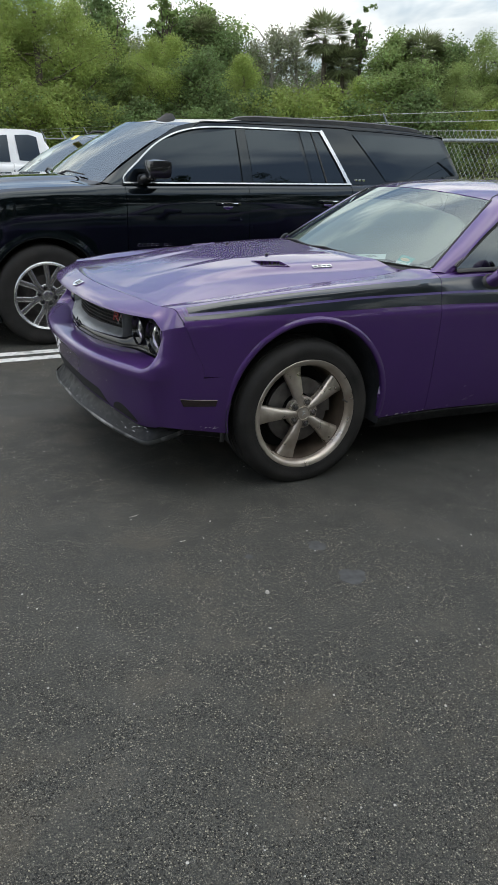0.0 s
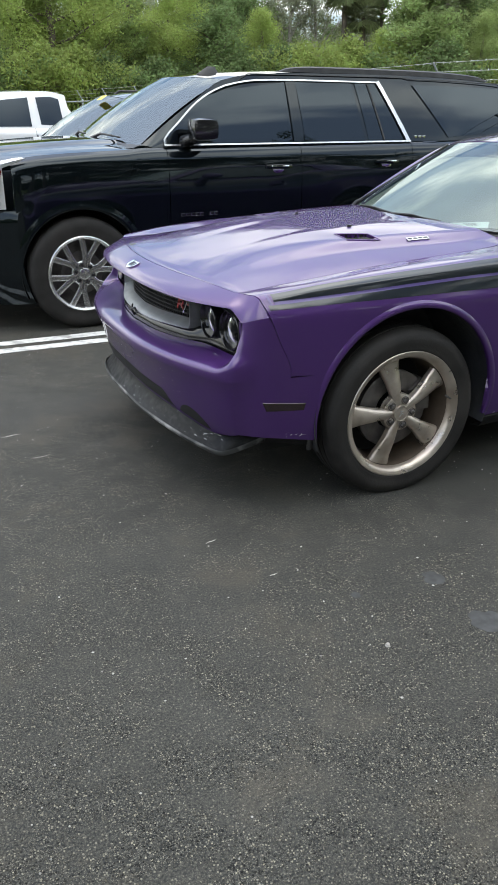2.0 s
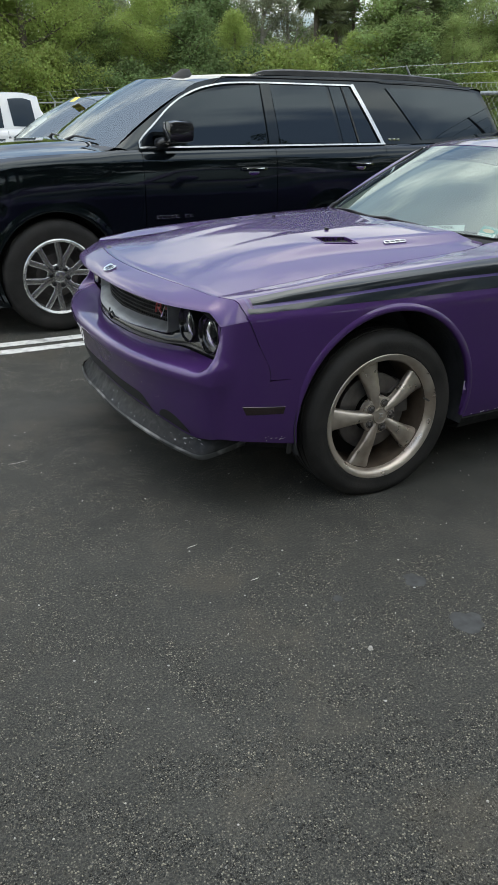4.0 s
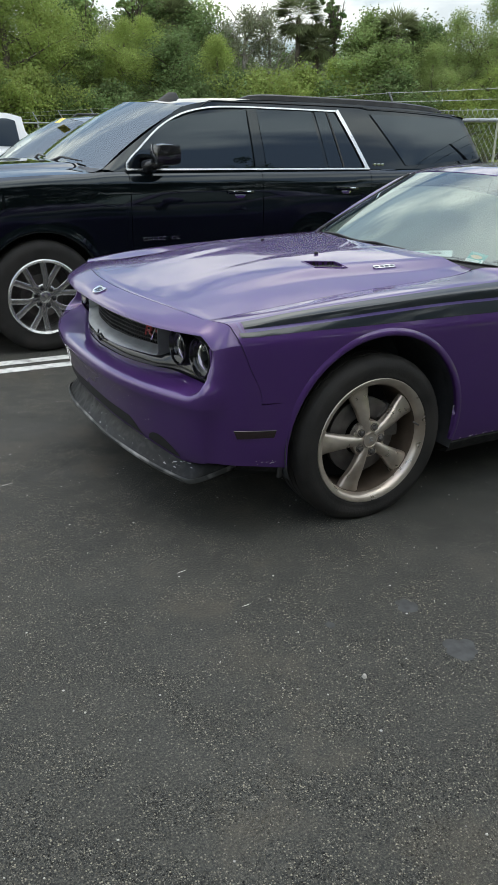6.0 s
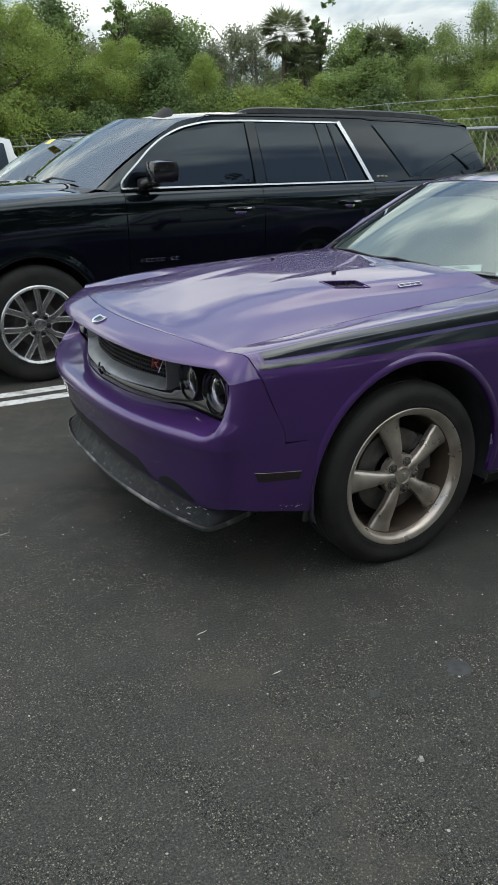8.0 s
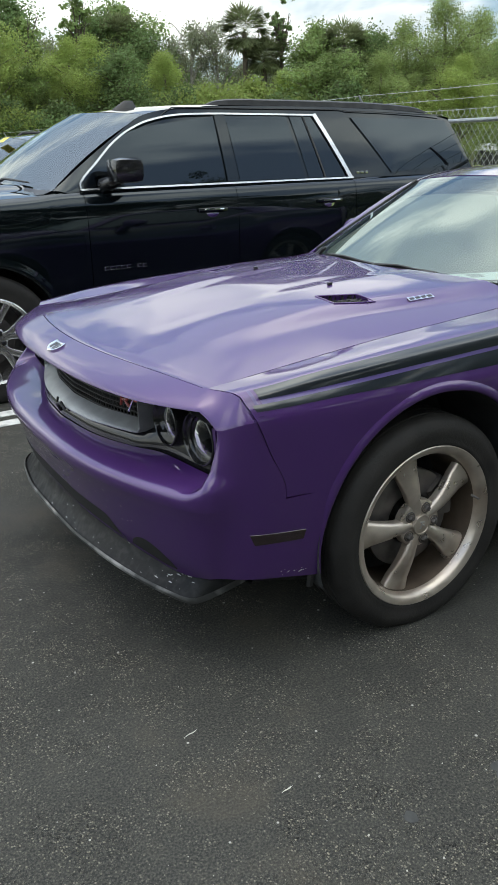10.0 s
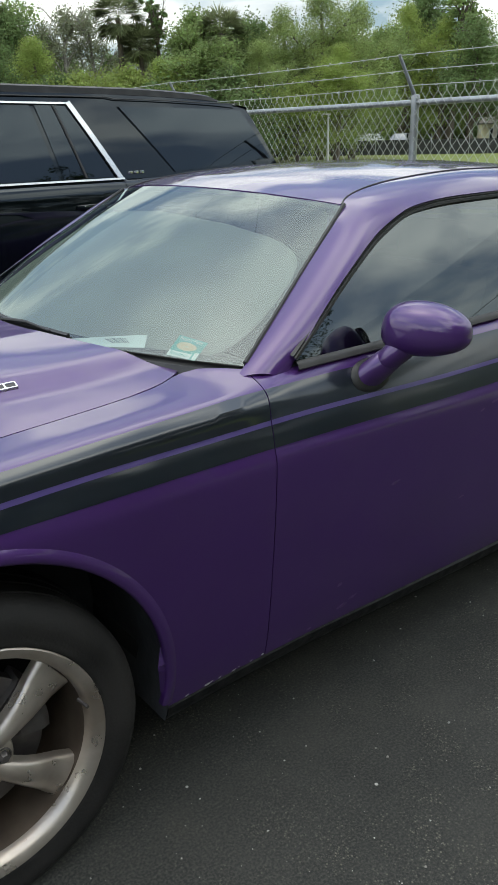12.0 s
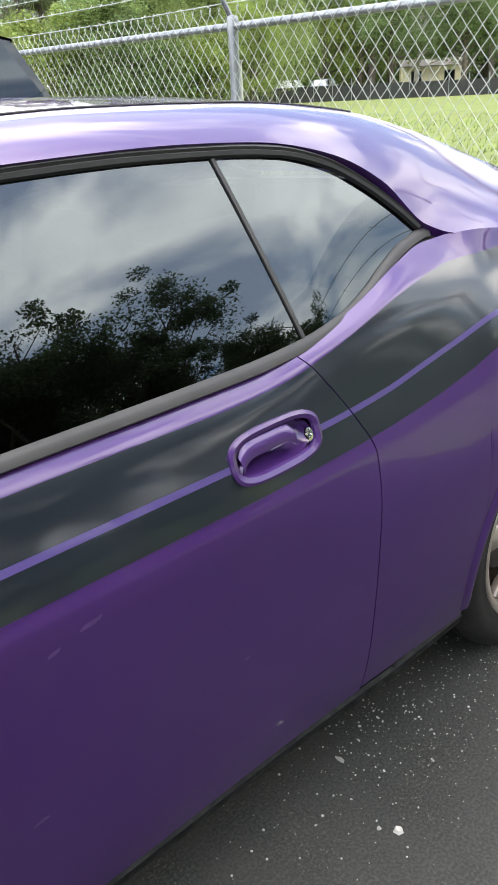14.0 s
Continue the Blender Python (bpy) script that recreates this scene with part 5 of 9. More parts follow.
part("steering_wheel", bm, SEATCLOTH, coupe, "black steering wheel")
for y in (-0.36, 0.36):
    seat = new("seat")
    seat.parent = coupe
    tagged(seat, "dark bucket seat with a headrest")
    part("seat_base", box((1.30, y - 0.25, 0.42), (1.82, y + 0.25, 0.60), 0.06), SEATCLOTH, seat)
    part("seat_back", box((-0.06, -0.25, 0.0), (0.08, 0.25, 0.58), 0.05, pose(1.80, y, 0.56, 0, 18, 0)), SEATCLOTH, seat)
    part("headrest", box((-0.05, -0.13, 0.0), (0.05, 0.13, 0.16), 0.04, pose(2.0, y, 1.10, 0, 12, 0)), SEATCLOTH, seat)
part("rear_seat", box((2.35, -0.60, 0.45), (2.75, 0.60, 0.98), 0.08), SEATCLOTH, coupe, "dark rear bench")
part("cabin_floor", box((0.45, -0.80, 0.32), (2.9, 0.80, 0.40), 0.02), DARK, coupe, "dark cabin floor")
bm = bmesh.new()
grid(bm, [[Vector((x, 0.52 * v, mid_z(x) - 0.035 - 0.02 * v * v)) for v in lin(-1, 1, 11)] for x in lin(1.28, 2.7, 12)])
part("headliner", bm, DASHTOP, coupe, "grey headliner")
for side in (-1, 1):
    bm = bmesh.new()
    grid(bm, [[Vector((x, side * h, z)) for x in lin(0.85, 2.6, 10)] for h, z in ((0.84, 1.0), (0.80, 0.9), (0.78, 0.4))])
    part("door_lining", bm, SEATCLOTH, coupe, "dark door lining")
part("parcel_shelf", box((2.75, -0.62, 0.90), (3.4, 0.62, 1.0), 0.03), DARK, coupe, "dark parcel shelf")
part("mirror_inside", box((1.13, -0.11, 1.285), (1.15, 0.11, 1.335), 0.01), PLASTIC, coupe, "inside rear-view mirror")


# folding shade behind the windscreen
SHADECLOTH = material("pale_sunshade_cloth", (0.27, 0.285, 0.25), 0.5, vary=0.10, scale=5, bump=0.10, bump_scale=4, second=(0.21, 0.23, 0.21), second_scale=3, second_amount=0.5)
shade_low = crv((0, 0.03), (0.80, 0.035), (0.88, 0.10), (0.92, 0.18), (0.945, 0.36), (0.95, 0.50))
shade_top = crv((0, 0.84), (0.47, 0.81), (0.71, 0.775), (0.85, 0.73), (0.90, 0.695), (0.935, 0.64), (0.95, 0.52))
bm = bmesh.new()
vs_ = [math.copysign(1 - (1 - abs(k)) ** 1.6, k) * 0.95 for k in lin(-1, 1, 61)]
for o in (-0.030, -0.033):
    grid(bm, [[ws_pt(v, shade_low(abs(v)) + (shade_top(abs(v)) - shade_low(abs(v))) * t, o) + Vector((0.004 * math.sin(v * 22), 0, 0)) for v in vs_] for t in lin(0, 1, 14)])
tagged(part("sunshade", bm, SHADECLOTH), "pale folding sunshade standing behind the coupe's windscreen", "sunshade")


# papers behind the windscreen
def glass_card(name, corners, mat, parent, label, o=-0.006):
    """A thin sheet against the glass; corners are (v, t) on the windscreen."""
    bm = bmesh.new()
    (a, b, c, d) = corners
    rows = []
    for j in lin(0, 1, 5):
        rows.append([ws_pt(*[(a[k] * (1 - i) + b[k] * i) * (1 - j) + (d[k] * (1 - i) + c[k] * i) * j for k in (0, 1)], o) for i in lin(0, 1, 7)])
    grid(bm, rows)
    face_out(bm, (1.6, 0, 0.6))
    return part(name, bm, mat, parent, label)


def on_card(corners, i, j):
    """A place on a card, i along it and j down it, as (v, t)."""
    (a, b, c, d) = corners
    return tuple((a[k] * (1 - i) + b[k] * i) * (1 - j) + (d[k] * (1 - i) + c[k] * i) * j for k in (0, 1))


def patch(corners, i0, j0, i1, j1):
    return [on_card(corners, *q) for q in ((i0, j0), (i1, j0), (i1, j1), (i0, j1))]


def lettering(name, body, corners, i, j, height, mat, parent, lift=-0.001):
    """Flat letters on a card, the middle of the line at (i, j)."""
    fc = bpy.data.curves.new("letters", "FONT")
    fc.body = body
    fc.size = height
    fc.align_x = "CENTER"
    fc.align_y = "CENTER"
    tmp = bpy.data.objects.new("letters", fc)
    me = bpy.data.meshes.new_from_object(tmp)
    bpy.data.objects.remove(tmp)
    o = ws_pt(*on_card(corners, i, j), lift)
    ex = (ws_pt(*on_card(corners, 1, j), lift) - ws_pt(*on_card(corners, 0, j), lift)).normalized()
    ey = ws_pt(*on_card(corners, i, 0), lift) - ws_pt(*on_card(corners, i, 1), lift)
    ey = (ey - ex * ey.dot(ex)).normalized()
    for v in me.vertices:
        v.co = o + ex * v.co.x + ey * v.co.y
    me.materials.append(mat)
    ob = new(name, me)
    ob.parent = parent
    return ob


PASS = [(-0.765, 0.115), (-0.862, 0.095), (-0.858, 0.002), (-0.767, 0.014)]
pass_card = glass_card("parking_pass", PASS, TEAL, ws, "teal paper pass with a cream oval", -0.0032)
glass_card("pass_band", patch(PASS, 0.0, 0.74, 0.80, 1.0), WHITEPAPER, pass_card, "", -0.0025)
glass_card("pass_edge", patch(PASS, 0.86, 0.62, 1.0, 1.0), WHITEPAPER, pass_card, "", -0.0025)
bm = bmesh.new()
mid_q = ws_pt(*on_card(PASS, 0.47, 0.45), -0.0022)
ring_q = [ws_pt(*on_card(PASS, 0.47 + 0.34 * math.cos(2 * math.pi * k / 24), 0.45 + 0.20 * math.sin(2 * math.pi * k / 24)), -0.0022) for k in range(24)]
grid(bm, [ring_q, [mid_q.lerp(p, 0.1) for p in ring_q]], closed=True)
part("pass_oval", bm, CREAM, pass_card, "cream oval")
lettering("pass_lettering", "Beach Pass", PASS, 0.5, 0.13, 0.0155, WHITEPAPER, pass_card)
lettering("pass_lettering", "Resident", PASS, 0.40, 0.87, 0.0145, TEAL, pass_card)
SLIP = [(-0.40, 0.012), (-0.665, 0.092), (-0.688, 0.030), (-0.56, 0.006)]
paper = glass_card("paper_slip", SLIP, WHITEPAPER, ws, "white printed paper slip against the windscreen", -0.0032)
for k in range(9):
    glass_card("print_bar", patch(SLIP, 0.42 + 0.035 * k, 0.2, 0.42 + 0.035 * k + (0.012 if k % 3 else 0.024), 0.62), INK, paper, "", -0.0022)

# chips and scuffs in the paint
chip_rng = random.Random(77)


def flake(bm, place, n, size, long=1.0):
    """A small ragged fleck lying on a surface; place(a, b) gives its points."""
    c = bm.verts.new(place(0, 0))
    ring_v = []
    for k in range(n):
        r = size * chip_rng.uniform(0.5, 1.0)
        t = 2 * math.pi * k / n
        ring_v.append(bm.verts.new(place(r * long * math.cos(t), r * math.sin(t))))
    for p, q in zip(ring_v, ring_v[1:] + ring_v[:1]):
        bm.faces.new((c, p, q))


def on_blade(y, v):
    a = abs(y)
    return Vector((root_x(a), y, root_z(a))).lerp(Vector((lip_x(a), y, lip_z(a))), v) + Vector((-0.004, 0, 0.002))


bm = bmesh.new()
for _ in range(44):
    y0, v0 = -chip_rng.uniform(0.0, 0.74), chip_rng.uniform(0.1, 0.9)
    if chip_rng.random() < 0.3:
        y0, v0 = -chip_rng.gauss(0.70, 0.025), chip_rng.uniform(0.05, 0.5)
    flake(bm, lambda a, b: on_blade(y0 + a, v0 + 9 * b), 5, chip_rng.choice((0.0012, 0.0018, 0.003)), chip_rng.choice((1.0, 1.0, 3.0)))
for _ in range(12):
    x0, z0 = chip_rng.gauss(-0.50, 0.03), chip_rng.gauss(0.352, 0.008)
    flake(bm, lambda a, b: Vector((x0 + a, -COUPE.half(x0 + a, z0 + 0.4 * a + b) - 0.0016, z0 + 0.4 * a + b)), 6, chip_rng.choice((0.0012, 0.002, 0.003)), chip_rng.choice((1.0, 2.0, 3.0)))
tagged(part("blade_chips", bm, CHIP, chin), "pale chips and scratches", kind="stuff")
bm = bmesh.new()
for _ in range(46):
    s0, z0 = chip_rng.uniform(0.05, 0.62), 0.47 + 0.13 * chip_rng.random()
    flake(bm, lambda a, b: fascia(s0 + a, z0 + b, -1) + Vector((-0.0012, -0.0006, 0)), 5, chip_rng.choice((0.0012, 0.0016, 0.0026)))
tagged(part("stone_chips", bm, CHIP, nose), "pale stone chips", kind="stuff")
for x0, z0, size, long, mt in ((0.56, 0.294, 0.005, 2.6, CHIP), (0.575, 0.297, 0.003, 2.0, CHIP), (0.60, 0.296, 0.003, 2.0, CHIP), (0.645, 0.296, 0.004, 2.0, CHIP), (0.66, 0.299, 0.002, 2.0, CHIP), (0.70, 0.297, 0.003, 2.0, CHIP), (0.738, 0.299, 0.005, 1.0, CHIP), (0.50, 0.293, 0.003, 3.0, CHIP), (0.83, 0.302, 0.004, 3.0, SCUFF), (0.90, 0.305, 0.005, 2.5, SCUFF), (1.02, 0.33, 0.010, 2.5, SCUFF), (1.06, 0.345, 0.006, 3.5, SCUFF), (1.0, 0.41, 0.007, 1.6, SCUFF), (1.19, 0.66, 0.006, 4.0, SCUFF), (1.50, 0.52, 0.005, 4.0, SCUFF), (1.62, 0.80, 0.006, 4.5, SCUFF), (1.56, 0.785, 0.004, 4.0, SCUFF), (1.90, 0.57, 0.004, 3.0, SCUFF)):
    bm = bmesh.new()
    flake(bm, lambda a, b: Vector((x0 + a, -COUPE.half(x0 + a, z0 + b + 0.15 * a) - 0.0012, z0 + b + 0.15 * a)), 9, size, long)
    part("paint_chip" if mt is CHIP else "paint_scuff", bm, mt, fender_near if x0 < 0.75 else door_near)


# ---------- wheels ----------
def tyre_mesh(R, rim_r, half, at):
    """A tyre lying along y; its outer wall faces -y."""
    bm = bmesh.new()
    w = R - rim_r
    prof = [(rim_r - 0.004, -half + 0.018), (rim_r + 0.003, -half + 0.006), (rim_r + 0.010, -half + 0.001), (rim_r + 0.016, -half - 0.004), (rim_r + 0.022, -half - 0.003), (rim_r + 0.36 * w, -half - 0.006), (rim_r + 0.5 * w, -half - 0.008), (rim_r + 0.66 * w, -half - 0.006), (R - 0.024, -half + 0.002), (R - 0.014, -half + 0.009), (R - 0.006, -half + 0.019), (R - 0.001, -half + 0.034)]
    k = half * 2
    for a in (0.22, 0.42, 0.60, 0.80):
        prof += [(R, -half + k * a - 0.005), (R - 0.007, -half + k * a - 0.004), (R - 0.007, -half + k * a + 0.004), (R, -half + k * a + 0.005)]
    prof += [(R - 0.002, half - 0.032), (R - 0.01, half - 0.012), (rim_r + 0.5 * (R - rim_r), half + 0.004), (rim_r, half - 0.01)]
    lathe(bm, prof, 96, "y", at)
    return bm


def muscle_wheel(m, front=True):
    """Five tapering spokes in a deep rim. Outer side faces -y, hub at the origin."""
    w = new("wheel")
    w.parent = coupe
    w.matrix_basis = m
    tagged(w, "five-spoke alloy wheel brown with brake dust")
    bm = tyre_mesh(0.375, 0.270, 0.118, (0, 0.118 - 0.03 + 0.0, 0))
    for v in bm.verts:
        # flattened where it stands
        v.co.z = max(v.co.z, -HUBZ)
    part("tyre", bm, RUBBER, w, "worn black low-profile tyre", sharp=50)
    bm = bmesh.new()
    lathe(bm, [(0.270, -0.010), (0.280, -0.026), (0.2805, -0.031), (0.278, -0.034), (0.271, -0.033), (0.258, -0.027), (0.252, -0.020), (0.247, -0.010), (0.244, 0.0)], 96)
    part("rim_lip", bm, ALLOY, w, "bare alloy rim lip")
    bm = bmesh.new()
    lathe(bm, [(0.244, 0.0), (0.242, 0.010), (0.239, 0.022), (0.235, 0.06), (0.232, 0.12), (0.234, 0.19)], 96)
    part("rim_barrel", bm, BARREL, w, "brown dusty rim barrel")
    for k in range(5):
        th = radians(178 - 72 * k)
        bm = bmesh.new()
        rows = []
        for t in lin(0, 1, 14):
            r = 0.036 + (0.240 - 0.036) * t
            wid = 0.020 + 0.011 * t + 0.024 * t**2.0
            y = 0.004 - 0.010 * math.sin(math.pi * min(t * 1.3, 1)) + 0.008 * t
            dep = 0.030 - 0.006 * t
            prof = [(-1, dep), (-1.0, 0.010), (-0.93, 0.003), (-0.72, -0.003), (-0.30, -0.0085), (0, -0.010), (0.30, -0.0085), (0.72, -0.003), (0.93, 0.003), (1.0, 0.010), (1, dep)]
            row = []
            for a, d in prof:
                p = Vector((r, y + d, 0)) + Vector((0, 0, wid * a))
                row.append(Matrix.Rotation(-th, 3, "Y") @ p)
            rows.append(row)
        vs = grid(bm, rows)
        bm.faces.new(vs[-1])
        bmesh.ops.recalc_face_normals(bm, faces=bm.faces)
        part("spoke", bm, ALLOY, w)
    bm = bmesh.new()
    lathe(bm, [(0.084, 0.034), (0.085, 0.010), (0.082, 0.003), (0.076, 0.000), (0.060, -0.001), (0.03, -0.003)], 60)
    part("hub_plate", bm, ALLOY, w)
    bm = bmesh.new()
    lathe(bm, [(0.036, 0.004), (0.036, -0.010), (0.0345, -0.013), (0.031, -0.012), (0.030, -0.0095), (0.028, -0.0095), (0.012, -0.012), (0.0005, -0.0125)], 40)
    cap = part("centre_cap", bm, ALLOY, w)
    bm = bmesh.new()
    for a, b in (((-0.010, -0.012), (-0.002, 0.002)), ((-0.002, 0.002), (0.010, -0.004)), ((-0.008, 0.012), (0.008, 0.010)), ((0.0, 0.002), (-0.008, 0.012))):
        tube(bm, [(a[0], -0.0125, a[1]), (b[0], -0.0125, b[1])], 0.0022, 6)
    part("cap_emblem", bm, SATIN, cap)
    for k in range(5):
        th = radians(178 - 36 - 72 * k)
        bm = bmesh.new()
        lathe(bm, [(0.0185, 0.004), (0.0185, -0.0035), (0.0165, -0.0045), (0.0145, -0.0005), (0.0145, 0.004)], 20)
        lathe(bm, [(0.0125, 0.004), (0.0125, -0.010), (0.0095, -0.016), (0.0005, -0.0175)], 6)
        bmesh.ops.transform(bm, matrix=Matrix.Translation((0.058 * math.cos(th), 0, 0.058 * math.sin(th))), verts=bm.verts)
        part("lug_nut", bm, STEEL, w)
    th = radians(10)
    bm = bmesh.new()
    c = Vector((0.243 * math.cos(th), 0.006, 0.243 * math.sin(th)))
    tube(bm, [c, c + Vector((0.004, -0.016, -0.004)), c + Vector((0.006, -0.030, -0.006))], [0.006, 0.0045, 0.004], 8)
    part("valve", bm, STEEL, w)
    bm = bmesh.new()
    lathe(bm, [(0.09, 0.055), (0.165, 0.055), (0.172, 0.058), (0.172, 0.085), (0.09, 0.085)], 60)
    part("brake_disc", bm, STEEL, w)
    bm = bmesh.new()
    rows = []
    for t in lin(-0.45, 0.45, 12):
        th = t + radians(20)
        rows.append([Matrix.Rotation(-th, 3, "Y") @ Vector((r, y, 0)) for r, y in ((0.105, 0.048), (0.115, 0.038), (0.165, 0.036), (0.182, 0.044), (0.184, 0.10), (0.105, 0.10))])
    vs = grid(bm, rows, closed=True)
    bm.faces.new(vs[0])
    bm.faces.new(vs[-1])
    part("brake_caliper", bm, STEEL, w, "grey brake caliper")
    bm = bmesh.new()
    lathe(bm, [(0.234, 0.17), (0.10, 0.16), (0.03, 0.12), (0.03, 0.03)], 40)
    part("backing", bm, DARK, w)
    return w


for x in (0.0, AXLE):
    muscle_wheel(pose(x, -0.905, HUBZ))
    muscle_wheel(pose(x, 0.905, HUBZ, 0, 0, 180))


# ---------- the other vehicles: x runs to the tail, front axle at 0, near side -y ----------
def spoked_wheel(parent, m, R, rim_r, pairs, mat, label):
    w = new("wheel")
    w.parent = parent
    w.matrix_basis = m
    tagged(w, label)
    part("tyre", tyre_mesh(R, rim_r, 0.125, (0, 0.10, 0)), RUBBER, w, "black all-season tyre", sharp=50)
    bm = bmesh.new()
    lathe(bm, [(rim_r - 0.004, -0.015), (rim_r + 0.008, -0.030), (rim_r, -0.036), (rim_r - 0.016, -0.028), (rim_r - 0.022, -0.01), (rim_r - 0.03, 0.05), (rim_r - 0.03, 0.16)], 64)
    part("rim", bm, mat, w)
    for k in range(pairs):
        bm = bmesh.new()
        for d in (-1, 1):
            rows = []
            for t in lin(0, 1, 7):
                r = 0.045 + (rim_r - 0.065) * t
                th = 2 * math.pi * k / pairs + 0.3
                off = d * (0.010 + 0.30 * rim_r * max(0, t - 0.35))
                wd = 0.020 + 0.003 * t
                tn = Vector((-math.sin(th), 0, math.cos(th)))
                c = Vector((r * math.cos(th), 0, r * math.sin(th))) + tn * off
                y = -0.006 - 0.012 * t
                rows.append([c - tn * wd + Vector((0, y + 0.03, 0)), c - tn * wd + Vector((0, y + 0.003, 0)), c - tn * wd * 0.7 + Vector((0, y, 0)), c + tn * wd * 0.7 + Vector((0, y, 0)), c + tn * wd + Vector((0, y + 0.003, 0)), c + tn * wd + Vector((0, y + 0.03, 0))])
            grid(bm, rows)
        bmesh.ops.recalc_face_normals(bm, faces=bm.faces)
        part("spoke", bm, mat, w)
    bm = bmesh.new()
    lathe(bm, [(0.095, 0.03), (0.095, 0.004), (0.085, -0.002), (0.045, -0.004), (0.042, -0.014), (0.036, -0.017), (0.001, -0.018)], 40)
    part("hub", bm, mat, w)
    for k in range(6):
        a = 2 * math.pi * (k + 0.5) / 6 + 0.3
        bm = bmesh.new()
        lathe(bm, [(0.017, 0.0), (0.017, -0.014), (0.011, -0.024), (0.001, -0.025)], 8)
        bmesh.ops.transform(bm, matrix=Matrix.Translation((0.068 * math.cos(a), 0, 0.068 * math.sin(a))), verts=bm.verts)
        part("lug_nut", bm, GLOSSBLACK, w)
    bm = bmesh.new()
    lathe(bm, [(rim_r - 0.03, 0.12), (0.17, 0.08), (0.16, 0.06), (0.05, 0.06), (0.03, 0.02)], 40)
    part("brake_disc", bm, STEEL, w)
    return w


def vehicle(name, label, category, group, m, paint, P):
    """A tall road vehicle from a few curves. P names them."""
    car = thing(name, label, category, group, m)
    wide, shell_z = P["wide"], P["belt"]
    hood_h, hood_ez, hood_cz = P["hood_half"], P["hood_edge"], P["hood_mid"]
    x_hood, x_end = P["x_hood"], P["x_end"]

    def in_h(x):
        return hood_h(x) * (1 - smooth(x_hood - 0.05, x_hood + 0.25, x)) + (wide(x) - P["tuck"]) * smooth(x_hood - 0.05, x_hood + 0.25, x)

    def in_z(x):
        k = smooth(x_hood - 0.05, x_hood + 0.25, x)
        return hood_ez(x) * (1 - k) + shell_z(x) * k

    sh = Shell([
        (lambda x: wide(x) - 0.05, lambda x: P["sill"] - 0.04),
        (lambda x: wide(x) - 0.012, lambda x: P["sill"] + 0.18),
        (lambda x: wide(x), lambda x: 0.5 * (P["sill"] + in_z(x)) + 0.02),
        (lambda x: wide(x) - 0.002, lambda x: in_z(x) - 0.22),
        (lambda x: wide(x) - 0.010, lambda x: in_z(x) - 0.11),
        (lambda x: wide(x) - 0.030, lambda x: in_z(x) - 0.035),
        (in_h, in_z),
    ])
    low = arch_low(lambda x: P["sill"], *P["arches"])
    top = lambda x: in_z(x) - 0.035
    cuts = P["cuts"]
    for side in (-1, 1):
        for nm, a, b in cuts:
            xs = {round(v, 4) for v in lin(a, b, max(8, int((b - a) / 0.06)))}
            for cx, cz, r in P["arches"]:
                for k in range(33):
                    xs.add(round(cx - r * math.cos(math.pi * k / 32), 4))
                for e in (cx - r, cx + r):
                    xs |= {round(e - 0.0008, 4), round(e + 0.0008, 4)}
            us = [(x - a) / (b - a) for x in sorted(xs) if a <= x <= b]
            rows = between(low, lambda x: max(top(x), low(x) + 0.01), 15)
            rows += [("s", lambda x, t=t: sh.s_of(x, max(top(x), low(x) + 0.01)) * (1 - t) + t) for t in lin(0, 1, 7)[1:]]
            bm = bmesh.new()
            grid(bm, sh.panel(us, lambda z: a + 0.0025, lambda z: b - 0.0025, rows, side))
            face_out(bm, (1.5, 0, 0.7))
            rim(bm, 0.03)
            part(nm, bm, paint, car)
        bm = bmesh.new()
        rows = [[Vector((x, side * (sh.half(x, P["sill"] + 0.02) + dy), P["sill"] + dz)) for x in lin(P["arches"][0][0] + P["arches"][0][2], P["arches"][1][0] - P["arches"][1][2], 16)] for dy, dz in ((-0.01, 0.0), (0.0, -0.03), (-0.06, -0.08), (-0.14, -0.08))]
        grid(bm, rows)
        part("sill", bm, PLASTIC, car)
        for cx, cz, r in P["arches"]:
            bm = bmesh.new()
            rows = [[Vector((cx + (r + 0.01) * math.cos(t), side * h, cz + (r + 0.01) * math.sin(t))) for t in lin(-0.4, math.pi + 0.4, 30)] for h in (wide(cx) - 0.02, wide(cx) - 0.2, wide(cx) - 0.40)]
            rows.append([Vector((cx, side * (wide(cx) - 0.42), cz + 0.1)) for _ in range(30)])
            grid(bm, rows)
            part("wheel_housing", bm, DARK, car)
    # hood
    bm = bmesh.new()
    rows = []
    x_nose = P["x_nose"]
    for u in lin(0, 1, 40):
        row = []
        for v in lin(-1, 1, 41):
            x0 = x_nose + P["nose_round"] * v * v
            x1 = x_hood + 0.16 * v * v
            x = x0 + (x1 - x0) * u
            e = hood_ez(x)
            z = e + (hood_cz(x) - e) * (1 - abs(v) ** 3.2) + P.get("ridge", 0.0) * (1 - smooth(0.55, 0.72, abs(v))) * smooth(x_nose, x_nose + 0.4, x)
            row.append(Vector((x, v * (hood_h(x) - 0.003), z)))
        rows.append(row)
    grid(bm, rows)
    face_out(bm, (0.3, 0, 0.3))
    rim(bm, 0.03)
    part("hood", bm, paint, car)
    # glasshouse
    low_p, high_p = crv3([p[0] for p in P["pairs"]]), crv3([p[1] for p in P["pairs"]])
    for side in (-1, 1):
        bm = bmesh.new()
        loft(bm, flip(low_p, side), flip(high_p, side), 70, 9, 0.012, lambda p, side=side: Vector((0, side * 0.9, 0.43)))
        face_out(bm, (2.0, 0, 1.2))
        rim(bm, 0.02)
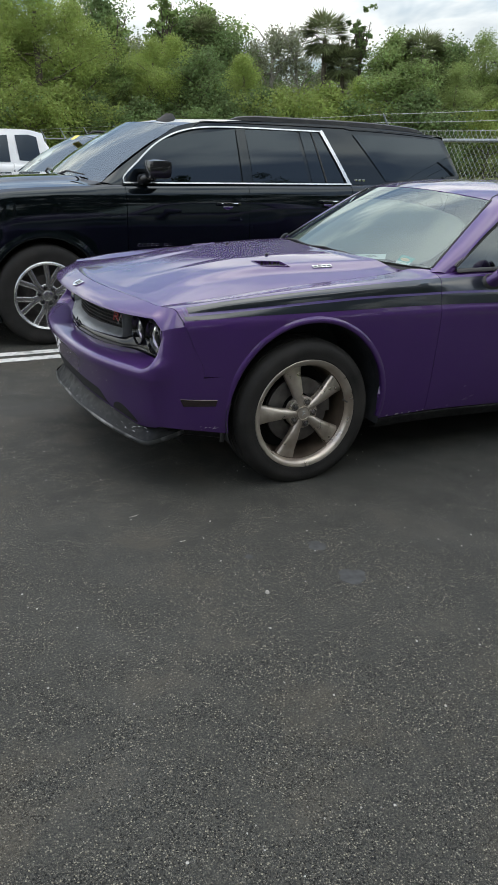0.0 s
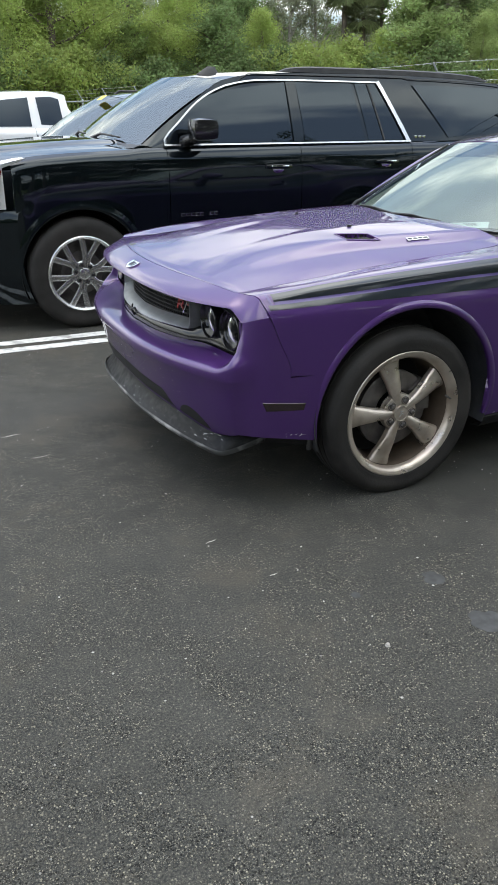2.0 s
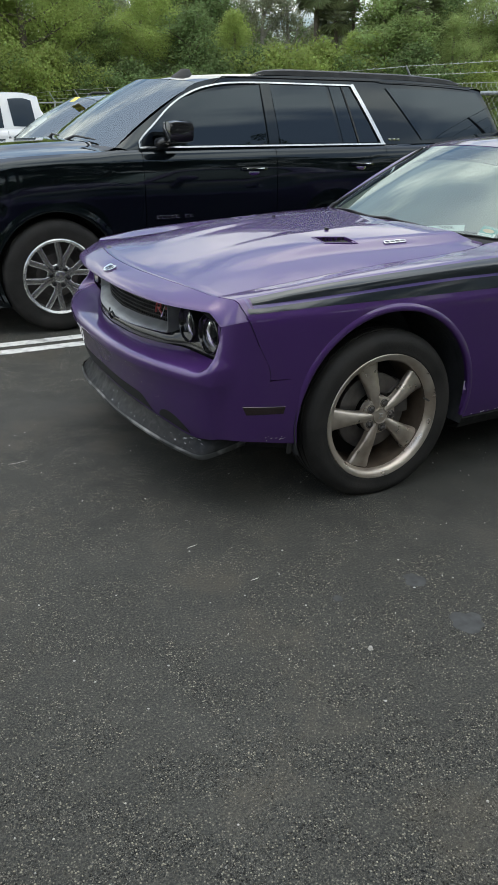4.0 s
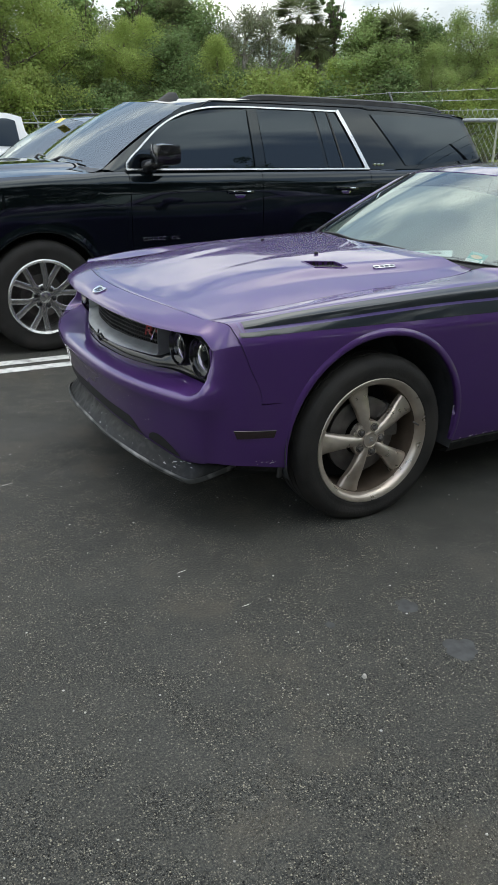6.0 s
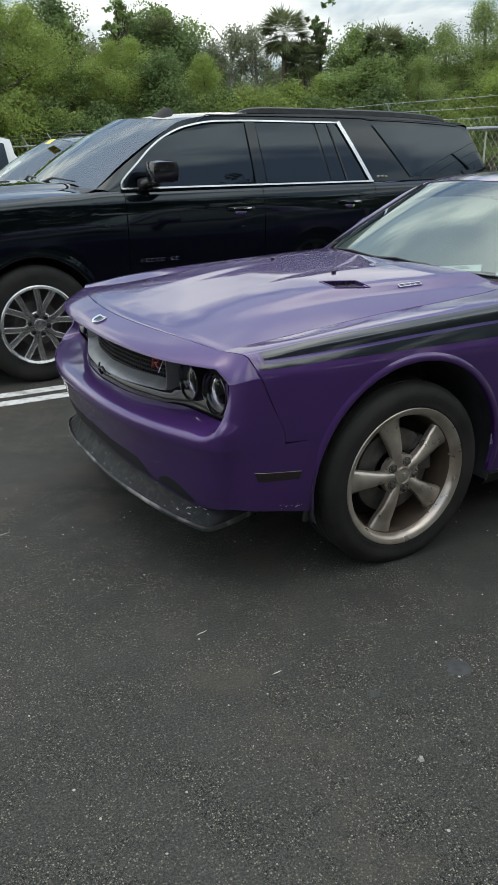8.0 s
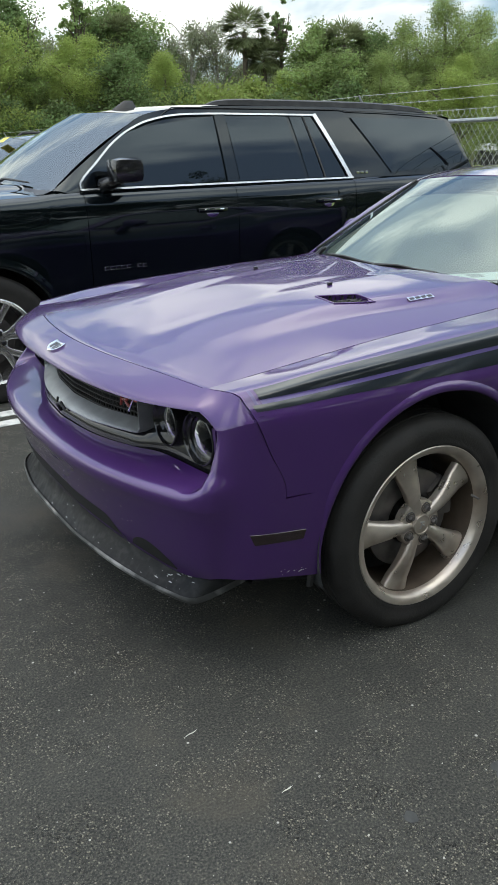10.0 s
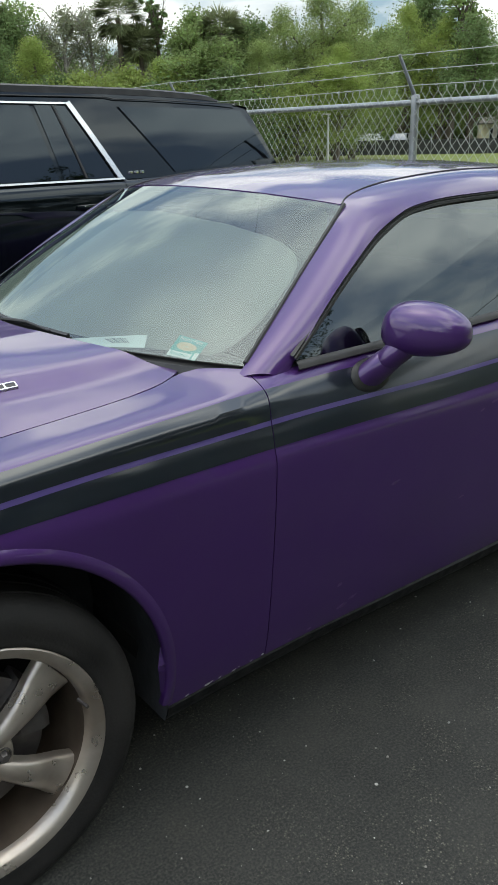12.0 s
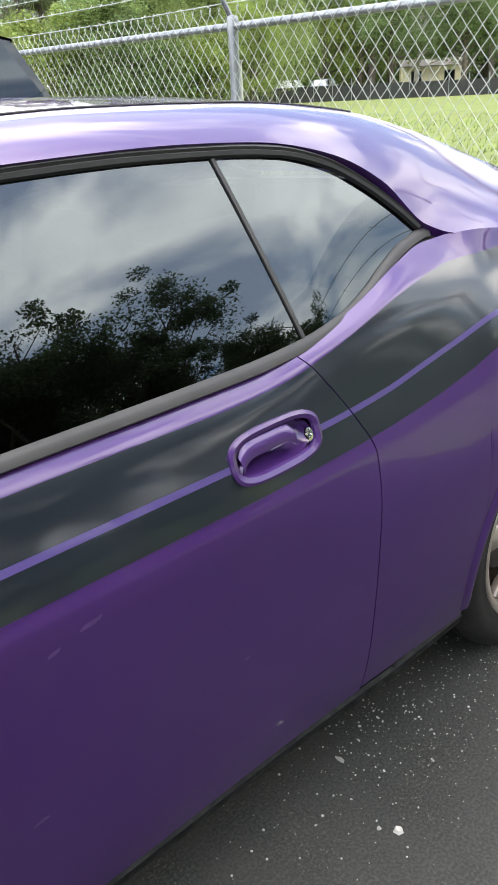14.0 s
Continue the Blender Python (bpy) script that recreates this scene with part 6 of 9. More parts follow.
        part("cab_side", bm, paint, car)
    (c0, e0), (c1, e1) = P["ws"]
    bm = bmesh.new()
    rows = []
    for t in lin(0, 1, 14):
        row = []
        for v in lin(-1, 1, 25):
            a = Vector((c0[0] + (e0[0] - c0[0]) * v * v, e0[1] * v, c0[1] + (e0[2] - c0[1]) * v * v))
            b = Vector((c1[0] + (e1[0] - c1[0]) * v * v, e1[1] * v, c1[1] + (e1[2] - c1[1]) * v * v))
            row.append(a.lerp(b, t) + Vector((-0.6, 0, 0.8)) * 0.03 * 4 * t * (1 - t))
        rows.append(row)
    grid(bm, rows)
    face_out(bm, (2.0, 0, 1.0))
    part("windscreen", bm, CLEARGLASS, car, "sloping windscreen reflecting sky").visible_shadow = False
    bm = bmesh.new()
    grid(bm, [[Vector((c0[0] + (e0[0] - c0[0]) * v * v + dx, e0[1] * v, c0[1] + (e0[2] - c0[1]) * v * v + dz)) for v in lin(-1, 1, 25)] for dx, dz in ((-0.10, -0.02), (-0.05, -0.015), (0.0, 0.002))])
    part("cowl", bm, PLASTIC, car)
    for yb, y1 in ((-0.15, -0.62), (0.50, 0.05)):
        bm = bmesh.new()
        wpt = lambda y, o: Vector((c0[0] + (e0[0] - c0[0]) * (y / e0[1]) ** 2 + o * 0.5, y, c0[1] + (e0[2] - c0[1]) * (y / e0[1]) ** 2 + 0.02 + o))
        tube(bm, [wpt(yb, -0.01), wpt((yb * 2 + y1) / 3, 0.03), wpt(y1, 0.02)], [0.014, 0.009, 0.006], 6)
        part("wiper", bm, PLASTIC, car)
    # roof
    ra, rb, rz = P["roof"]
    bm = bmesh.new()
    rows = []
    for t in lin(0, 1, 30):
        e = high_p(ra + (rb - ra) * t)
        cx = c1[0] + (P["roof_end"] - c1[0]) * t
        rows.append([Vector((cx + (e.x - cx) * v * v, e.y * v * 0.995, rz(cx) + (e.z - rz(cx)) * abs(v) ** 2.5)) for v in lin(-1, 1, 25)])
    grid(bm, rows)
    face_out(bm, (2.0, 0, 1.0))
    rim(bm, 0.02)
    part("roof", bm, paint, car)

    def skin(x, z, o):
        """A point on the glasshouse side."""
        best = P["glass_y"]
        return best(x, z) + o

    for nm, outline in P["panes"]:
        for side in (-1, 1):
            bm = bmesh.new()
            bot, top_c = outline
            rows = []
            for t in lin(0, 1, 10):
                rows.append([Vector((x, side * skin(x, z, 0.005), z)) for x, z in [(b[0] + (q[0] - b[0]) * t, b[1] + (q[1] - b[1]) * t) for b, q in [(bot(u), top_c(u)) for u in lin(0, 1, 24)]]])
            grid(bm, rows)
            face_out(bm, (2.0, 0, 1.3))
            rim(bm, 0.006)
            part(nm, bm, PRIVACY, car, "dark side glass").visible_shadow = False
    # ends
    def end_wall(nm, plan, rows_z, lo, centre):
        bm = bmesh.new()
        grid(bm, [[Vector((plan(abs(y)) + o, y * k, z)) for y in lin(-lo, lo, 41)] for z, o, k in rows_z])
        if nm in P.get("notch", {}):
            half, low, back = P["notch"][nm]
            for v in bm.verts:
                if v.co.z > low and abs(v.co.y) < half:
                    v.co.x = max(v.co.x, back)
        face_out(bm, centre)
        rim(bm, 0.03)
        return part(nm, bm, paint, car)

    end_wall("front_bumper", P["front_plan"], P["front_rows"], P["front_half"], (1.0, 0, 0.7))
    end_wall("tailgate", P["rear_plan"], P["rear_rows"], P["rear_half"], (2.0, 0, 0.9))
    part("underbody", box((x_nose + 0.2, -wide(1) + 0.22, P["sill"] - 0.06), (x_end - 0.2, wide(1) - 0.22, P["sill"] + 0.10), 0.03), DARK, car)
    part("engine_bay_lining", box((x_nose + 0.25, -wide(0) + 0.42, P["sill"] + 0.10), (x_hood, wide(0) - 0.42, hood_ez(x_nose + 0.3) - 0.06), 0.03), DARK, car)
    part("dashboard", box((x_hood + 0.15, -0.72, P["belt"](1) - 0.42), (x_hood + 0.62, 0.72, P["belt"](1) - 0.06), 0.05), DASHTOP, car)
    for y in (-0.42, 0.42):
        part("seat_back", box((-0.07, -0.25, 0.0), (0.07, 0.25, 0.75), 0.05, pose(x_hood + 1.25, y, P["belt"](1) - 0.5, 0, 14, 0)), SEATCLOTH, car)
    part("cabin_lining", box((x_hood + 0.3, -wide(1) + 0.16, P["sill"] + 0.1), (x_end - 0.3, wide(1) - 0.16, P["belt"](1) - 0.40), 0.03), DARK, car)
    return car, sh


def ol(bot, top):
    """A pane's outline from two short lists of (x, z)."""
    def f(pts):
        g = crv3(pts)
        return lambda u: (g(u).x, g(u).y)
    return f(bot), f(top)


# the black long-bodied SUV
suv_y = lambda x, z: 0.905 - 0.345 * (z - 1.30) + 0.010 * math.sin(math.pi * min(max((z - 1.30) / 0.52, 0), 1)) - 0.03 * smooth(3.2, 4.4, x)
SUVP = dict(
    wide=crv((-0.95, 0.68), (-0.78, 0.79), (-0.6, 0.915), (-0.5, 0.950), (-0.4, 0.968), (-0.2, 0.980), (0.5, 0.985), (2.5, 0.985), (3.6, 0.975), (4.2, 0.945), (4.5, 0.89)),
    belt=crv((0.0, 1.285), (4.5, 1.31)), tuck=0.075, sill=0.34,
    hood_half=crv((-0.95, 0.70), (-0.7, 0.775), (-0.4, 0.862), (-0.2, 0.885), (0.4, 0.90), (0.7, 0.905)),
    hood_edge=crv((-0.95, 1.155), (-0.7, 1.185), (-0.4, 1.228), (-0.2, 1.25), (0.4, 1.275), (0.7, 1.285)),
    hood_mid=crv((-0.95, 1.20), (-0.85, 1.232), (-0.4, 1.275), (0.2, 1.312), (0.55, 1.318)), ridge=0.028,
    x_hood=0.38, x_nose=-0.92, nose_round=0.22, x_end=4.5,
    arches=[(0.0, 0.43, 0.455), (3.25, 0.43, 0.455)],
    cuts=[("front_wing", -0.46, 0.70), ("front_door", 0.70, 1.86), ("rear_door", 1.86, 2.98), ("rear_quarter", 2.98, 4.42)],
    pairs=[((0.60, 0.915, 1.286), (0.52, 0.865, 1.302)), ((0.80, 0.908, 1.293), (0.76, 0.815, 1.46)), ((1.03, 0.905, 1.295), (1.02, 0.77, 1.625)), ((1.3, 0.905, 1.297), (1.27, 0.732, 1.765)), ((1.6, 0.905, 1.298), (1.58, 0.722, 1.812)), ((2.1, 0.905, 1.30), (2.1, 0.718, 1.828)), ((2.7, 0.905, 1.302), (2.7, 0.716, 1.830)), ((3.3, 0.90, 1.305), (3.3, 0.712, 1.822)), ((3.9, 0.888, 1.308), (3.85, 0.70, 1.800)), ((4.44, 0.865, 1.31), (4.24, 0.685, 1.765))],
    ws=(((0.36, 1.325), (0.52, 0.865, 1.302)), ((1.10, 1.800), (1.27, 0.732, 1.765))),
    roof=(3 / 9, 1.0, crv((1.12, 1.80), (1.4, 1.838), (2.0, 1.862), (3.2, 1.856), (3.9, 1.83), (4.3, 1.785))), roof_end=4.30,
    glass_y=suv_y,
    panes=[
        ("front_window", ol([(0.72, 1.315), (1.2, 1.315), (1.80, 1.317)], [(0.735, 1.37), (1.12, 1.655), (1.80, 1.757)])),
        ("rear_window_pane", ol([(1.93, 1.318), (2.2, 1.318), (2.52, 1.319)], [(1.90, 1.758), (2.2, 1.758), (2.44, 1.757)])),
        ("vent_window", ol([(2.555, 1.319), (2.75, 1.32), (2.92, 1.32)], [(2.475, 1.757), (2.6, 1.756), (2.69, 1.755)])),
        ("quarter_glass", ol([(3.42, 1.335), (3.9, 1.36), (4.36, 1.40)], [(3.08, 1.755), (3.7, 1.748), (4.16, 1.735)])),
    ],
    notch={"front_bumper": (0.50, 0.70, -0.80)},
    front_plan=crv((0, -1.03), (0.5, -0.99), (0.6, -0.956), (0.75, -0.85), (0.85, -0.71), (0.93, -0.56), (0.965, -0.455)), front_half=0.965,
    front_rows=[(1.17, 0.22, 0.90), (1.15, 0.21, 0.93), (1.0, 0.20, 0.95), (0.90, 0.20, 0.96), (0.888, 0.10, 0.99), (0.884, 0.03, 1.0), (0.87, 0.012, 1.0), (0.80, 0.0, 1.0), (0.706, 0.0, 1.0), (0.696, 0.0, 1.0), (0.62, 0.0, 1.0), (0.50, 0.006, 1.0), (0.40, 0.02, 0.998), (0.30, 0.045, 0.99), (0.215, 0.08, 0.985)],
    rear_plan=crv((0, 4.56), (0.6, 4.53), (0.8, 4.48), (0.9, 4.38)), rear_half=0.90,
    rear_rows=[(1.785, -0.27, 0.76), (1.74, -0.20, 0.78), (1.31, -0.03, 0.95), (1.0, 0.0, 1.0), (0.8, 0.0, 1.0), (0.7, 0.05, 1.0), (0.45, 0.03, 1.0), (0.36, -0.06, 0.97)],
)
SUV_AT = pose(-0.59, 3.36, 0, 0, 0, 2.3)
suv, suv_shell = vehicle("black_suv", "long glossy black SUV with chrome window trim", "car", "", SUV_AT, BLACKPAINT, SUVP)
for x in (0.0, 3.25):
    spoked_wheel(suv, pose(x, -0.955, 0.412), 0.412, 0.272, 6, ALLOYPLAIN, "six-spoke machined alloy wheel")
    spoked_wheel(suv, pose(x, 0.955, 0.412, 0, 0, 180), 0.412, 0.272, 6, ALLOYPLAIN, "six-spoke machined alloy wheel")


def suv_pt(x, z, side, o=0.008):
    return Vector((x, side * (suv_y(x, z) + o), z))


lamp_plan = crv((0, -0.945), (0.30, -0.905), (0.48, -0.845), (0.7, -0.770), (0.80, -0.715), (0.87, -0.655), (0.92, -0.595), (0.948, -0.54))
fp = SUVP["front_plan"]
for side in (-1, 1):
    # chrome frame of the side windows
    bm = bmesh.new()
    top_line = [(0.697, 1.300), (0.697, 1.335), (0.738, 1.385), (0.82, 1.453), (0.985, 1.590), (1.13, 1.672), (1.30, 1.730), (1.55, 1.765), (1.9, 1.772), (2.72, 1.768)]
    tc = crv3(top_line)
    ribbon(bm, [suv_pt(tc(t).x, tc(t).y, side, 0.010) for t in lin(0, 1, 50)], 0.006, (0, side, 0.35), 0.012)
    part("chrome_arc", bm, SUVCHROME, suv, "chrome strip over the windows")
    bm = bmesh.new()
    ribbon(bm, [suv_pt(x, 1.302 + 0.004 * (x - 0.73) / 2.2, side, 0.014) for x in lin(0.697, 2.99, 24)], 0.006, (0, side, 0.35), 0.014)
    part("chrome_sill", bm, SUVCHROME, suv, "chrome strip below the windows")
    bm = bmesh.new()
    ribbon(bm, [suv_pt(2.705 + (2.965 - 2.705) * t, 1.775 - (1.775 - 1.308) * t, side, 0.012) for t in lin(0, 1, 10)], 0.018, (0, side, 0.35), 0.014)
    part("chrome_pillar", bm, SUVCHROME, suv, "broad slanting chrome pillar strip")
    bm = bmesh.new()
    ribbon(bm, [suv_pt(1.85 + 0.015 * t, 1.76 - 0.445 * t, side, 0.008) for t in lin(0, 1, 6)], 0.045, (0, side, 0.35), 0.008)
    part("door_pillar_trim", bm, BLACKPAINT, suv)
    bm = bmesh.new()
    ribbon(bm, [suv_pt(2.60 + 0.115 * t, 1.757 - 0.438 * t, side, 0.009) for t in lin(0, 1, 6)], 0.007, (0, side, 0.35), 0.006)
    part("window_divider", bm, TRIM, suv, "black divider in the rear door glass")
    # door handles
    for x, z in ((1.64, 1.135), (2.70, 1.15)):
        bm = bmesh.new()
        h = side * (suv_shell.half(x, z) + 0.012)
        rows = []
        for t in lin(-1, 1, 10):
            w = 0.014 + 0.004 * (1 - t * t)
            px, py = x + 0.115 * t, h + side * 0.022 * (1 - t**4)
            rows.append([Vector((px, py + side * a, z + b)) for a, b in ((-0.006, -w), (0.006, -w * 0.7), (0.008, 0), (0.006, w * 0.7), (-0.006, w))])
        grid(bm, rows, closed=True)
        hd = part("door_handle", bm, BLACKPAINT, suv, "black door handle with a chrome edge")
        bm = bmesh.new()
        ribbon(bm, [(x + 0.105 * t, h + side * (0.030 * (1 - t**4) + 0.002), z + 0.006) for t in lin(-1, 1, 8)], 0.004, (0, side, 0.2), 0.004)
        part("chrome_edge", bm, CHROME, hd)
        bm = bmesh.new()
        lathe(bm, [(0.05, 0.0), (0.035, 0.004), (0.001, 0.005)], 20)
        for v in bm.verts:
            v.co = Vector((x + v.co.x, side * (suv_shell.half(x, z - 0.02) + v.co.y * 0.3 + 0.001), z - 0.022 + v.co.z * 0.55))
        part("finger_cup", bm, CHROME, hd)
    # mirrors
    mir = new("wing_mirror")
    mir.parent = suv
    tagged(mir, "large black door mirror")
    bm = bmesh.new()
    add_box(bm, (0.83, 0.985, 1.342), (1.03, 1.215, 1.495), 0.05)
    bmesh.ops.transform(bm, matrix=pose(0.93, 1.1, 1.42, 0, 0, 8) @ pose(-0.93, -1.1, -1.42), verts=bm.verts)
    for v in bm.verts:
        v.co.y *= side
    bmesh.ops.recalc_face_normals(bm, faces=bm.faces)
    part("mirror_shell", bm, GLOSSBLACK, mir)
    bm = bmesh.new()
    tube(bm, [(0.86, side * 0.90, 1.322), (0.89, side * 0.98, 1.345), (0.92, side * 1.04, 1.37)], [0.05, 0.042, 0.04], 12)
    part("mirror_arm", bm, GLOSSBLACK, mir)
    # raised name on the front door and trim mark behind the chrome, as plain bars
    for k in range(8):
        if k == 5:
            continue
        bm = bmesh.new()
        x = 0.785 + 0.040 * k
        y = side * (suv_shell.half(x, 0.80) + 0.003)
        add_box(bm, (x, y - 0.003, 0.790), (x + 0.030, y + 0.003, 0.794), 0.001)
        add_box(bm, (x, y - 0.003, 0.810), (x + 0.030, y + 0.003, 0.814), 0.001)
        add_box(bm, (x, y - 0.003, 0.794), (x + 0.006, y + 0.003, 0.810), 0.001)
        part("name_bar", bm, CHROME, suv)
    for k in range(3):
        bm = bmesh.new()
        x = 3.035 + 0.045 * k
        p = suv_pt(x, 1.345, side, 0.004)
        add_box(bm, (x, p.y - 0.004, 1.334), (x + 0.034, p.y + 0.004, 1.352), 0.002)
        part("trim_bar", bm, CHROME, suv)
    # roof rails
    bm = bmesh.new()
    pts = [(1.78, 0.0), (1.90, 0.030), (2.2, 0.042), (3.2, 0.042), (3.85, 0.034), (4.02, 0.004)]
    rc = crv3(pts)
    rows = []
    zc = SUVP["roof"][2]
    for t in lin(0, 1, 40):
        x, o = rc(t).x, rc(t).y
        z = zc(x) - 0.024
        rows.append([Vector((x, side * (0.66 + d), z + k * o)) for d, k in ((-0.022, -0.1), (-0.018, 0.8), (0.0, 1.05), (0.018, 0.8), (0.024, -0.1))])
    grid(bm, rows)
    bmesh.ops.recalc_face_normals(bm, faces=bm.faces)
    part("roof_rail", bm, PLASTIC, suv, "black roof rail")
    # gutter line and upper trim
    bm = bmesh.new()
    ribbon(bm, [suv_pt(x, 1.800 + (0.012 if x < 3 else 0.0) - 0.02 * smooth(3.2, 4.2, x) - 0.10 * (1 - smooth(1.28, 1.50, x)), side, 0.004) for x in lin(1.34, 4.15, 40)], 0.003, (0, side, 0.5), 0.006)
    part("gutter_line", bm, TRIM, suv)
    # rounded lips of the wheel openings
    for cx, cz, r in SUVP["arches"]:
        bm = bmesh.new()
        rows = []
        for dr, o in ((-0.006, -0.03), (-0.007, 0.004), (0.0, 0.011), (0.018, 0.011), (0.036, 0.005), (0.055, 0.0004)):
            row = []
            for t in lin(0.0, math.pi - 0.14 if cx < 1 else math.pi, 50):
                x, z = cx + (r + dr) * math.cos(t), max(cz + (r + dr) * math.sin(t), 0.345)
                row.append(Vector((x, side * (suv_shell.half(x, z) + o), z)))
            rows.append(row)
        grid(bm, rows)
        face_out(bm, (cx, 0, 0.5))
        part("arch_lip", bm, BLACKPAINT, suv, "rounded glossy lip of the wheel opening", sharp=60)
    # headlight
    hl = new("headlight")
    hl.parent = suv
    tagged(hl, "wrap-around headlight with chrome housing")

    def lamp_pt(a, z, o=0.0, side=side):
        """A point on the lamp's lens: a from 0 by the grille to 1 on the flank; o pushes it in."""
        y = 0.70 + 0.248 * a**0.85
        return Vector((lamp_plan(y) - 0.012 + 0.85 * o, side * (y - 0.45 * o * a), z))

    def lamp_top(a):
        return 1.118 + 0.055 * a

    bm = bmesh.new()
    grid(bm, [[lamp_pt(a, 0.897 + (lamp_top(a) - 0.897) * t) for a in lin(0, 1, 20)] for t in lin(0, 1, 10)])
    face_out(bm, (0, 0, 1.0))
    part("lens", bm, CLEARLENS, hl, "clear lens").visible_shadow = False
    bm = bmesh.new()
    grid(bm, [[lamp_pt(a, 0.897 + (lamp_top(a) - 0.897) * t, 0.05 - 0.02 * math.sin(9 * a)) for a in lin(0, 1, 20)] for t in lin(0, 1, 8)])
    part("reflector", bm, LAMPSILVER, hl, "silvery lamp bowl")
    for z0, z1 in ((0.91, 0.99), (1.01, 1.115)):
        bm = bmesh.new()
        rows = []
        for k, o in ((1.0, 0.005), (0.94, 0.012), (0.85, 0.035), (0.4, 0.04)):
            zc, zh = (z0 + z1) / 2, (z1 - z0) / 2
            rows.append([lamp_pt(0.22 + 0.17 * k * x, zc + zh * k * z, o) for x, z in ((-1, -1), (0, -1), (1, -1), (1, 0), (1, 1), (0, 1), (-1, 1), (-1, 0))])
        grid(bm, rows, closed=True)
        part("lamp_cell", bm, CHROME, hl, "bright lamp cell")
        bm = bmesh.new()
        c = lamp_pt(0.24, (z0 + z1) / 2, 0.022)
        lathe(bm, [(0.022, 0.01), (0.02, -0.008), (0.012, -0.014), (0.001, -0.016)], 16, "x", c)
        part("lamp_unit", bm, GLOSSBLACK, hl)
    bm = bmesh.new()
    strip = [(-0.612, 0.900), (-0.585, 0.98), (-0.558, 1.07), (-0.53, 1.160)]
    grid(bm, [[Vector((x + dx, side * (0.952 + 0.03 * (x + 0.6) + dy), z)) for x, z in strip] for dx, dy in ((-0.007, -0.006), (-0.005, 0.0), (0.005, 0.003), (0.007, -0.004))])
    face_out(bm, (0, 0, 1.0))
    part("side_reflector", bm, REDLENS, hl, "narrow red side strip")
    bm = bmesh.new()
    brow = crv3([(-0.775, 0.70, 1.128), (-0.70, 0.815, 1.150), (-0.62, 0.90, 1.172), (-0.52, 0.948, 1.198), (-0.42, 0.958, 1.222), (-0.355, 0.958, 1.235)])
    rows = []
    for t in lin(0, 1, 26):
        p = brow(t)
        w = 0.013 + 0.016 * math.sin(math.pi * min(1, t * 1.15)) * (1 - t * 0.3) * (t < 0.87) + 0.0 if t < 0.87 else 0.012 * (1 - t) / 0.13 + 0.001
        rows.append([Vector((q.x, side * q.y, q.z)) for q in (p + Vector((0.0, 0.0, -w)), p + Vector((-0.010, 0.006, 0)), p + Vector((0.004, -0.008, w)))])
    grid(bm, rows)
    part("chrome_brow", bm, LAMPSILVER, hl, "chrome brow over the headlight")
    # black panel between the grille and the lamp
    bm = bmesh.new()
    grid(bm, [[Vector((lamp_plan(y) + o, side * y, z)) for y in lin(0.47, 0.71, 8)] for z, o in ((0.88, -0.004), (1.0, -0.002), (1.12, 0.0), (1.165, 0.03))])
    face_out(bm, (0, 0, 1.0))
    part("lamp_side_panel", bm, BLACKPAINT, suv)
    # slanting blade under the lamp
    bm = bmesh.new()
    rows = []
    for t in lin(0, 1, 14):
        y = 0.50 + 0.44 * t
        top, low = Vector((lamp_plan(y) - 0.02, side * y, 0.892)), Vector((fp(y) + 0.006 + 0.02 * (1 - t), side * y, 0.755 + 0.125 * smooth(0.25, 1.0, t)))
        rows.append([top, top.lerp(low, 0.5) + Vector((-0.004, 0, 0.004)), low])
    grid(bm, rows)
    part("lamp_blade", bm, GREYPAINT, suv, "glossy grey blade under the headlight")
    fog = new("fog_lamp")
    fog.parent = suv
    tagged(fog, "fog lamp in a chrome surround")

    def fog_pt(a, z, o, side=side):
        y = 0.60 + 0.25 * a
        return Vector((fp(y) - 0.010 + o, side * y, z))

    outline = [(0.0, 0.53), (0.06, 0.575), (0.20, 0.605), (0.6, 0.605), (0.97, 0.60), (1.0, 0.585), (0.98, 0.44), (0.95, 0.42), (0.55, 0.428), (0.12, 0.44), (0.03, 0.47)]
    mid_a, mid_z = 0.52, 0.52
    bm = bmesh.new()
    rows = []
    for k, o in ((1.0, 0.012), (0.98, -0.008), (0.90, -0.010), (0.80, 0.0), (0.74, 0.03)):
        rows.append([fog_pt(mid_a + (a - mid_a) * k, mid_z + (z - mid_z) * (1 - (1 - k) * 1.1), o) for a, z in outline])
    grid(bm, rows, closed=True)
    part("surround", bm, CHROME, fog)
    bm = bmesh.new()
    rows = [[fog_pt(mid_a + (a - mid_a) * k, mid_z + (z - mid_z) * k, o) for a, z in outline] for k, o in ((0.76, 0.025), (0.5, 0.05), (0.02, 0.055))]
    grid(bm, rows, closed=True)
    part("well", bm, GLOSSBLACK, fog)
    bm = bmesh.new()
    lathe(bm, [(0.045, 0.02), (0.045, -0.012), (0.03, -0.02), (0.001, -0.022)], 24, "x", fog_pt(0.66, 0.53, 0.03))
    part("lamp", bm, SATIN, fog)
# grille: chrome frame, three bars, dark mesh
grl = new("grille")
grl.parent = suv
tagged(grl, "tall chrome grille with dark inserts")


def grille_pt(y, z, o=0.0):
    return Vector((lamp_plan(abs(y)) - 0.010 - 0.10 * (1.16 - z) + o, y, z))


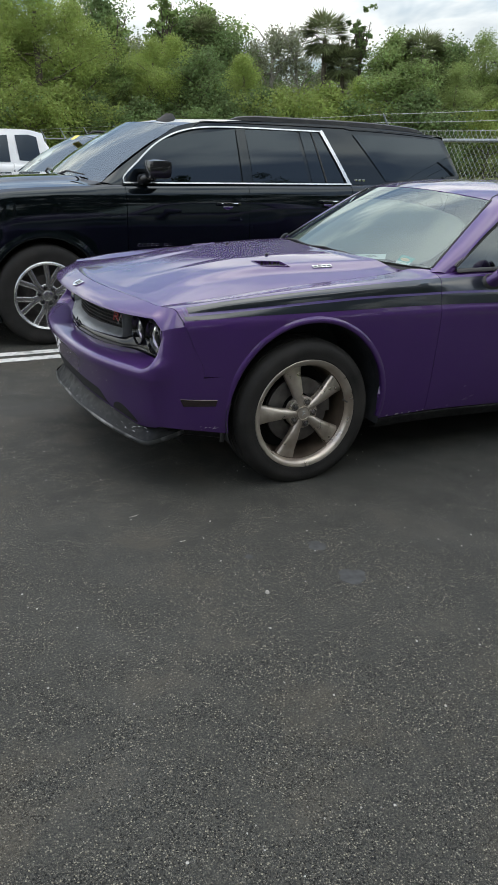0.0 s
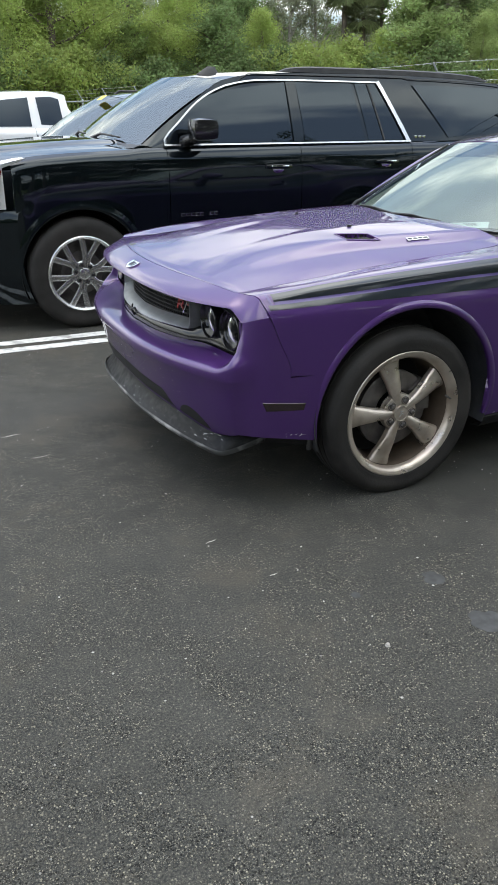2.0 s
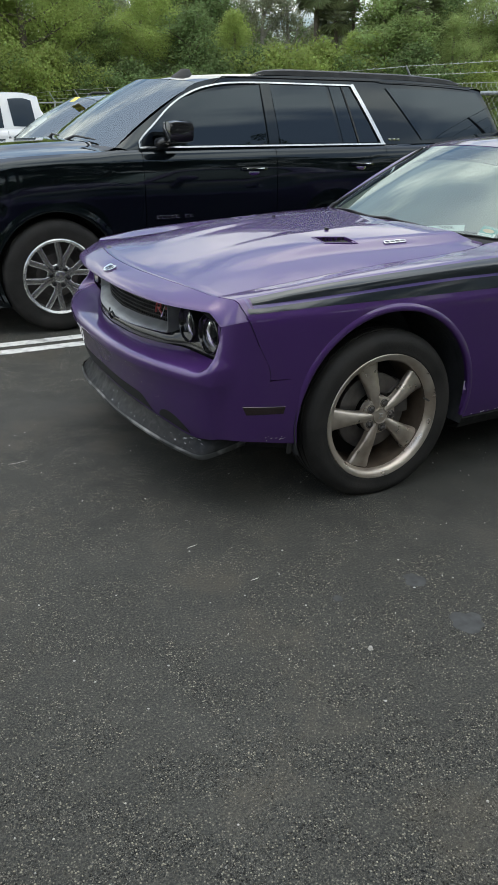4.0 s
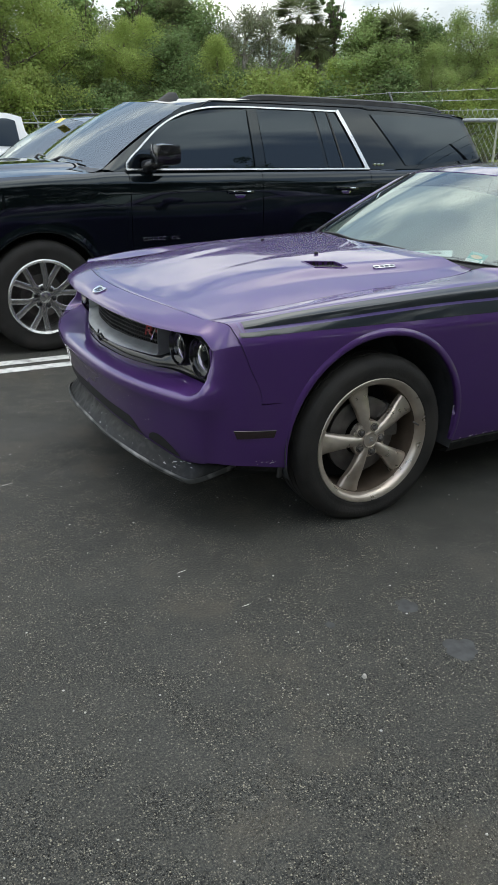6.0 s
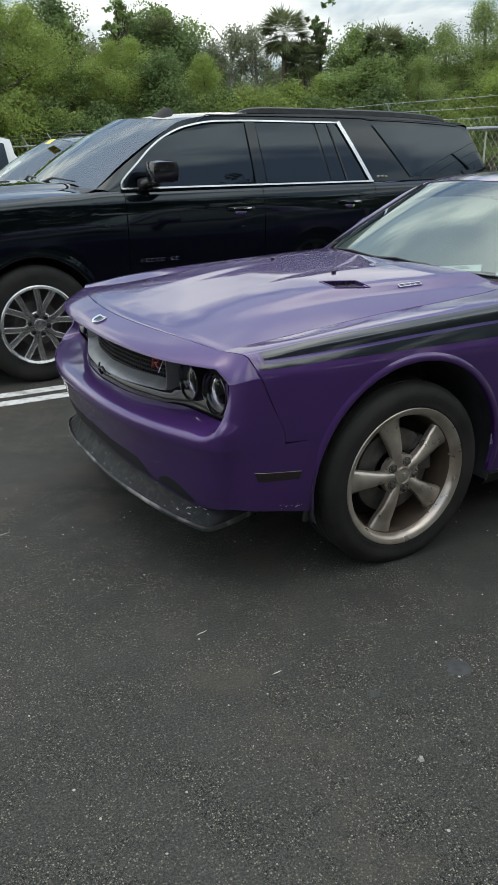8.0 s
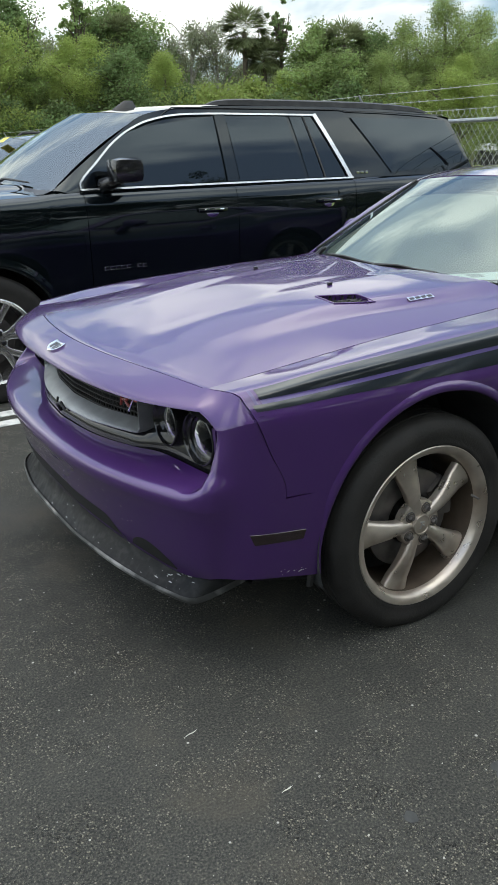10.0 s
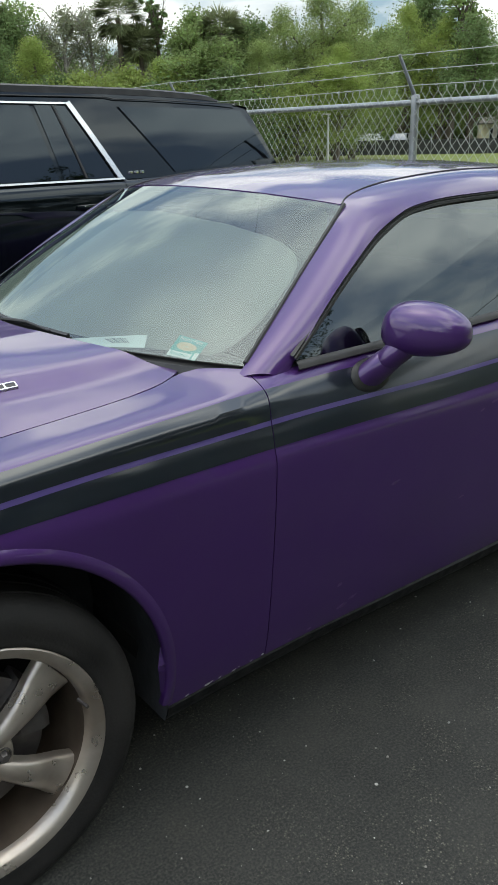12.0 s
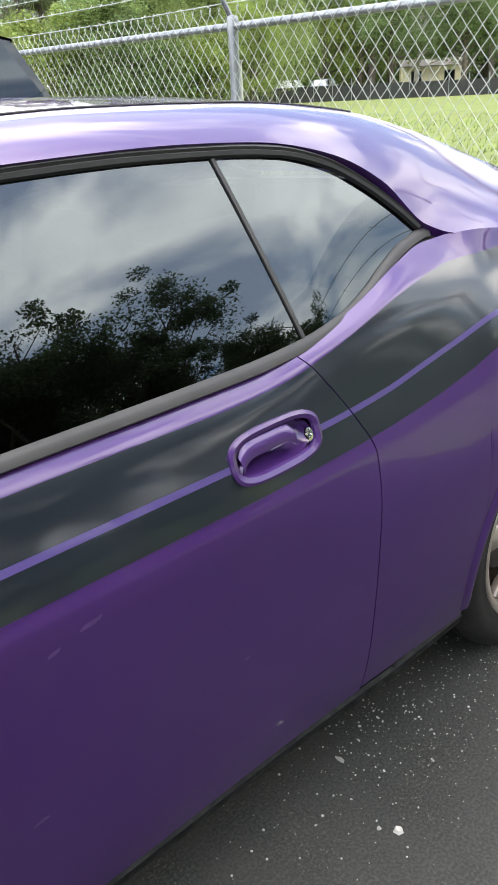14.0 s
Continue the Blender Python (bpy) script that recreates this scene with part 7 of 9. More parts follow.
bm = bmesh.new()
loop = [(-0.49, 1.13), (-0.50, 1.00), (-0.49, 0.89), (-0.44, 0.78), (-0.37, 0.715), (-0.30, 0.70), (0, 0.695), (0.30, 0.70), (0.37, 0.715), (0.44, 0.78), (0.49, 0.89), (0.50, 1.00), (0.49, 1.13), (0.45, 1.165), (0, 1.185), (-0.45, 1.165)]
rows = []
for k, o in ((1.02, 0.06), (1.02, -0.012), (0.985, -0.024), (0.93, -0.022), (0.90, -0.008), (0.885, 0.03)):
    rows.append([grille_pt(y * k, 0.94 + (z - 0.94) * k, o) for y, z in loop])
grid(bm, rows, closed=True)
part("frame", bm, CHROME, grl)
for z in (0.805, 0.915, 1.03):
    bm = bmesh.new()
    ribbon(bm, [grille_pt(y, z, -0.006) for y in lin(-0.40 - 0.05 * (z > 0.85), 0.40 + 0.05 * (z > 0.85), 14)], 0.019, (-1, 0, 0), 0.022)
    part("bar", bm, CHROME, grl)
for k in range(12):
    z = 0.745 + 0.034 * k
    w = 0.38 + 0.06 * smooth(0.74, 0.88, z)
    bm = bmesh.new()
    ribbon(bm, [grille_pt(y, z, 0.012) for y in lin(-w, w, 12)], 0.004, (-1, 0, 0), 0.02)
    part("slat", bm, GLOSSBLACK, grl)
bm = bmesh.new()
grid(bm, [[grille_pt(y * (0.8 if z < 0.8 else 1), z, 0.03) for y in lin(-0.46, 0.46, 10)] for z in (0.71, 0.84, 1.15)])
part("backing", bm, DARK, grl)
for k in range(3):
    bm = bmesh.new()
    p = grille_pt(0, 0.92)
    add_box(bm, (p.x - 0.03, -0.11 + 0.075 * k, 0.875), (p.x - 0.008, -0.05 + 0.075 * k, 0.965), 0.006)
    part("emblem_block", bm, SATIN, grl, "silver emblem block")
# shark-fin aerial on the roof
bm = bmesh.new()
rows = []
for t in lin(0, 1, 8):
    z = 1.815 + 0.062 * t
    x0, x1, w = 1.24 + 0.10 * t, 1.46 - 0.08 * t + 0.03 * t * t, 0.035 * (1 - t) ** 0.7 + 0.004
    rows.append([Vector((x0 + (x1 - x0) * (0.5 - 0.5 * math.cos(a)), w * math.sin(a) - 0.28, z)) for a in lin(0, 2 * math.pi, 17)[:-1]])
grid(bm, rows, closed=True)
bm.faces.new([v for v in bm.verts][-16:])
part("shark_fin_aerial", bm, TRIM, suv, "black shark-fin aerial")
bm = bmesh.new()
rows = []
for x, z in ((4.18, 1.792), (4.24, 1.792), (4.31, 1.780), (4.315, 1.765), (4.24, 1.755)):
    rows.append([Vector((x - 0.06 * v * v, 0.70 * v, z - 0.02 * v * v)) for v in lin(-1, 1, 21)])
grid(bm, rows)
part("roof_spoiler", bm, BLACKPAINT, suv, "black roof spoiler over the tailgate")
for side in (-1, 1):
    bm = bmesh.new()
    add_box(bm, (4.38, side * 0.80 - 0.07, 0.95), (4.55, side * 0.80 + 0.07, 1.28), 0.03)
    part("tail_light", bm, REDLENS, suv, "tall red tail light")

# the vehicles parked beyond it
truck_y = lambda x, z: 0.86 - 0.26 * (z - 1.30)
TRUCKP = dict(
    wide=crv((-1.0, 0.80), (-0.8, 0.90), (-0.5, 0.95), (0.5, 0.97), (4.2, 0.97), (4.5, 0.95)),
    belt=crv((0.0, 1.29), (4.5, 1.29)), tuck=0.10, sill=0.45,
    hood_half=crv((-1.05, 0.78), (-0.5, 0.85), (0.5, 0.87), (0.9, 0.87)), hood_edge=crv((-1.05, 1.14), (-0.5, 1.19), (0.9, 1.25)), hood_mid=crv((-1.05, 1.17), (-0.6, 1.24), (0.7, 1.30)),
    x_hood=0.25, x_nose=-1.0, nose_round=0.14, x_end=4.5, arches=[(0.0, 0.46, 0.50), (3.4, 0.46, 0.50)],
    cuts=[("front_wing", -0.7, 0.42), ("front_door", 0.42, 1.60), ("rear_door", 1.60, 2.15), ("bed_side", 2.17, 4.45)],
    pairs=[((0.35, 0.86, 1.285), (0.39, 0.82, 1.29)), ((0.60, 0.86, 1.287), (0.65, 0.77, 1.50)), ((0.90, 0.86, 1.29), (0.93, 0.71, 1.70)), ((1.2, 0.86, 1.29), (1.2, 0.69, 1.765)), ((1.8, 0.86, 1.29), (1.8, 0.685, 1.785)), ((2.16, 0.85, 1.29), (2.10, 0.69, 1.735))],
    ws=(((0.23, 1.31), (0.39, 0.82, 1.29)), ((0.84, 1.755), (0.95, 0.705, 1.71))), roof=(0.41, 1.0, crv((0.84, 1.755), (1.5, 1.80), (2.0, 1.795), (2.12, 1.76))), roof_end=2.12,
    glass_y=truck_y,
    panes=[("front_window", ol([(0.60, 1.31), (1.1, 1.31), (1.56, 1.31)], [(0.615, 1.335), (0.93, 1.62), (1.545, 1.70)])), ("rear_window_pane", ol([(1.70, 1.335), (1.85, 1.33), (2.03, 1.335)], [(1.66, 1.70), (1.85, 1.71), (1.99, 1.68)]))],
    front_plan=crv((0, -1.06), (0.5, -1.04), (0.8, -0.93), (0.93, -0.70)), front_half=0.93,
    front_rows=[(1.15, 0.02, 0.95), (1.0, 0.0, 0.98), (0.8, -0.02, 1.0), (0.78, -0.06, 1.0), (0.55, -0.06, 1.0), (0.42, 0.05, 0.98)],
    rear_plan=crv((0, 4.52), (0.9, 4.48), (0.95, 4.44)), rear_half=0.95, rear_rows=[(1.29, -0.02, 0.92), (1.2, 0.0, 0.97), (0.8, 0.0, 1.0), (0.75, 0.06, 1.0), (0.5, 0.04, 1.0)],
)
truck, _ = vehicle("white_pickup", "white extended-cab pickup truck with dark windows", "truck", "vehicles parked beyond the SUV", pose(-1.20, 9.85, 0), WHITEPAINT, TRUCKP)
for side in (-1, 1):
    mir = new("wing_mirror")
    mir.parent = truck
    tagged(mir, "rounded black door mirror")
    bm = bmesh.new()
    add_box(bm, (0.50, side * 1.03 - 0.11, 1.32), (0.64, side * 1.03 + 0.11, 1.50), 0.06)
    part("mirror_shell", bm, PLASTIC, mir)
    bm = bmesh.new()
    tube(bm, [(0.62, side * 0.87, 1.33), (0.60, side * 1.0, 1.37)], 0.03, 8)
    part("mirror_arm", bm, PLASTIC, mir)
    bm = bmesh.new()
    add_box(bm, (-1.02, side * 0.72 - 0.16, 0.98), (-0.80, side * 0.72 + 0.16, 1.13), 0.03)
    part("headlight", bm, SATIN, truck, "headlight")
for x in (0.0, 3.4):
    spoked_wheel(truck, pose(x, -0.93, 0.385), 0.385, 0.24, 5, ALLOYPLAIN, "alloy truck wheel")
    spoked_wheel(truck, pose(x, 0.93, 0.385, 0, 0, 180), 0.385, 0.24, 5, ALLOYPLAIN, "alloy truck wheel")

CROSSP = dict(SUVP)
CROSSP.update(
    notch={},
    wide=crv((-0.95, 0.76), (-0.75, 0.86), (-0.4, 0.915), (0.5, 0.925), (3.2, 0.925), (3.7, 0.88)), sill=0.32, x_end=3.7,
    belt=crv((0, 1.16), (3.7, 1.22)), hood_half=crv((-0.95, 0.74), (-0.5, 0.80), (0.5, 0.83)), hood_edge=crv((-0.95, 0.98), (-0.5, 1.06), (0.5, 1.14)), hood_mid=crv((-0.95, 1.02), (-0.5, 1.11), (0.5, 1.19)),
    x_hood=0.42, x_nose=-0.94, arches=[(0, 0.38, 0.40), (2.8, 0.38, 0.40)],
    cuts=[("front_wing", -0.65, 0.62), ("front_door", 0.62, 1.6), ("rear_door", 1.6, 2.5), ("rear_quarter", 2.5, 3.6)],
    pairs=[((0.58, 0.845, 1.165), (0.62, 0.80, 1.18)), ((0.85, 0.845, 1.17), (0.95, 0.73, 1.40)), ((1.15, 0.845, 1.175), (1.32, 0.65, 1.65)), ((1.6, 0.845, 1.18), (1.65, 0.635, 1.70)), ((2.4, 0.845, 1.19), (2.4, 0.63, 1.71)), ((3.0, 0.835, 1.2), (3.0, 0.62, 1.68)), ((3.6, 0.80, 1.22), (3.35, 0.60, 1.62))],
    ws=(((0.40, 1.20), (0.62, 0.80, 1.18)), ((1.2, 1.70), (1.34, 0.648, 1.655))), roof=(0.34, 1.0, crv((1.2, 1.70), (1.7, 1.745), (2.6, 1.745), (3.4, 1.66))), roof_end=3.4,
    glass_y=lambda x, z: 0.845 - 0.40 * (z - 1.18),
    panes=[("front_window", ol([(0.85, 1.19), (1.2, 1.19), (1.55, 1.195)], [(0.9, 1.25), (1.2, 1.50), (1.53, 1.62)])), ("rear_window_pane", ol([(1.66, 1.195), (2.0, 1.2), (2.42, 1.205)], [(1.64, 1.63), (2.0, 1.645), (2.38, 1.64)])), ("quarter_glass", ol([(2.55, 1.22), (2.8, 1.225), (3.25, 1.25)], [(2.5, 1.635), (2.8, 1.625), (3.05, 1.595)]))],
    front_plan=crv((0, -0.97), (0.5, -0.94), (0.75, -0.84), (0.87, -0.65)), front_half=0.87,
    front_rows=[(0.99, 0.02, 0.95), (0.9, 0.0, 0.98), (0.7, -0.03, 1.0), (0.5, -0.04, 1.0), (0.3, 0.06, 0.97)],
    rear_plan=crv((0, 3.72), (0.6, 3.68), (0.86, 3.58)), rear_half=0.88, rear_rows=[(1.64, -0.33, 0.70), (1.22, -0.06, 0.93), (0.95, 0.0, 1.0), (0.7, 0.03, 1.0), (0.4, 0.0, 1.0)],
)


def crossover(label, m, paint, card=False):
    car, _ = vehicle("crossover", label, "car", "vehicles parked beyond the SUV", m, paint, CROSSP)
    for side in (-1, 1):
        bm = bmesh.new()
        tube(bm, [(1.5, side * 0.60, 1.70), (1.6, side * 0.60, 1.765), (2.8, side * 0.585, 1.765), (3.0, side * 0.58, 1.70)], 0.014, 8)
        part("roof_rail", bm, PLASTIC, car)
        bm = bmesh.new()
        add_box(bm, (-0.86, side * 0.66 - 0.15, 0.78), (-0.72, side * 0.66 + 0.15, 0.92), 0.03)
        part("headlight", bm, SATIN, car)
        bm = bmesh.new()
        add_box(bm, (0.80, side * 0.97 - 0.10, 1.17), (0.92, side * 0.97 + 0.08, 1.30), 0.04)
        part("wing_mirror", bm, PLASTIC, car)
        for x in (0, 2.8):
            spoked_wheel(car, pose(x, side * 0.90, 0.345, 0, 0, 0 if side < 0 else 180), 0.345, 0.22, 5, ALLOYPLAIN, "alloy wheel")
    if card:
        bm = bmesh.new()
        grid(bm, [[Vector((x + 0.0, y, 1.20 + (x - 0.4) * 0.625 + 0.034)) for y in (-0.50, -0.28)] for x in (1.06, 1.14)])
        part("windscreen_card", bm, YELLOWPAPER, car, "yellow card inside the windscreen")
    return car


crossover("dark grey crossover with roof rails and a yellow windscreen card", pose(-0.38, 6.75, 0), GREYPAINT, True)
crossover("white crossover parked in the far row", pose(-1.75, 12.9, 0), WHITEPAINT)
crossover("white crossover at the end of the row", pose(-3.6, 16.2, 0), WHITEPAINT)


# ---------- ground, lines, fence ----------
def asphalt_material():
    m = bpy.data.materials.new("worn_asphalt")
    m.use_nodes = True
    nt = m.node_tree
    bs = nt.nodes["Principled BSDF"]
    socket(bs, "Specular IOR Level", 0.3)
    co = nt.nodes.new("ShaderNodeTexCoord")

    def tex(kind, scale, detail=4.0, rough=0.55):
        n = nt.nodes.new(kind)
        socket(n, "Scale", scale)
        if kind == "ShaderNodeTexNoise":
            socket(n, "Detail", detail)
            socket(n, "Roughness", rough)
        nt.links.new(co.outputs["Object"], n.inputs["Vector"])
        return n

    def ramp(src, a, b, lo=0.0, hi=1.0):
        r = nt.nodes.new("ShaderNodeMapRange")
        socket(r, "From Min", a)
        socket(r, "From Max", b)
        socket(r, "To Min", lo)
        socket(r, "To Max", hi)
        nt.links.new(src, r.inputs["Value"])
        return r.outputs[0]

    def math_node(op, a, b):
        n = nt.nodes.new("ShaderNodeMath")
        n.operation = op
        for k, v in enumerate((a, b)):
            if isinstance(v, (int, float)):
                n.inputs[k].default_value = v
            else:
                nt.links.new(v, n.inputs[k])
        return n.outputs[0]

    def mix(fac, a, b):
        n = nt.nodes.new("ShaderNodeMix")
        n.data_type = "RGBA"
        nt.links.new(fac, n.inputs["Factor"])
        for key, v in (("A", a), ("B", b)):
            if isinstance(v, tuple):
                n.inputs[key].default_value = (*v, 1)
            else:
                nt.links.new(v, n.inputs[key])
        return n.outputs["Result"]

    chips = tex("ShaderNodeTexVoronoi", 165.0)
    chips2 = tex("ShaderNodeTexVoronoi", 340.0)
    big = tex("ShaderNodeTexNoise", 0.55, 5.0)
    mid = tex("ShaderNodeTexNoise", 2.6, 6.0, 0.6)
    fine = tex("ShaderNodeTexNoise", 150.0, 3.0)
    patch = tex("ShaderNodeTexNoise", 5.5, 6.0, 0.6)
    rust = tex("ShaderNodeTexNoise", 1.3, 6.0, 0.65)
    # seal coat: smoother and darker where it still covers the stone
    seal = ramp(math_node("ADD", math_node("MULTIPLY", big.outputs["Fac"], 0.65), math_node("MULTIPLY", mid.outputs["Fac"], 0.35)), 0.50, 0.60)
    open_ = math_node("SUBTRACT", 1.0, seal)
    sep = nt.nodes.new("ShaderNodeSeparateXYZ")
    nt.links.new(co.outputs["Object"], sep.inputs[0])
    base = mix(ramp(mid.outputs["Fac"], 0.35, 0.7), (0.0165, 0.0180, 0.0172), (0.030, 0.0315, 0.0285))
    grain = mix(math_node("MULTIPLY", ramp(fine.outputs["Fac"], 0.40, 0.72), ramp(sep.outputs["X"], 0.9, -0.6, 0.55, 1.0)), base, (0.078, 0.075, 0.063))
    pick = nt.nodes.new("ShaderNodeSeparateColor")
    nt.links.new(chips.outputs["Color"], pick.inputs[0])
    stone = math_node("MULTIPLY", ramp(pick.outputs[0], 0.46, 0.52), ramp(chips.outputs["Distance"], 0.46, 0.36))
    pick2 = nt.nodes.new("ShaderNodeSeparateColor")
    nt.links.new(chips2.outputs["Color"], pick2.inputs[0])
    stone2 = math_node("MULTIPLY", ramp(pick2.outputs[1], 0.48, 0.62), ramp(chips2.outputs["Distance"], 0.45, 0.32))
    amount = math_node("MULTIPLY", math_node("ADD", 0.12, math_node("MULTIPLY", open_, 0.88)), ramp(patch.outputs["Fac"], 0.40, 0.62, 0.10, 1.0))
    amount = math_node("MULTIPLY", amount, ramp(sep.outputs["X"], 1.0, -0.4, 0.32, 1.0))
    # the driving lane is worn barer than the parking stalls
    lane = math_node("MULTIPLY", math_node("MULTIPLY", ramp(sep.outputs["Y"], -1.25, -2.5), ramp(sep.outputs["X"], 0.9, -0.7)), ramp(patch.outputs["Fac"], 0.35, 0.6, 0.45, 1.0))
    amount = math_node("MINIMUM", math_node("ADD", math_node("MULTIPLY", amount, 0.8), math_node("MULTIPLY", lane, 0.68)), 1.0)
    col = mix(math_node("MULTIPLY", stone, amount), grain, mix(math_node("POWER", pick.outputs[2], 1.9), (0.050, 0.049, 0.041), (0.40, 0.375, 0.29)))
    pits = math_node("MULTIPLY", math_node("MULTIPLY", ramp(pick.outputs[1], 0.72, 0.76), ramp(chips.outputs["Distance"], 0.55, 0.40)), amount)
    col = mix(pits, col, (0.011, 0.011, 0.010))
    col = mix(math_node("MULTIPLY", stone2, math_node("MULTIPLY", amount, 0.8)), col, (0.20, 0.19, 0.16))
    tan = math_node("MULTIPLY", ramp(rust.outputs["Fac"], 0.52, 0.70), ramp(sep.outputs["X"], 0.6, -0.7, 0.06, 0.40))
    col = mix(tan, col, (0.092, 0.074, 0.048))
    rare = tex("ShaderNodeTexVoronoi", 16.0)
    pr = nt.nodes.new("ShaderNodeSeparateColor")
    nt.links.new(rare.outputs["Color"], pr.inputs[0])
    fleck = math_node("MULTIPLY", ramp(pr.outputs[0], 0.82, 0.83), ramp(rare.outputs["Distance"], 0.085, 0.06))
    col = mix(fleck, col, (0.40, 0.39, 0.36))
    nt.links.new(col, bs.inputs["Base Color"])
    nt.links.new(ramp(seal, 0, 1, 0.85, 0.66), bs.inputs["Roughness"])
    height = math_node("ADD", math_node("MULTIPLY", math_node("MULTIPLY", ramp(chips.outputs["Distance"], 0.5, 0.0), amount), 0.7), math_node("MULTIPLY", fine.outputs["Fac"], 0.35))
    bp = nt.nodes.new("ShaderNodeBump")
    socket(bp, "Strength", 1.0)
    socket(bp, "Distance", 0.008)
    nt.links.new(ramp(amount, 0.05, 0.6, 0.22, 1.0), bp.inputs["Strength"])
    nt.links.new(height, bp.inputs["Height"])
    nt.links.new(bp.outputs[0], bs.inputs["Normal"])
    return m


ASPHALT = asphalt_material()
GRASS = material("mown_grass", (0.125, 0.160, 0.016), 0.75, vary=0.35, scale=1.2, second=(0.15, 0.16, 0.03), second_scale=0.16, second_amount=0.7, bump=0.4, bump_scale=25)
BLADE = material("grass_blades", (0.12, 0.18, 0.024), 0.6, vary=0.2, scale=2, island=0.35)
LINEPAINT = material("worn_white_line", (0.66, 0.66, 0.64), 0.7, vary=0.12, scale=18, second=(0.16, 0.16, 0.155), second_scale=11, second_amount=0.8, bump=0.1)
GALV = material("galvanised_steel", (0.36, 0.38, 0.39), 0.42, 0.75, vary=0.15, scale=16, second=(0.22, 0.22, 0.21), second_scale=4, second_amount=0.4)
WIRE = material("galvanised_wire", (0.50, 0.52, 0.50), 0.45, 0.6, vary=0.1, scale=20)
PEBBLE = material("pale_gravel", (0.34, 0.33, 0.30), 0.75, vary=0.2, scale=30, island=0.4)
PALESTAIN = material("dried_pale_stain", (0.040, 0.042, 0.042), 0.75, vary=0.3, scale=26, second=(0.058, 0.06, 0.06), second_scale=24, second_amount=0.8)
YELLOWSTAIN = material("yellowed_stain", (0.05, 0.046, 0.03), 0.75, vary=0.3, scale=30, second=(0.07, 0.07, 0.06), second_scale=40, second_amount=0.9)

bm = bmesh.new()
gx = [-400, -60, -20, -8, 5.15, 12, 40, 120, 400]
gy = [-400, -60, -24, -8, 0, 8, 30, 60, 120, 400]
vs = [[bm.verts.new((x, y, 0)) for x in gx] for y in gy]
for j in range(len(gy) - 1):
    for i in range(len(gx) - 1):
        f = bm.faces.new((vs[j][i], vs[j][i + 1], vs[j + 1][i + 1], vs[j + 1][i]))
        f.material_index = 0 if gx[i + 1] <= 5.2 and gx[i] >= -60 and -24 <= gy[j] < 30 else 1
tagged(part("ground", bm, [ASPHALT, GRASS]), "worn dark asphalt lot with grass beyond the fence", "ground", "", "structure")

for y, w, x0 in ((1.99, 0.10, -3.4), (2.18, 0.10, -3.4), (5.20, 0.10, -3.4), (8.19, 0.10, -3.4), (11.45, 0.10, -3.4), (14.0, 0.10, -3.4)):
    bm = bmesh.new()
    rows = []
    for x in lin(x0, 3.9, 60):
        j = 0.004 * noise.noise(Vector((x * 3, y, 0)))
        rows.append([Vector((x, y - w / 2 + j, 0.0005)), Vector((x, y - w / 2 + 0.002 + j, 0.004)), Vector((x, y + w / 2 - 0.002 + j, 0.004)), Vector((x, y + w / 2 + j, 0.0005))])
    grid(bm, rows)
    tagged(part("parking_line", bm, LINEPAINT), "white painted parking bay line on asphalt", "road marking", "parking bay lines", "structure")


def blot(name, x, y, r, mat, label, seed, k=1.0):
    """A flat stain with a ragged outline."""
    bm = bmesh.new()
    ring = []
    for i in range(36):
        a = 2 * math.pi * i / 36
        d = r * (1 + 0.35 * noise.noise(Vector((math.cos(a) * 1.3, math.sin(a) * 1.3, seed))) + 0.18 * noise.noise(Vector((math.cos(a) * 5, math.sin(a) * 5, seed))))
        ring.append(Vector((x + d * math.cos(a), y + d * k * math.sin(a), 0.0012)))
    vs = [bm.verts.new(p) for p in ring]
    c = bm.verts.new((x, y, 0.002))
    for i in range(36):
        bm.faces.new((vs[i], vs[(i + 1) % 36], c))
    tagged(part(name, bm, mat), label, "stain", "stains on the asphalt", "structure")


blot("pale_stain", -0.285, -1.575, 0.040, PALESTAIN, "pale grey dried spot on asphalt", 1.0, 1.1)
blot("pale_stain", -0.285, -1.86, 0.058, PALESTAIN, "pale grey dried spot on asphalt", 2.0, 1.0)
blot("pale_stain", -0.60, -1.55, 0.018, PALESTAIN, "small pale dried spot on asphalt", 3.0)
blot("yellow_stain", 1.52, -1.38, 0.022, YELLOWSTAIN, "small yellowish stain on asphalt", 4.0)
for bx, by, br, sd in ((2.25, -0.86, 0.006, 9),):
    blot("bird_dropping", bx, by, br, PEBBLE, "tiny white splash on asphalt", sd, 2.2)

# pale scrapes on the asphalt
for x0, y0, x1, y1 in ((-1.52, 0.401, -1.405, 0.413), (-1.413, 0.072, -1.317, 0.084), (-0.944, -1.012, -0.898, -1.0), (-0.824, -1.321, -0.785, -1.316)):
    bm = bmesh.new()
    d, ln = Vector((x1 - x0, y1 - y0, 0)).normalized(), math.hypot(x1 - x0, y1 - y0)
    n = Vector((-d.y, d.x, 0))
    rows = []
    for k in lin(0, 1, 9):
        w = 0.0024 * math.sin(math.pi * min(max(k, 0.06), 0.94)) * (1 + 0.6 * noise.noise(Vector((k * 5, x0 * 9, 0))))
        c = Vector((x0, y0, 0.0015)) + d * (ln * k) + n * 0.006 * noise.noise(Vector((k * 2, y0 * 7, 3)))
        rows.append([c - n * w, c + n * w])
    grid(bm, rows)
    tagged(part("scrape", bm, PEBBLE), "thin pale scrape on dark asphalt", "scrape", "scrapes on the asphalt", "structure")

# loose chips and pebbles
rnd = random.Random(7)
pv, pf = [], []


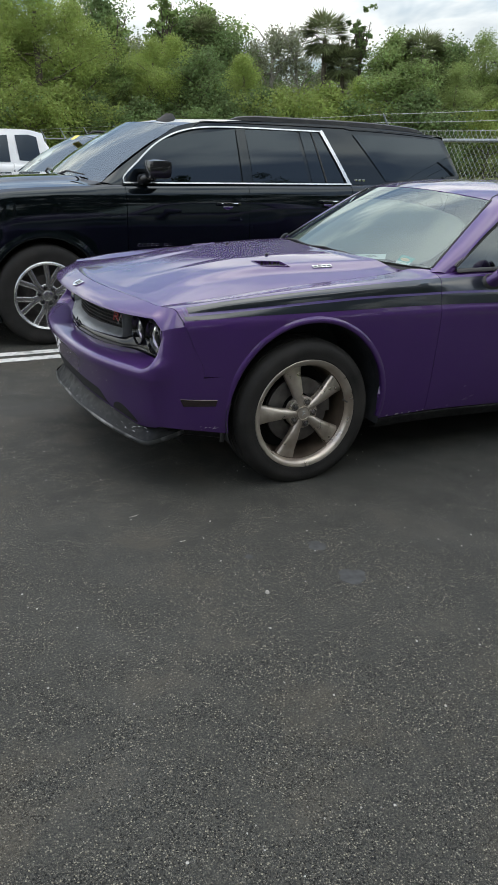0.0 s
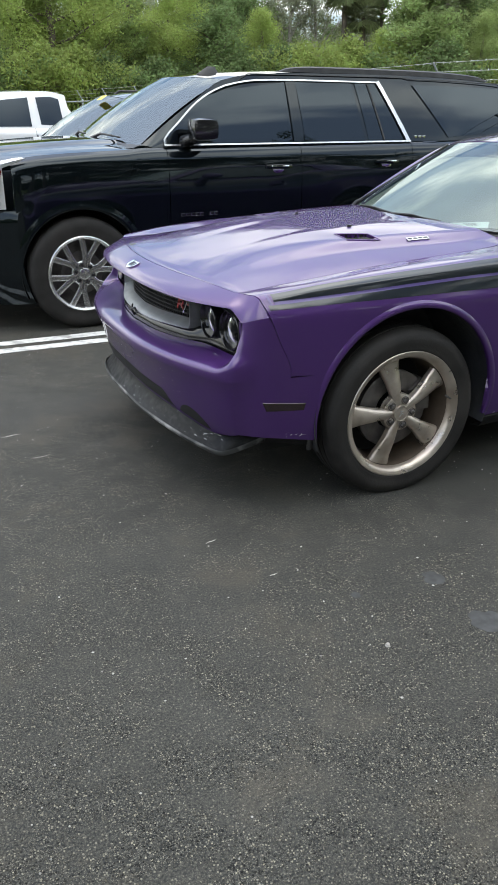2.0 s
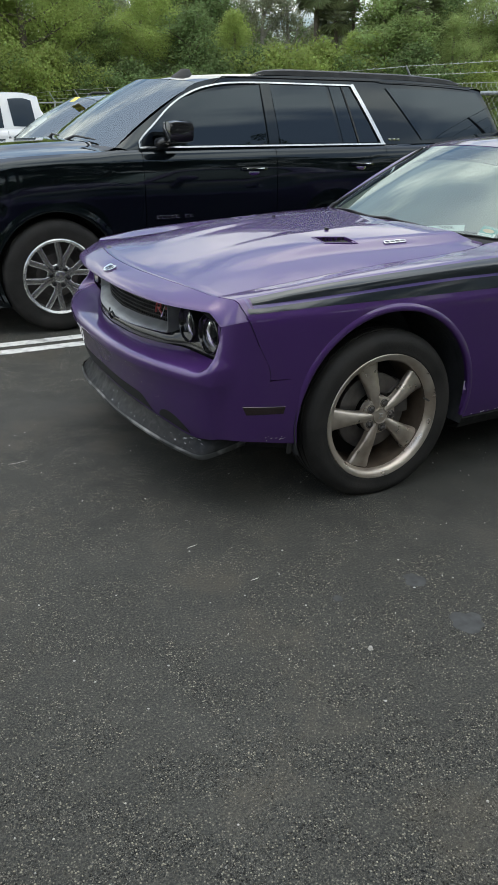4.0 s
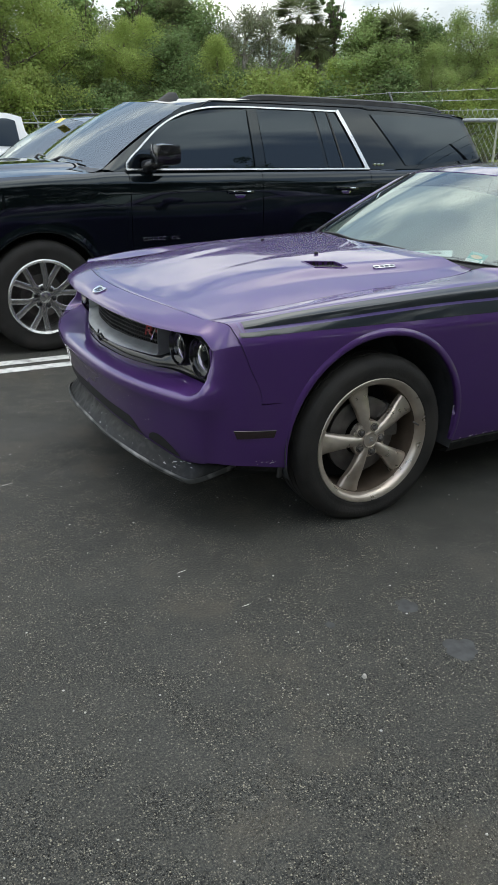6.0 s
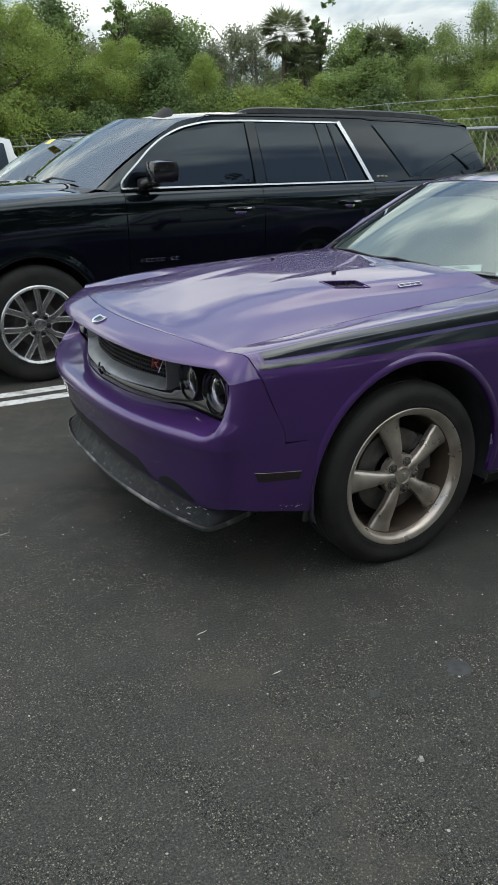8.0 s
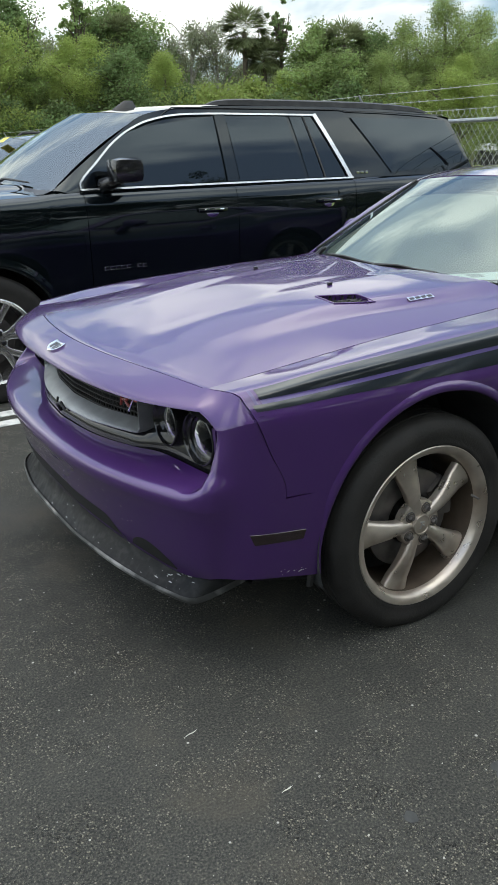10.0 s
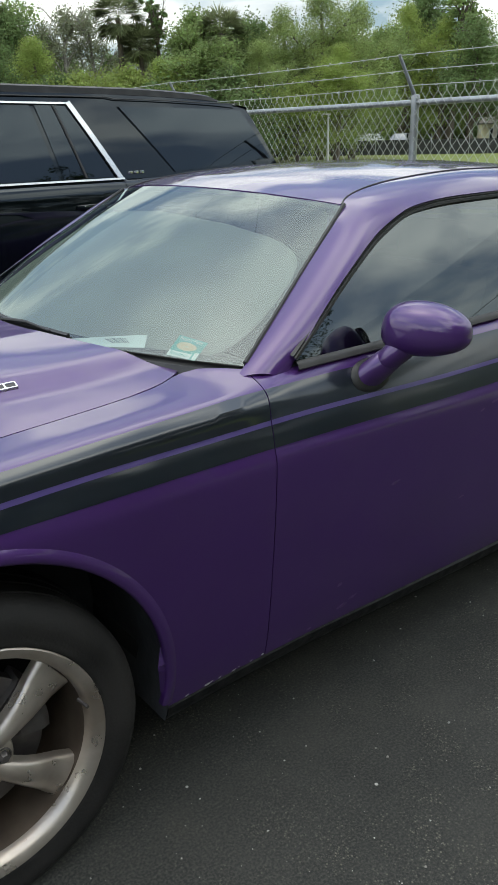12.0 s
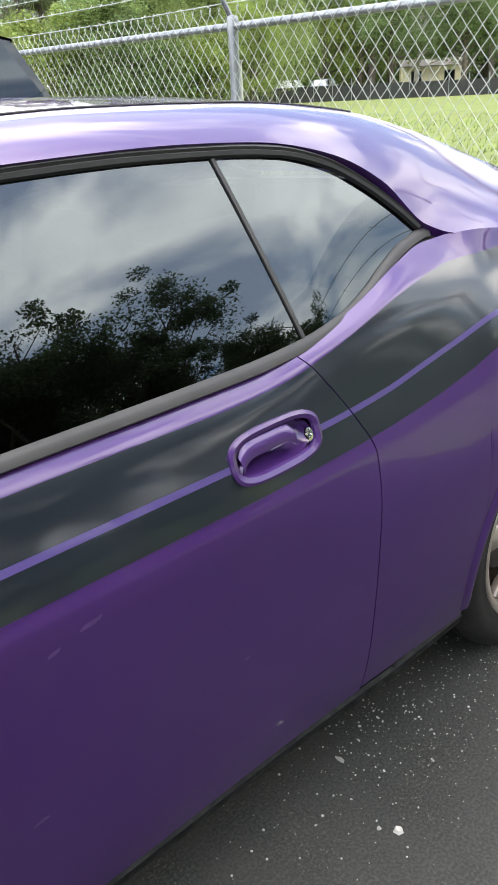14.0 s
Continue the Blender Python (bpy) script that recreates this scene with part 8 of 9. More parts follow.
def chip(x, y, r):
    b = len(pv)
    top = []
    a0 = rnd.uniform(0, 6.28)
    n = 5
    for k in range(n):
        a = a0 + 2 * math.pi * k / n
        d = r * rnd.uniform(0.7, 1.2)
        pv.append((x + d * math.cos(a), y + d * math.sin(a), 0.0))
        top.append((x + d * 0.6 * math.cos(a), y + d * 0.6 * math.sin(a), r * rnd.uniform(0.5, 0.9)))
    pv.extend(top)
    for k in range(n):
        pf.append((b + k, b + (k + 1) % n, b + n + (k + 1) % n, b + n + k))
    pf.append(tuple(range(b + n, b + 2 * n)))


for _ in range(5200):
    x, y = rnd.uniform(-2.6, 4.2), rnd.uniform(-3.4, 1.9)
    if noise.noise(Vector((x * 0.9, y * 0.9, 3))) < rnd.uniform(-0.5, 0.45):
        continue
    chip(x, y, 0.0012 + 0.0032 * rnd.random() ** 4)
for x, y, r in ((2.19, -1.074, 0.012), (2.165, -1.04, 0.006), (-0.656, -1.83, 0.011), (2.05, -1.25, 0.005), (1.35, -1.5, 0.006), (2.55, -1.2, 0.006)):
    chip(x, y, r)
for _ in range(700):
    x, y = 2.55 + rnd.gauss(0, 0.25), -0.85 + rnd.gauss(0, 0.16)
    chip(x, y, 0.0012 + 0.0026 * rnd.random() ** 3)
me = bpy.data.meshes.new("gravel_chips")
me.from_pydata(pv, [], pf)
me.materials.append(PEBBLE)
tagged(new("gravel_chips", me), "scattered pale gravel chips on the asphalt", "gravel", "", "stuff")

# chain-link fence along the heads of the bays
FX, FTOP = 4.62, 1.784
fence = thing("chain_link_fence", "galvanised chain-link fence topped with barbed wire", "fence")
posts = [1.97 + 3.05 * k for k in range(-3, 10)]
for y in posts:
    bm = bmesh.new()
    tube(bm, [(FX, y, 0), (FX, y, FTOP + 0.01)], 0.030, 16)
    p = part("post", bm, GALV, fence, "round steel post")
    bm = bmesh.new()
    lathe(bm, [(0.034, -0.05), (0.034, 0.02), (0.028, 0.034), (0.001, 0.038)], 16, "z", (FX, y, FTOP))
    part("post_cap", bm, GALV, p)
    bm = bmesh.new()
    a, b = Vector((FX, y, FTOP + 0.01)), Vector((FX - 0.155, y + 0.04, FTOP + 0.30))
    tube(bm, [a, a.lerp(b, 0.5), b], [0.017, 0.014, 0.012], 8)
    part("barb_arm", bm, GALV, p, "slanting arm for barbed wire")
bm = bmesh.new()
tube(bm, [(FX - 0.002, y, FTOP - 0.02) for y in lin(posts[0], posts[-1], 60)], 0.0215, 12)
part("top_rail", bm, GALV, fence, "steel top rail")
for k, t in enumerate((0.30, 0.64, 0.98)):
    bm = bmesh.new()
    pts = []
    for i in range(len(posts) - 1):
        for s in lin(0, 1, 13)[:-1]:
            y = posts[i] + 3.05 * s
            pts.append((FX - 0.155 * t, y + 0.04 * t, FTOP + 0.01 + 0.29 * t - 0.012 * 4 * s * (1 - s)))
    tube(bm, pts, 0.0026, 5)
    rb = random.Random(k)
    y = posts[1]
    while y < 12:
        c = Vector((FX - 0.155 * t, y, FTOP + 0.01 + 0.29 * t - 0.008))
        for _ in range(2):
            d = Vector((rb.uniform(-1, 1), rb.uniform(-0.4, 0.4), rb.uniform(-1, 1))).normalized() * 0.017
            tube(bm, [c - d, c + d], 0.0016, 4)
        y += 0.125
    part("barbed_wire", bm, WIRE, fence, "barbed wire strand")
# the mesh: zigzag wires that touch their neighbours
v_all, f_all = [], []
A_, HSTEP, WR = 0.0195, 0.0475, 0.0018
n_wires = int((9.2 + 4.4) / (2 * A_))
for i in range(n_wires):
    yc = -4.4 + 2 * A_ * i
    ph = i % 2
    pts = []
    k, z = 0, FTOP + 0.055
    pts.append((FX - 0.024, yc + (A_ if (k + ph) % 2 else -A_) * 0.6, z + 0.028))
    while z > 0.02:
        pts.append((FX - 0.024 + (0.002 if k % 2 else -0.002), yc + (A_ if (k + ph) % 2 else -A_), z))
        z -= HSTEP
        k += 1
    b = len(v_all)
    for j, (x, y, zz) in enumerate(pts):
        v_all += [(x - WR, y - WR * 0.7, zz), (x + WR, y - WR * 0.7, zz), (x, y + WR * 1.2, zz)]
        if j:
            for q in range(3):
                f_all.append((b + 3 * j - 3 + q, b + 3 * j - 3 + (q + 1) % 3, b + 3 * j + (q + 1) % 3, b + 3 * j + q))
me = bpy.data.meshes.new("wire_mesh")
me.from_pydata(v_all, [], f_all)
me.materials.append(WIRE)
wm = new("wire_mesh", me)
wm.parent = fence
tagged(wm, "diamond wire mesh", kind="stuff")

# grass tufts beyond the fence
gr = random.Random(11)
gv, gf = [], []
for _ in range(14000):
    d = 5.4 + 26 * gr.random() ** 1.6
    x, y = d, gr.uniform(-2 + 0.25 * d, 4 + 1.1 * d)
    h = gr.uniform(0.04, 0.12)
    a = gr.uniform(0, 6.28)
    w = 0.012
    b = len(gv)
    gv += [(x - w * math.cos(a), y - w * math.sin(a), 0), (x + w * math.cos(a), y + w * math.sin(a), 0), (x + gr.uniform(-0.05, 0.05), y + gr.uniform(-0.05, 0.05), h)]
    gf.append((b, b + 1, b + 2))
me = bpy.data.meshes.new("grass_tufts")
me.from_pydata(gv, [], gf)
me.materials.append(BLADE)
tagged(new("grass_tufts", me), "short green grass beyond the fence", "grass", "", "stuff")


# ---------- trees ----------
BARK = material("grey_brown_bark", (0.12, 0.10, 0.08), 0.9, vary=0.3, scale=3, bump=0.4, bump_scale=14)
PALEBARK = material("pale_bark", (0.30, 0.28, 0.25), 0.85, vary=0.25, scale=3)


def leaf_material(name, base, isl=0.35):
    m = material(name, base, 0.6, vary=0.35, scale=0.45, island=isl, spec=0.15)
    nt = m.node_tree
    bs = nt.nodes["Principled BSDF"]
    out = nt.nodes["Material Output"]
    tl = nt.nodes.new("ShaderNodeBsdfTranslucent")
    src = bs.inputs["Base Color"].links[0].from_socket
    nt.links.new(src, tl.inputs["Color"])
    mx = nt.nodes.new("ShaderNodeMixShader")
    mx.inputs[0].default_value = 0.5
    nt.links.new(bs.outputs[0], mx.inputs[1])
    nt.links.new(tl.outputs[0], mx.inputs[2])
    nt.links.new(mx.outputs[0], out.inputs["Surface"])
    return m


LEAF_DARK = leaf_material("dark_green_leaves", (0.158, 0.22, 0.088))
# oak leaves: backlighting is put into this darker colour, for the mirrored silhouettes
LEAF_BACKLIT = leaf_material("backlit_oak_leaves", (0.075, 0.105, 0.05))
LEAF_MID = leaf_material("green_leaves", (0.22, 0.29, 0.108))
LEAF_BRIGHT = leaf_material("bright_feathery_leaves", (0.30, 0.375, 0.11), 0.25)
LEAF_GREY = leaf_material("grey_green_leaves", (0.27, 0.29, 0.19))
FROND = leaf_material("palm_fronds", (0.185, 0.215, 0.105), 0.3)


def leaf_sheet(clumps, leaf, per, rng, flat=0.5, droop=0.0, long=1.6):
    """Many small leaves round clump centres (x, y, z, radius), as one mesh."""
    c = np.array(clumps)
    idx = np.repeat(np.arange(len(c)), per)
    n = len(idx)
    d = rng.normal(size=(n, 3))
    d /= np.linalg.norm(d, axis=1)[:, None]
    r = c[idx, 3] * rng.random(n) ** 0.45
    pos = c[idx, :3] + d * r[:, None] * np.array([1, 1, 0.75])
    pos[:, 2] -= droop * rng.random(n) * c[idx, 3]
    ax = rng.normal(size=(n, 3))
    ax[:, 2] = ax[:, 2] * flat - droop
    ax /= np.linalg.norm(ax, axis=1)[:, None]
    up = rng.normal(size=(n, 3))
    bx = np.cross(ax, up)
    bx /= np.linalg.norm(bx, axis=1)[:, None] + 1e-9
    size = leaf * rng.uniform(0.6, 1.4, n)
    l, w = (ax * (size * long / 2)[:, None]), (bx * (size / 2)[:, None])
    bend = np.cross(ax, bx) * (size * 0.15)[:, None]
    v = np.stack([pos - l, pos + w + bend, pos + l, pos - w + bend], 1).reshape(-1, 3)
    f = np.arange(n * 4).reshape(-1, 4)
    return v, f


def mesh_from(name, v, f, mat):
    me = bpy.data.meshes.new(name)
    me.vertices.add(len(v))
    me.vertices.foreach_set("co", np.asarray(v, dtype=np.float32).ravel())
    k = f.shape[1]
    me.loops.add(f.size)
    me.loops.foreach_set("vertex_index", f.astype(np.int32).ravel())
    me.polygons.add(len(f))
    me.polygons.foreach_set("loop_start", np.arange(0, f.size, k, dtype=np.int32))
    me.update(calc_edges=True)
    me.materials.append(mat)
    return me


def broadleaf(name, label, height, spread, leafmat, seed, leaf=0.22, per=42, clumps=120, gappy=0.0, bark=BARK, base=0.16, shape=1.0, droop=0.2, bare=0):
    """A trunk that forks into limbs, with clumps of small leaves at the limbs' ends."""
    rng = np.random.default_rng(seed)
    rr = random.Random(seed)
    t = thing(name, label, "tree")
    bm = bmesh.new()
    lean = rr.uniform(-0.04, 0.04)
    trunk = [Vector((lean * z + 0.08 * math.sin(z * 0.7 + seed), 0.06 * math.cos(z * 0.9), z)) for z in lin(0, height * 0.82, 9)]
    tube(bm, trunk, [0.030 * height * (1 - 0.085 * i) * 0.9 for i in range(9)], 8)
    tips = []
    for k in range(22):
        z0 = height * rr.uniform(base, 0.75)
        s = trunk[min(int(z0 / (height * 0.82) * 8), 7)]
        a = rr.uniform(0, 6.28)
        reach = spread * rr.uniform(0.45, 1.0) * (1.0 - 0.55 * max(0, (z0 / height - 0.35)))
        e = Vector((s.x + reach * math.cos(a), s.y + reach * math.sin(a), z0 + height * rr.uniform(0.06, 0.24)))
        mid_p = s.lerp(e, 0.5) + Vector((0, 0, 0.05 * height * rr.uniform(-0.3, 1)))
        tube(bm, [Vector((s.x, s.y, z0)), mid_p, e], [0.011 * height * 0.8, 0.007 * height * 0.8, 0.003 * height * 0.6], 5)
        tips += [e, mid_p.lerp(e, 0.5)]
        for _ in range(2):
            b = e + Vector((rr.uniform(-1, 1), rr.uniform(-1, 1), rr.uniform(-0.2, 0.8))) * spread * 0.28
            tube(bm, [mid_p.lerp(e, rr.uniform(0.3, 0.9)), b], [0.004 * height * 0.6, 0.0015 * height * 0.6], 4)
            tips.append(b)
    for k in range(bare):
        a, z0 = rr.uniform(0, 6.28), height * rr.uniform(0.6, 0.9)
        p = trunk[-1].lerp(trunk[-3], rr.random())
        for _ in range(3):
            q = p + Vector((math.cos(a) * rr.uniform(0.3, 0.8), math.sin(a) * rr.uniform(0.3, 0.8), rr.uniform(0.3, 0.9)))
            tube(bm, [p, p.lerp(q, 0.5) + Vector((0, 0, 0.08)), q], [0.03, 0.02, 0.01], 4)
            p, a = q, a + rr.uniform(-0.8, 0.8)
    part("trunk", bm, bark, t)
    cl = []
    for k in range(clumps):
        p = rr.choice(tips)
        f = (p.z / height)
        cl.append((p.x + rr.gauss(0, spread * 0.16), p.y + rr.gauss(0, spread * 0.16), p.z + rr.gauss(0, height * 0.035) + 0.02 * height, spread * rr.uniform(0.10, 0.24) * shape))
    top = trunk[-1]
    for k in range(int(clumps * 0.25)):
        h = rr.random()
        a = rr.uniform(0, 6.28)
        rad = spread * 0.55 * (1 - h) ** 0.8 * rr.random() ** 0.5
        cl.append((top.x + rad * math.cos(a), top.y + rad * math.sin(a), height * (0.68 + 0.30 * h), spread * rr.uniform(0.10, 0.20) * shape))
    if gappy:
        cl = [c for c in cl if noise.noise(Vector((c[0] * 0.5, c[1] * 0.5, c[2] * 0.5 + seed))) > gappy - 0.5]
    v, f = leaf_sheet(cl, leaf, per, rng, 0.5, droop)
    ob = new("crown", mesh_from("crown", v, f, leafmat))
    ob.parent = t
    return t


def palm(name, label, height, seed, crown=1.6):
    rng = np.random.default_rng(seed)
    rr = random.Random(seed)
    t = thing(name, label, "tree")
    bm = bmesh.new()
    tube(bm, [(0.10 * math.sin(z * 0.3 + seed), 0, z) for z in lin(0, height - 0.5, 9)], [0.20 - 0.006 * i for i in range(9)], 10)
    part("trunk", bm, BARK, t)
    v, f = [], []
    for k in range(84):
        a, el = rr.uniform(0, 6.28), math.asin(rr.uniform(-0.75, 0.98))
        d = Vector((math.cos(a) * math.cos(el), math.sin(a) * math.cos(el), math.sin(el)))
        hub = Vector((0, 0, height - 0.4))
        stem = hub + d * crown * 0.5
        side = d.cross(Vector((0, 0, 1))).normalized()
        upv = side.cross(d)
        for q in range(17):
            w = (q - 8) / 8 * 1.35
            dd = (d * math.cos(w) + side * math.sin(w)).normalized()
            tip = stem + dd * crown * 0.52 * rr.uniform(0.8, 1.1) + Vector((0, 0, -0.14 * crown * rr.random()))
            m_ = stem.lerp(tip, 0.55)
            n = dd.cross(upv).normalized() * 0.022 * crown
            b = len(v)
            v += [stem, m_ + n, tip, m_ - n]
            f.append((b, b + 1, b + 2, b + 3))
        b = len(v)
        n = side * 0.012
        v += [hub - n, hub + n, stem + n, stem - n]
        f.append((b, b + 1, b + 2, b + 3))
    ob = new("crown", mesh_from("crown", np.array([tuple(p) for p in v]), np.array(f), FROND))
    ob.parent = t
    return t


def away(az, d):
    return d * math.sin(radians(az)) - 1.0, d * math.cos(radians(az)) - 2.5


kinds = {
    "dark": broadleaf("oak_tree", "dark green broadleaf tree at the edge of the woods", 9.0, 2.6, LEAF_DARK, 3, leaf=0.105, clumps=190, per=75, shape=1.9, base=0.10),
    "mid": broadleaf("maple_tree", "green broadleaf tree with a lumpy crown", 9.0, 2.4, LEAF_MID, 5, leaf=0.105, clumps=180, per=75, shape=1.9, base=0.10),
    "feather": broadleaf("cypress_tree", "bright green feathery tree with drooping sprays", 9.0, 2.3, LEAF_BRIGHT, 8, leaf=0.055, per=190, clumps=170, base=0.05, droop=0.7, shape=1.9),
    "olive": broadleaf("willow_tree", "dull green feathery tree with a tall soft crown", 11.0, 3.3, leaf_material("olive_feathery_leaves", (0.255, 0.32, 0.115)), 9, leaf=0.065, per=180, clumps=180, base=0.05, droop=0.7, shape=1.7),
    "grey": broadleaf("moss_hung_tree", "thin grey-green tree with pale bare limbs", 9.0, 2.3, LEAF_GREY, 12, leaf=0.085, per=75, clumps=130, gappy=0.42, bark=PALEBARK, droop=0.8, shape=1.6, bare=3),
    "thin": broadleaf("slender_tree", "slender tree with sparse foliage", 9.0, 1.1, LEAF_MID, 14, leaf=0.12, per=40, clumps=70, gappy=0.35, base=0.35, shape=1.5),
    "crook": broadleaf("crooked_pine", "crooked thin tree with a tuft at the top", 9.0, 0.9, LEAF_DARK, 17, leaf=0.12, per=40, clumps=26, base=0.72, bark=BARK, shape=1.3),
    "shrub": broadleaf("wild_shrub", "dense wild shrub at the wood's foot", 3.4, 2.2, LEAF_DARK, 21, leaf=0.085, per=75, clumps=120, base=0.02, shape=1.9),
    "bshrub": broadleaf("bright_shrub", "bright green shrub at the wood's foot", 3.6, 1.9, LEAF_BRIGHT, 22, leaf=0.07, per=90, clumps=110, base=0.02, shape=1.9, droop=0.6),
    "oak": broadleaf("live_oak", "spreading live oak with fine leaves coloured dark as if backlit", 9.0, 3.0, LEAF_BACKLIT, 29, leaf=0.05, per=170, clumps=440, gappy=0.30, base=0.18, shape=0.75, bare=8),
    "palm": palm("cabbage_palm", "cabbage palm with a round head of fan fronds", 9.0, 4, 2.0),
}
tall = {"dark": 9.0, "mid": 9.0, "feather": 9.0, "olive": 11.0, "grey": 9.0, "thin": 9.0, "crook": 9.0, "shrub": 3.4, "bshrub": 3.6, "palm": 9.6, "oak": 9.0}
first_use = set()
tr = random.Random(31)


def plant(kind, az, top_el, d, turn=None, squash=1.0):
    """Set a tree where its top stands at an angle over the eye's level."""
    x, y = away(az, d)
    h = 1.55 + d * math.tan(radians(top_el))
    k = h / tall[kind]
    m = pose(x, y, 0, 0, 0, tr.uniform(0, 360) if turn is None else turn)
    sc = Matrix.Diagonal((k * squash, k * squash, k, 1))
    if kind not in first_use:
        first_use.add(kind)
        ob = kinds[kind]
        ob.matrix_basis = m @ sc
        tagged(ob, group="woods")
        return ob
    ob = copy_thing(kinds[kind], m)
    ob.scale = (k * squash, k * squash, k)
    return ob


# (kind, bearing, angle of the top, distance)
WOODS = [
    ("dark", -9, 8.5, 62), ("mid", -5, 8.0, 60), ("dark", -1.5, 8.8, 62), ("dark", 1.5, 8.5, 60), ("mid", 4.5, 8.9, 66), ("palm", 4.2, 4.9, 46, None, 1.3), ("dark", 8.0, 8.6, 64),
    ("feather", 9.4, 9.0, 54, None, 1.15), ("feather", 11.4, 10.2, 53, None, 1.25), ("feather", 13.4, 9.0, 54, None, 1.1), ("dark", 15.5, 9.3, 66), ("thin", 16.6, 8.4, 58), ("grey", 17.6, 7.0, 60), ("feather", 18.8, 7.0, 54, None, 1.15), ("thin", 19.4, 9.6, 60), ("feather", 20.4, 7.2, 55, None, 1.1),
    ("dark", 20.8, 7.9, 62), ("mid", 22.4, 8.9, 64), ("palm", 22.3, 8.0, 62), ("dark", 23.6, 7.3, 60), ("feather", 25.2, 6.2, 55, None, 1.3), ("grey", 25.6, 7.2, 62), ("grey", 27.0, 8.0, 62), ("grey", 28.8, 8.0, 63), ("bshrub", 28.0, 4.2, 52), ("shrub", 26.4, 3.8, 52),
    ("palm", 30.6, 8.3, 60), ("grey", 31.0, 7.1, 63), ("crook", 33.0, 8.4, 60), ("grey", 32.6, 6.6, 64), ("palm", 31.9, 6.6, 60), ("bshrub", 31.0, 4.6, 52), ("mid", 35.2, 7.6, 62), ("feather", 34.6, 5.0, 54), ("palm", 37.2, 7.3, 60), ("mid", 36.9, 6.9, 62), ("mid", 38.6, 6.9, 64), ("dark", 39.6, 6.8, 62), ("shrub", 37.2, 4.0, 52),
    ("olive", 41.2, 7.9, 60), ("olive", 43.6, 9.2, 60), ("olive", 45.8, 8.2, 62), ("mid", 47.2, 6.3, 90), ("feather", 49.0, 7.7, 95), ("dark", 50.2, 8.3, 101), ("thin", 52.1, 9.4, 95), ("feather", 51.3, 6.9, 95), ("mid", 53.2, 6.6, 98), ("dark", 53.4, 6.3, 82), ("grey", 54.9, 5.4, 88), ("dark", 55.0, 5.2, 114), ("dark", 57.9, 6.0, 84), ("mid", 57.2, 6.2, 101), ("dark", 59.5, 7.0, 98), ("mid", 62, 7.2, 101), ("olive", 65, 7.5, 101), ("dark", 69, 7.5, 103),
    ("shrub", 3.0, 3.2, 50), ("shrub", 7.4, 3.4, 50), ("bshrub", 10.5, 4.0, 49), ("bshrub", 12.8, 4.0, 49), ("shrub", 14.9, 3.2, 50), ("mid", 16.2, 5.2, 54), ("shrub", 18.2, 3.0, 50), ("dark", 22.2, 6.0, 53, None, 1.2), ("shrub", 23.8, 3.0, 50), ("feather", 33.2, 5.0, 54, None, 1.2), ("mid", 36.0, 5.8, 54, None, 1.2), ("olive", 39.6, 6.0, 55), ("bshrub", 42.2, 3.4, 54), ("feather", 44.8, 5.6, 55, None, 1.2),
]
for row in WOODS:
    plant(*row)
# a second, darker rank closes the gaps between trunks
for k in range(34):
    plant("dark" if k % 3 else "mid", -12 + 2.45 * k, 5.0 + tr.uniform(-0.6, 0.9), (74 if k < 24 else 106) + tr.uniform(-3, 5), squash=1.25)
# low growth under the far trees
for k in range(13):
    az = 46.5 + 2.0 * k
    if not 54.2 < az < 56.8:
        plant("shrub", az, 1.7, 116 + tr.uniform(-3, 3), squash=1.5)
# trees behind the walker, which the glass mirrors
for az, el, d, kd in ((200, 22, 19, "oak"), (190, 25, 18, "oak"), (181, 33, 17, "oak"), (173, 35, 17, "oak"), (166, 36, 17, "oak"), (158, 34, 17, "oak"), (150, 29, 17, "oak"), (143, 28, 17, "oak"), (136, 25, 18, "oak"), (128, 18, 19, "oak"), (119, 9, 24, "oak"), (186, 12, 27, "mid"), (195, 11, 28, "dark"), (205, 10, 30, "mid"), (216, 10, 30, "dark"), (228, 9, 32, "mid"), (240, 9, 34, "dark"), (252, 8, 36, "mid"), (264, 8, 40, "dark"), (112, 7, 38, "mid"), (102, 7, 42, "dark")):
    plant(kd, az, el, d)
for k in range(16):
    plant("shrub", 98 + 10.5 * k, 6.0, 22 + tr.uniform(-1, 2), squash=1.3)

# ---------- far things ----------
LAMPGREY = material("lamp_post_paint", (0.42, 0.42, 0.38), 0.55, 0.3, vary=0.1, scale=4)
lamp = thing("street_lamp", "tall pale lamp post with a box head", "lamp", "lamp posts")
bm = bmesh.new()
tube(bm, [(0, 0, 0), (0, 0, 6.2)], [0.085, 0.055], 12)
part("pole", bm, LAMPGREY, lamp)
bm = bmesh.new()
add_box(bm, (-0.62, -0.14, 6.12), (0.10, 0.14, 6.28), 0.05)
part("lamp_head", bm, LAMPGREY, lamp)
bm = bmesh.new()
add_box(bm, (-0.56, -0.10, 6.095), (-0.10, 0.10, 6.125), 0.01)
part("lamp_glass", bm, LENS, lamp)
lamp.matrix_basis = pose(2.02, 40.6, 0) @ Matrix.Diagonal((1, 1, 1, 1))
for az, top, d in ((30.5, 1.95, 46), (44.2, 1.35, 52)):
    x, y = away(az, d)
    c = copy_thing(lamp, pose(x, y, 0, 0, 0, 20))
    c.scale = (1, 1, (1.55 + d * math.tan(radians(top))) / 6.2)
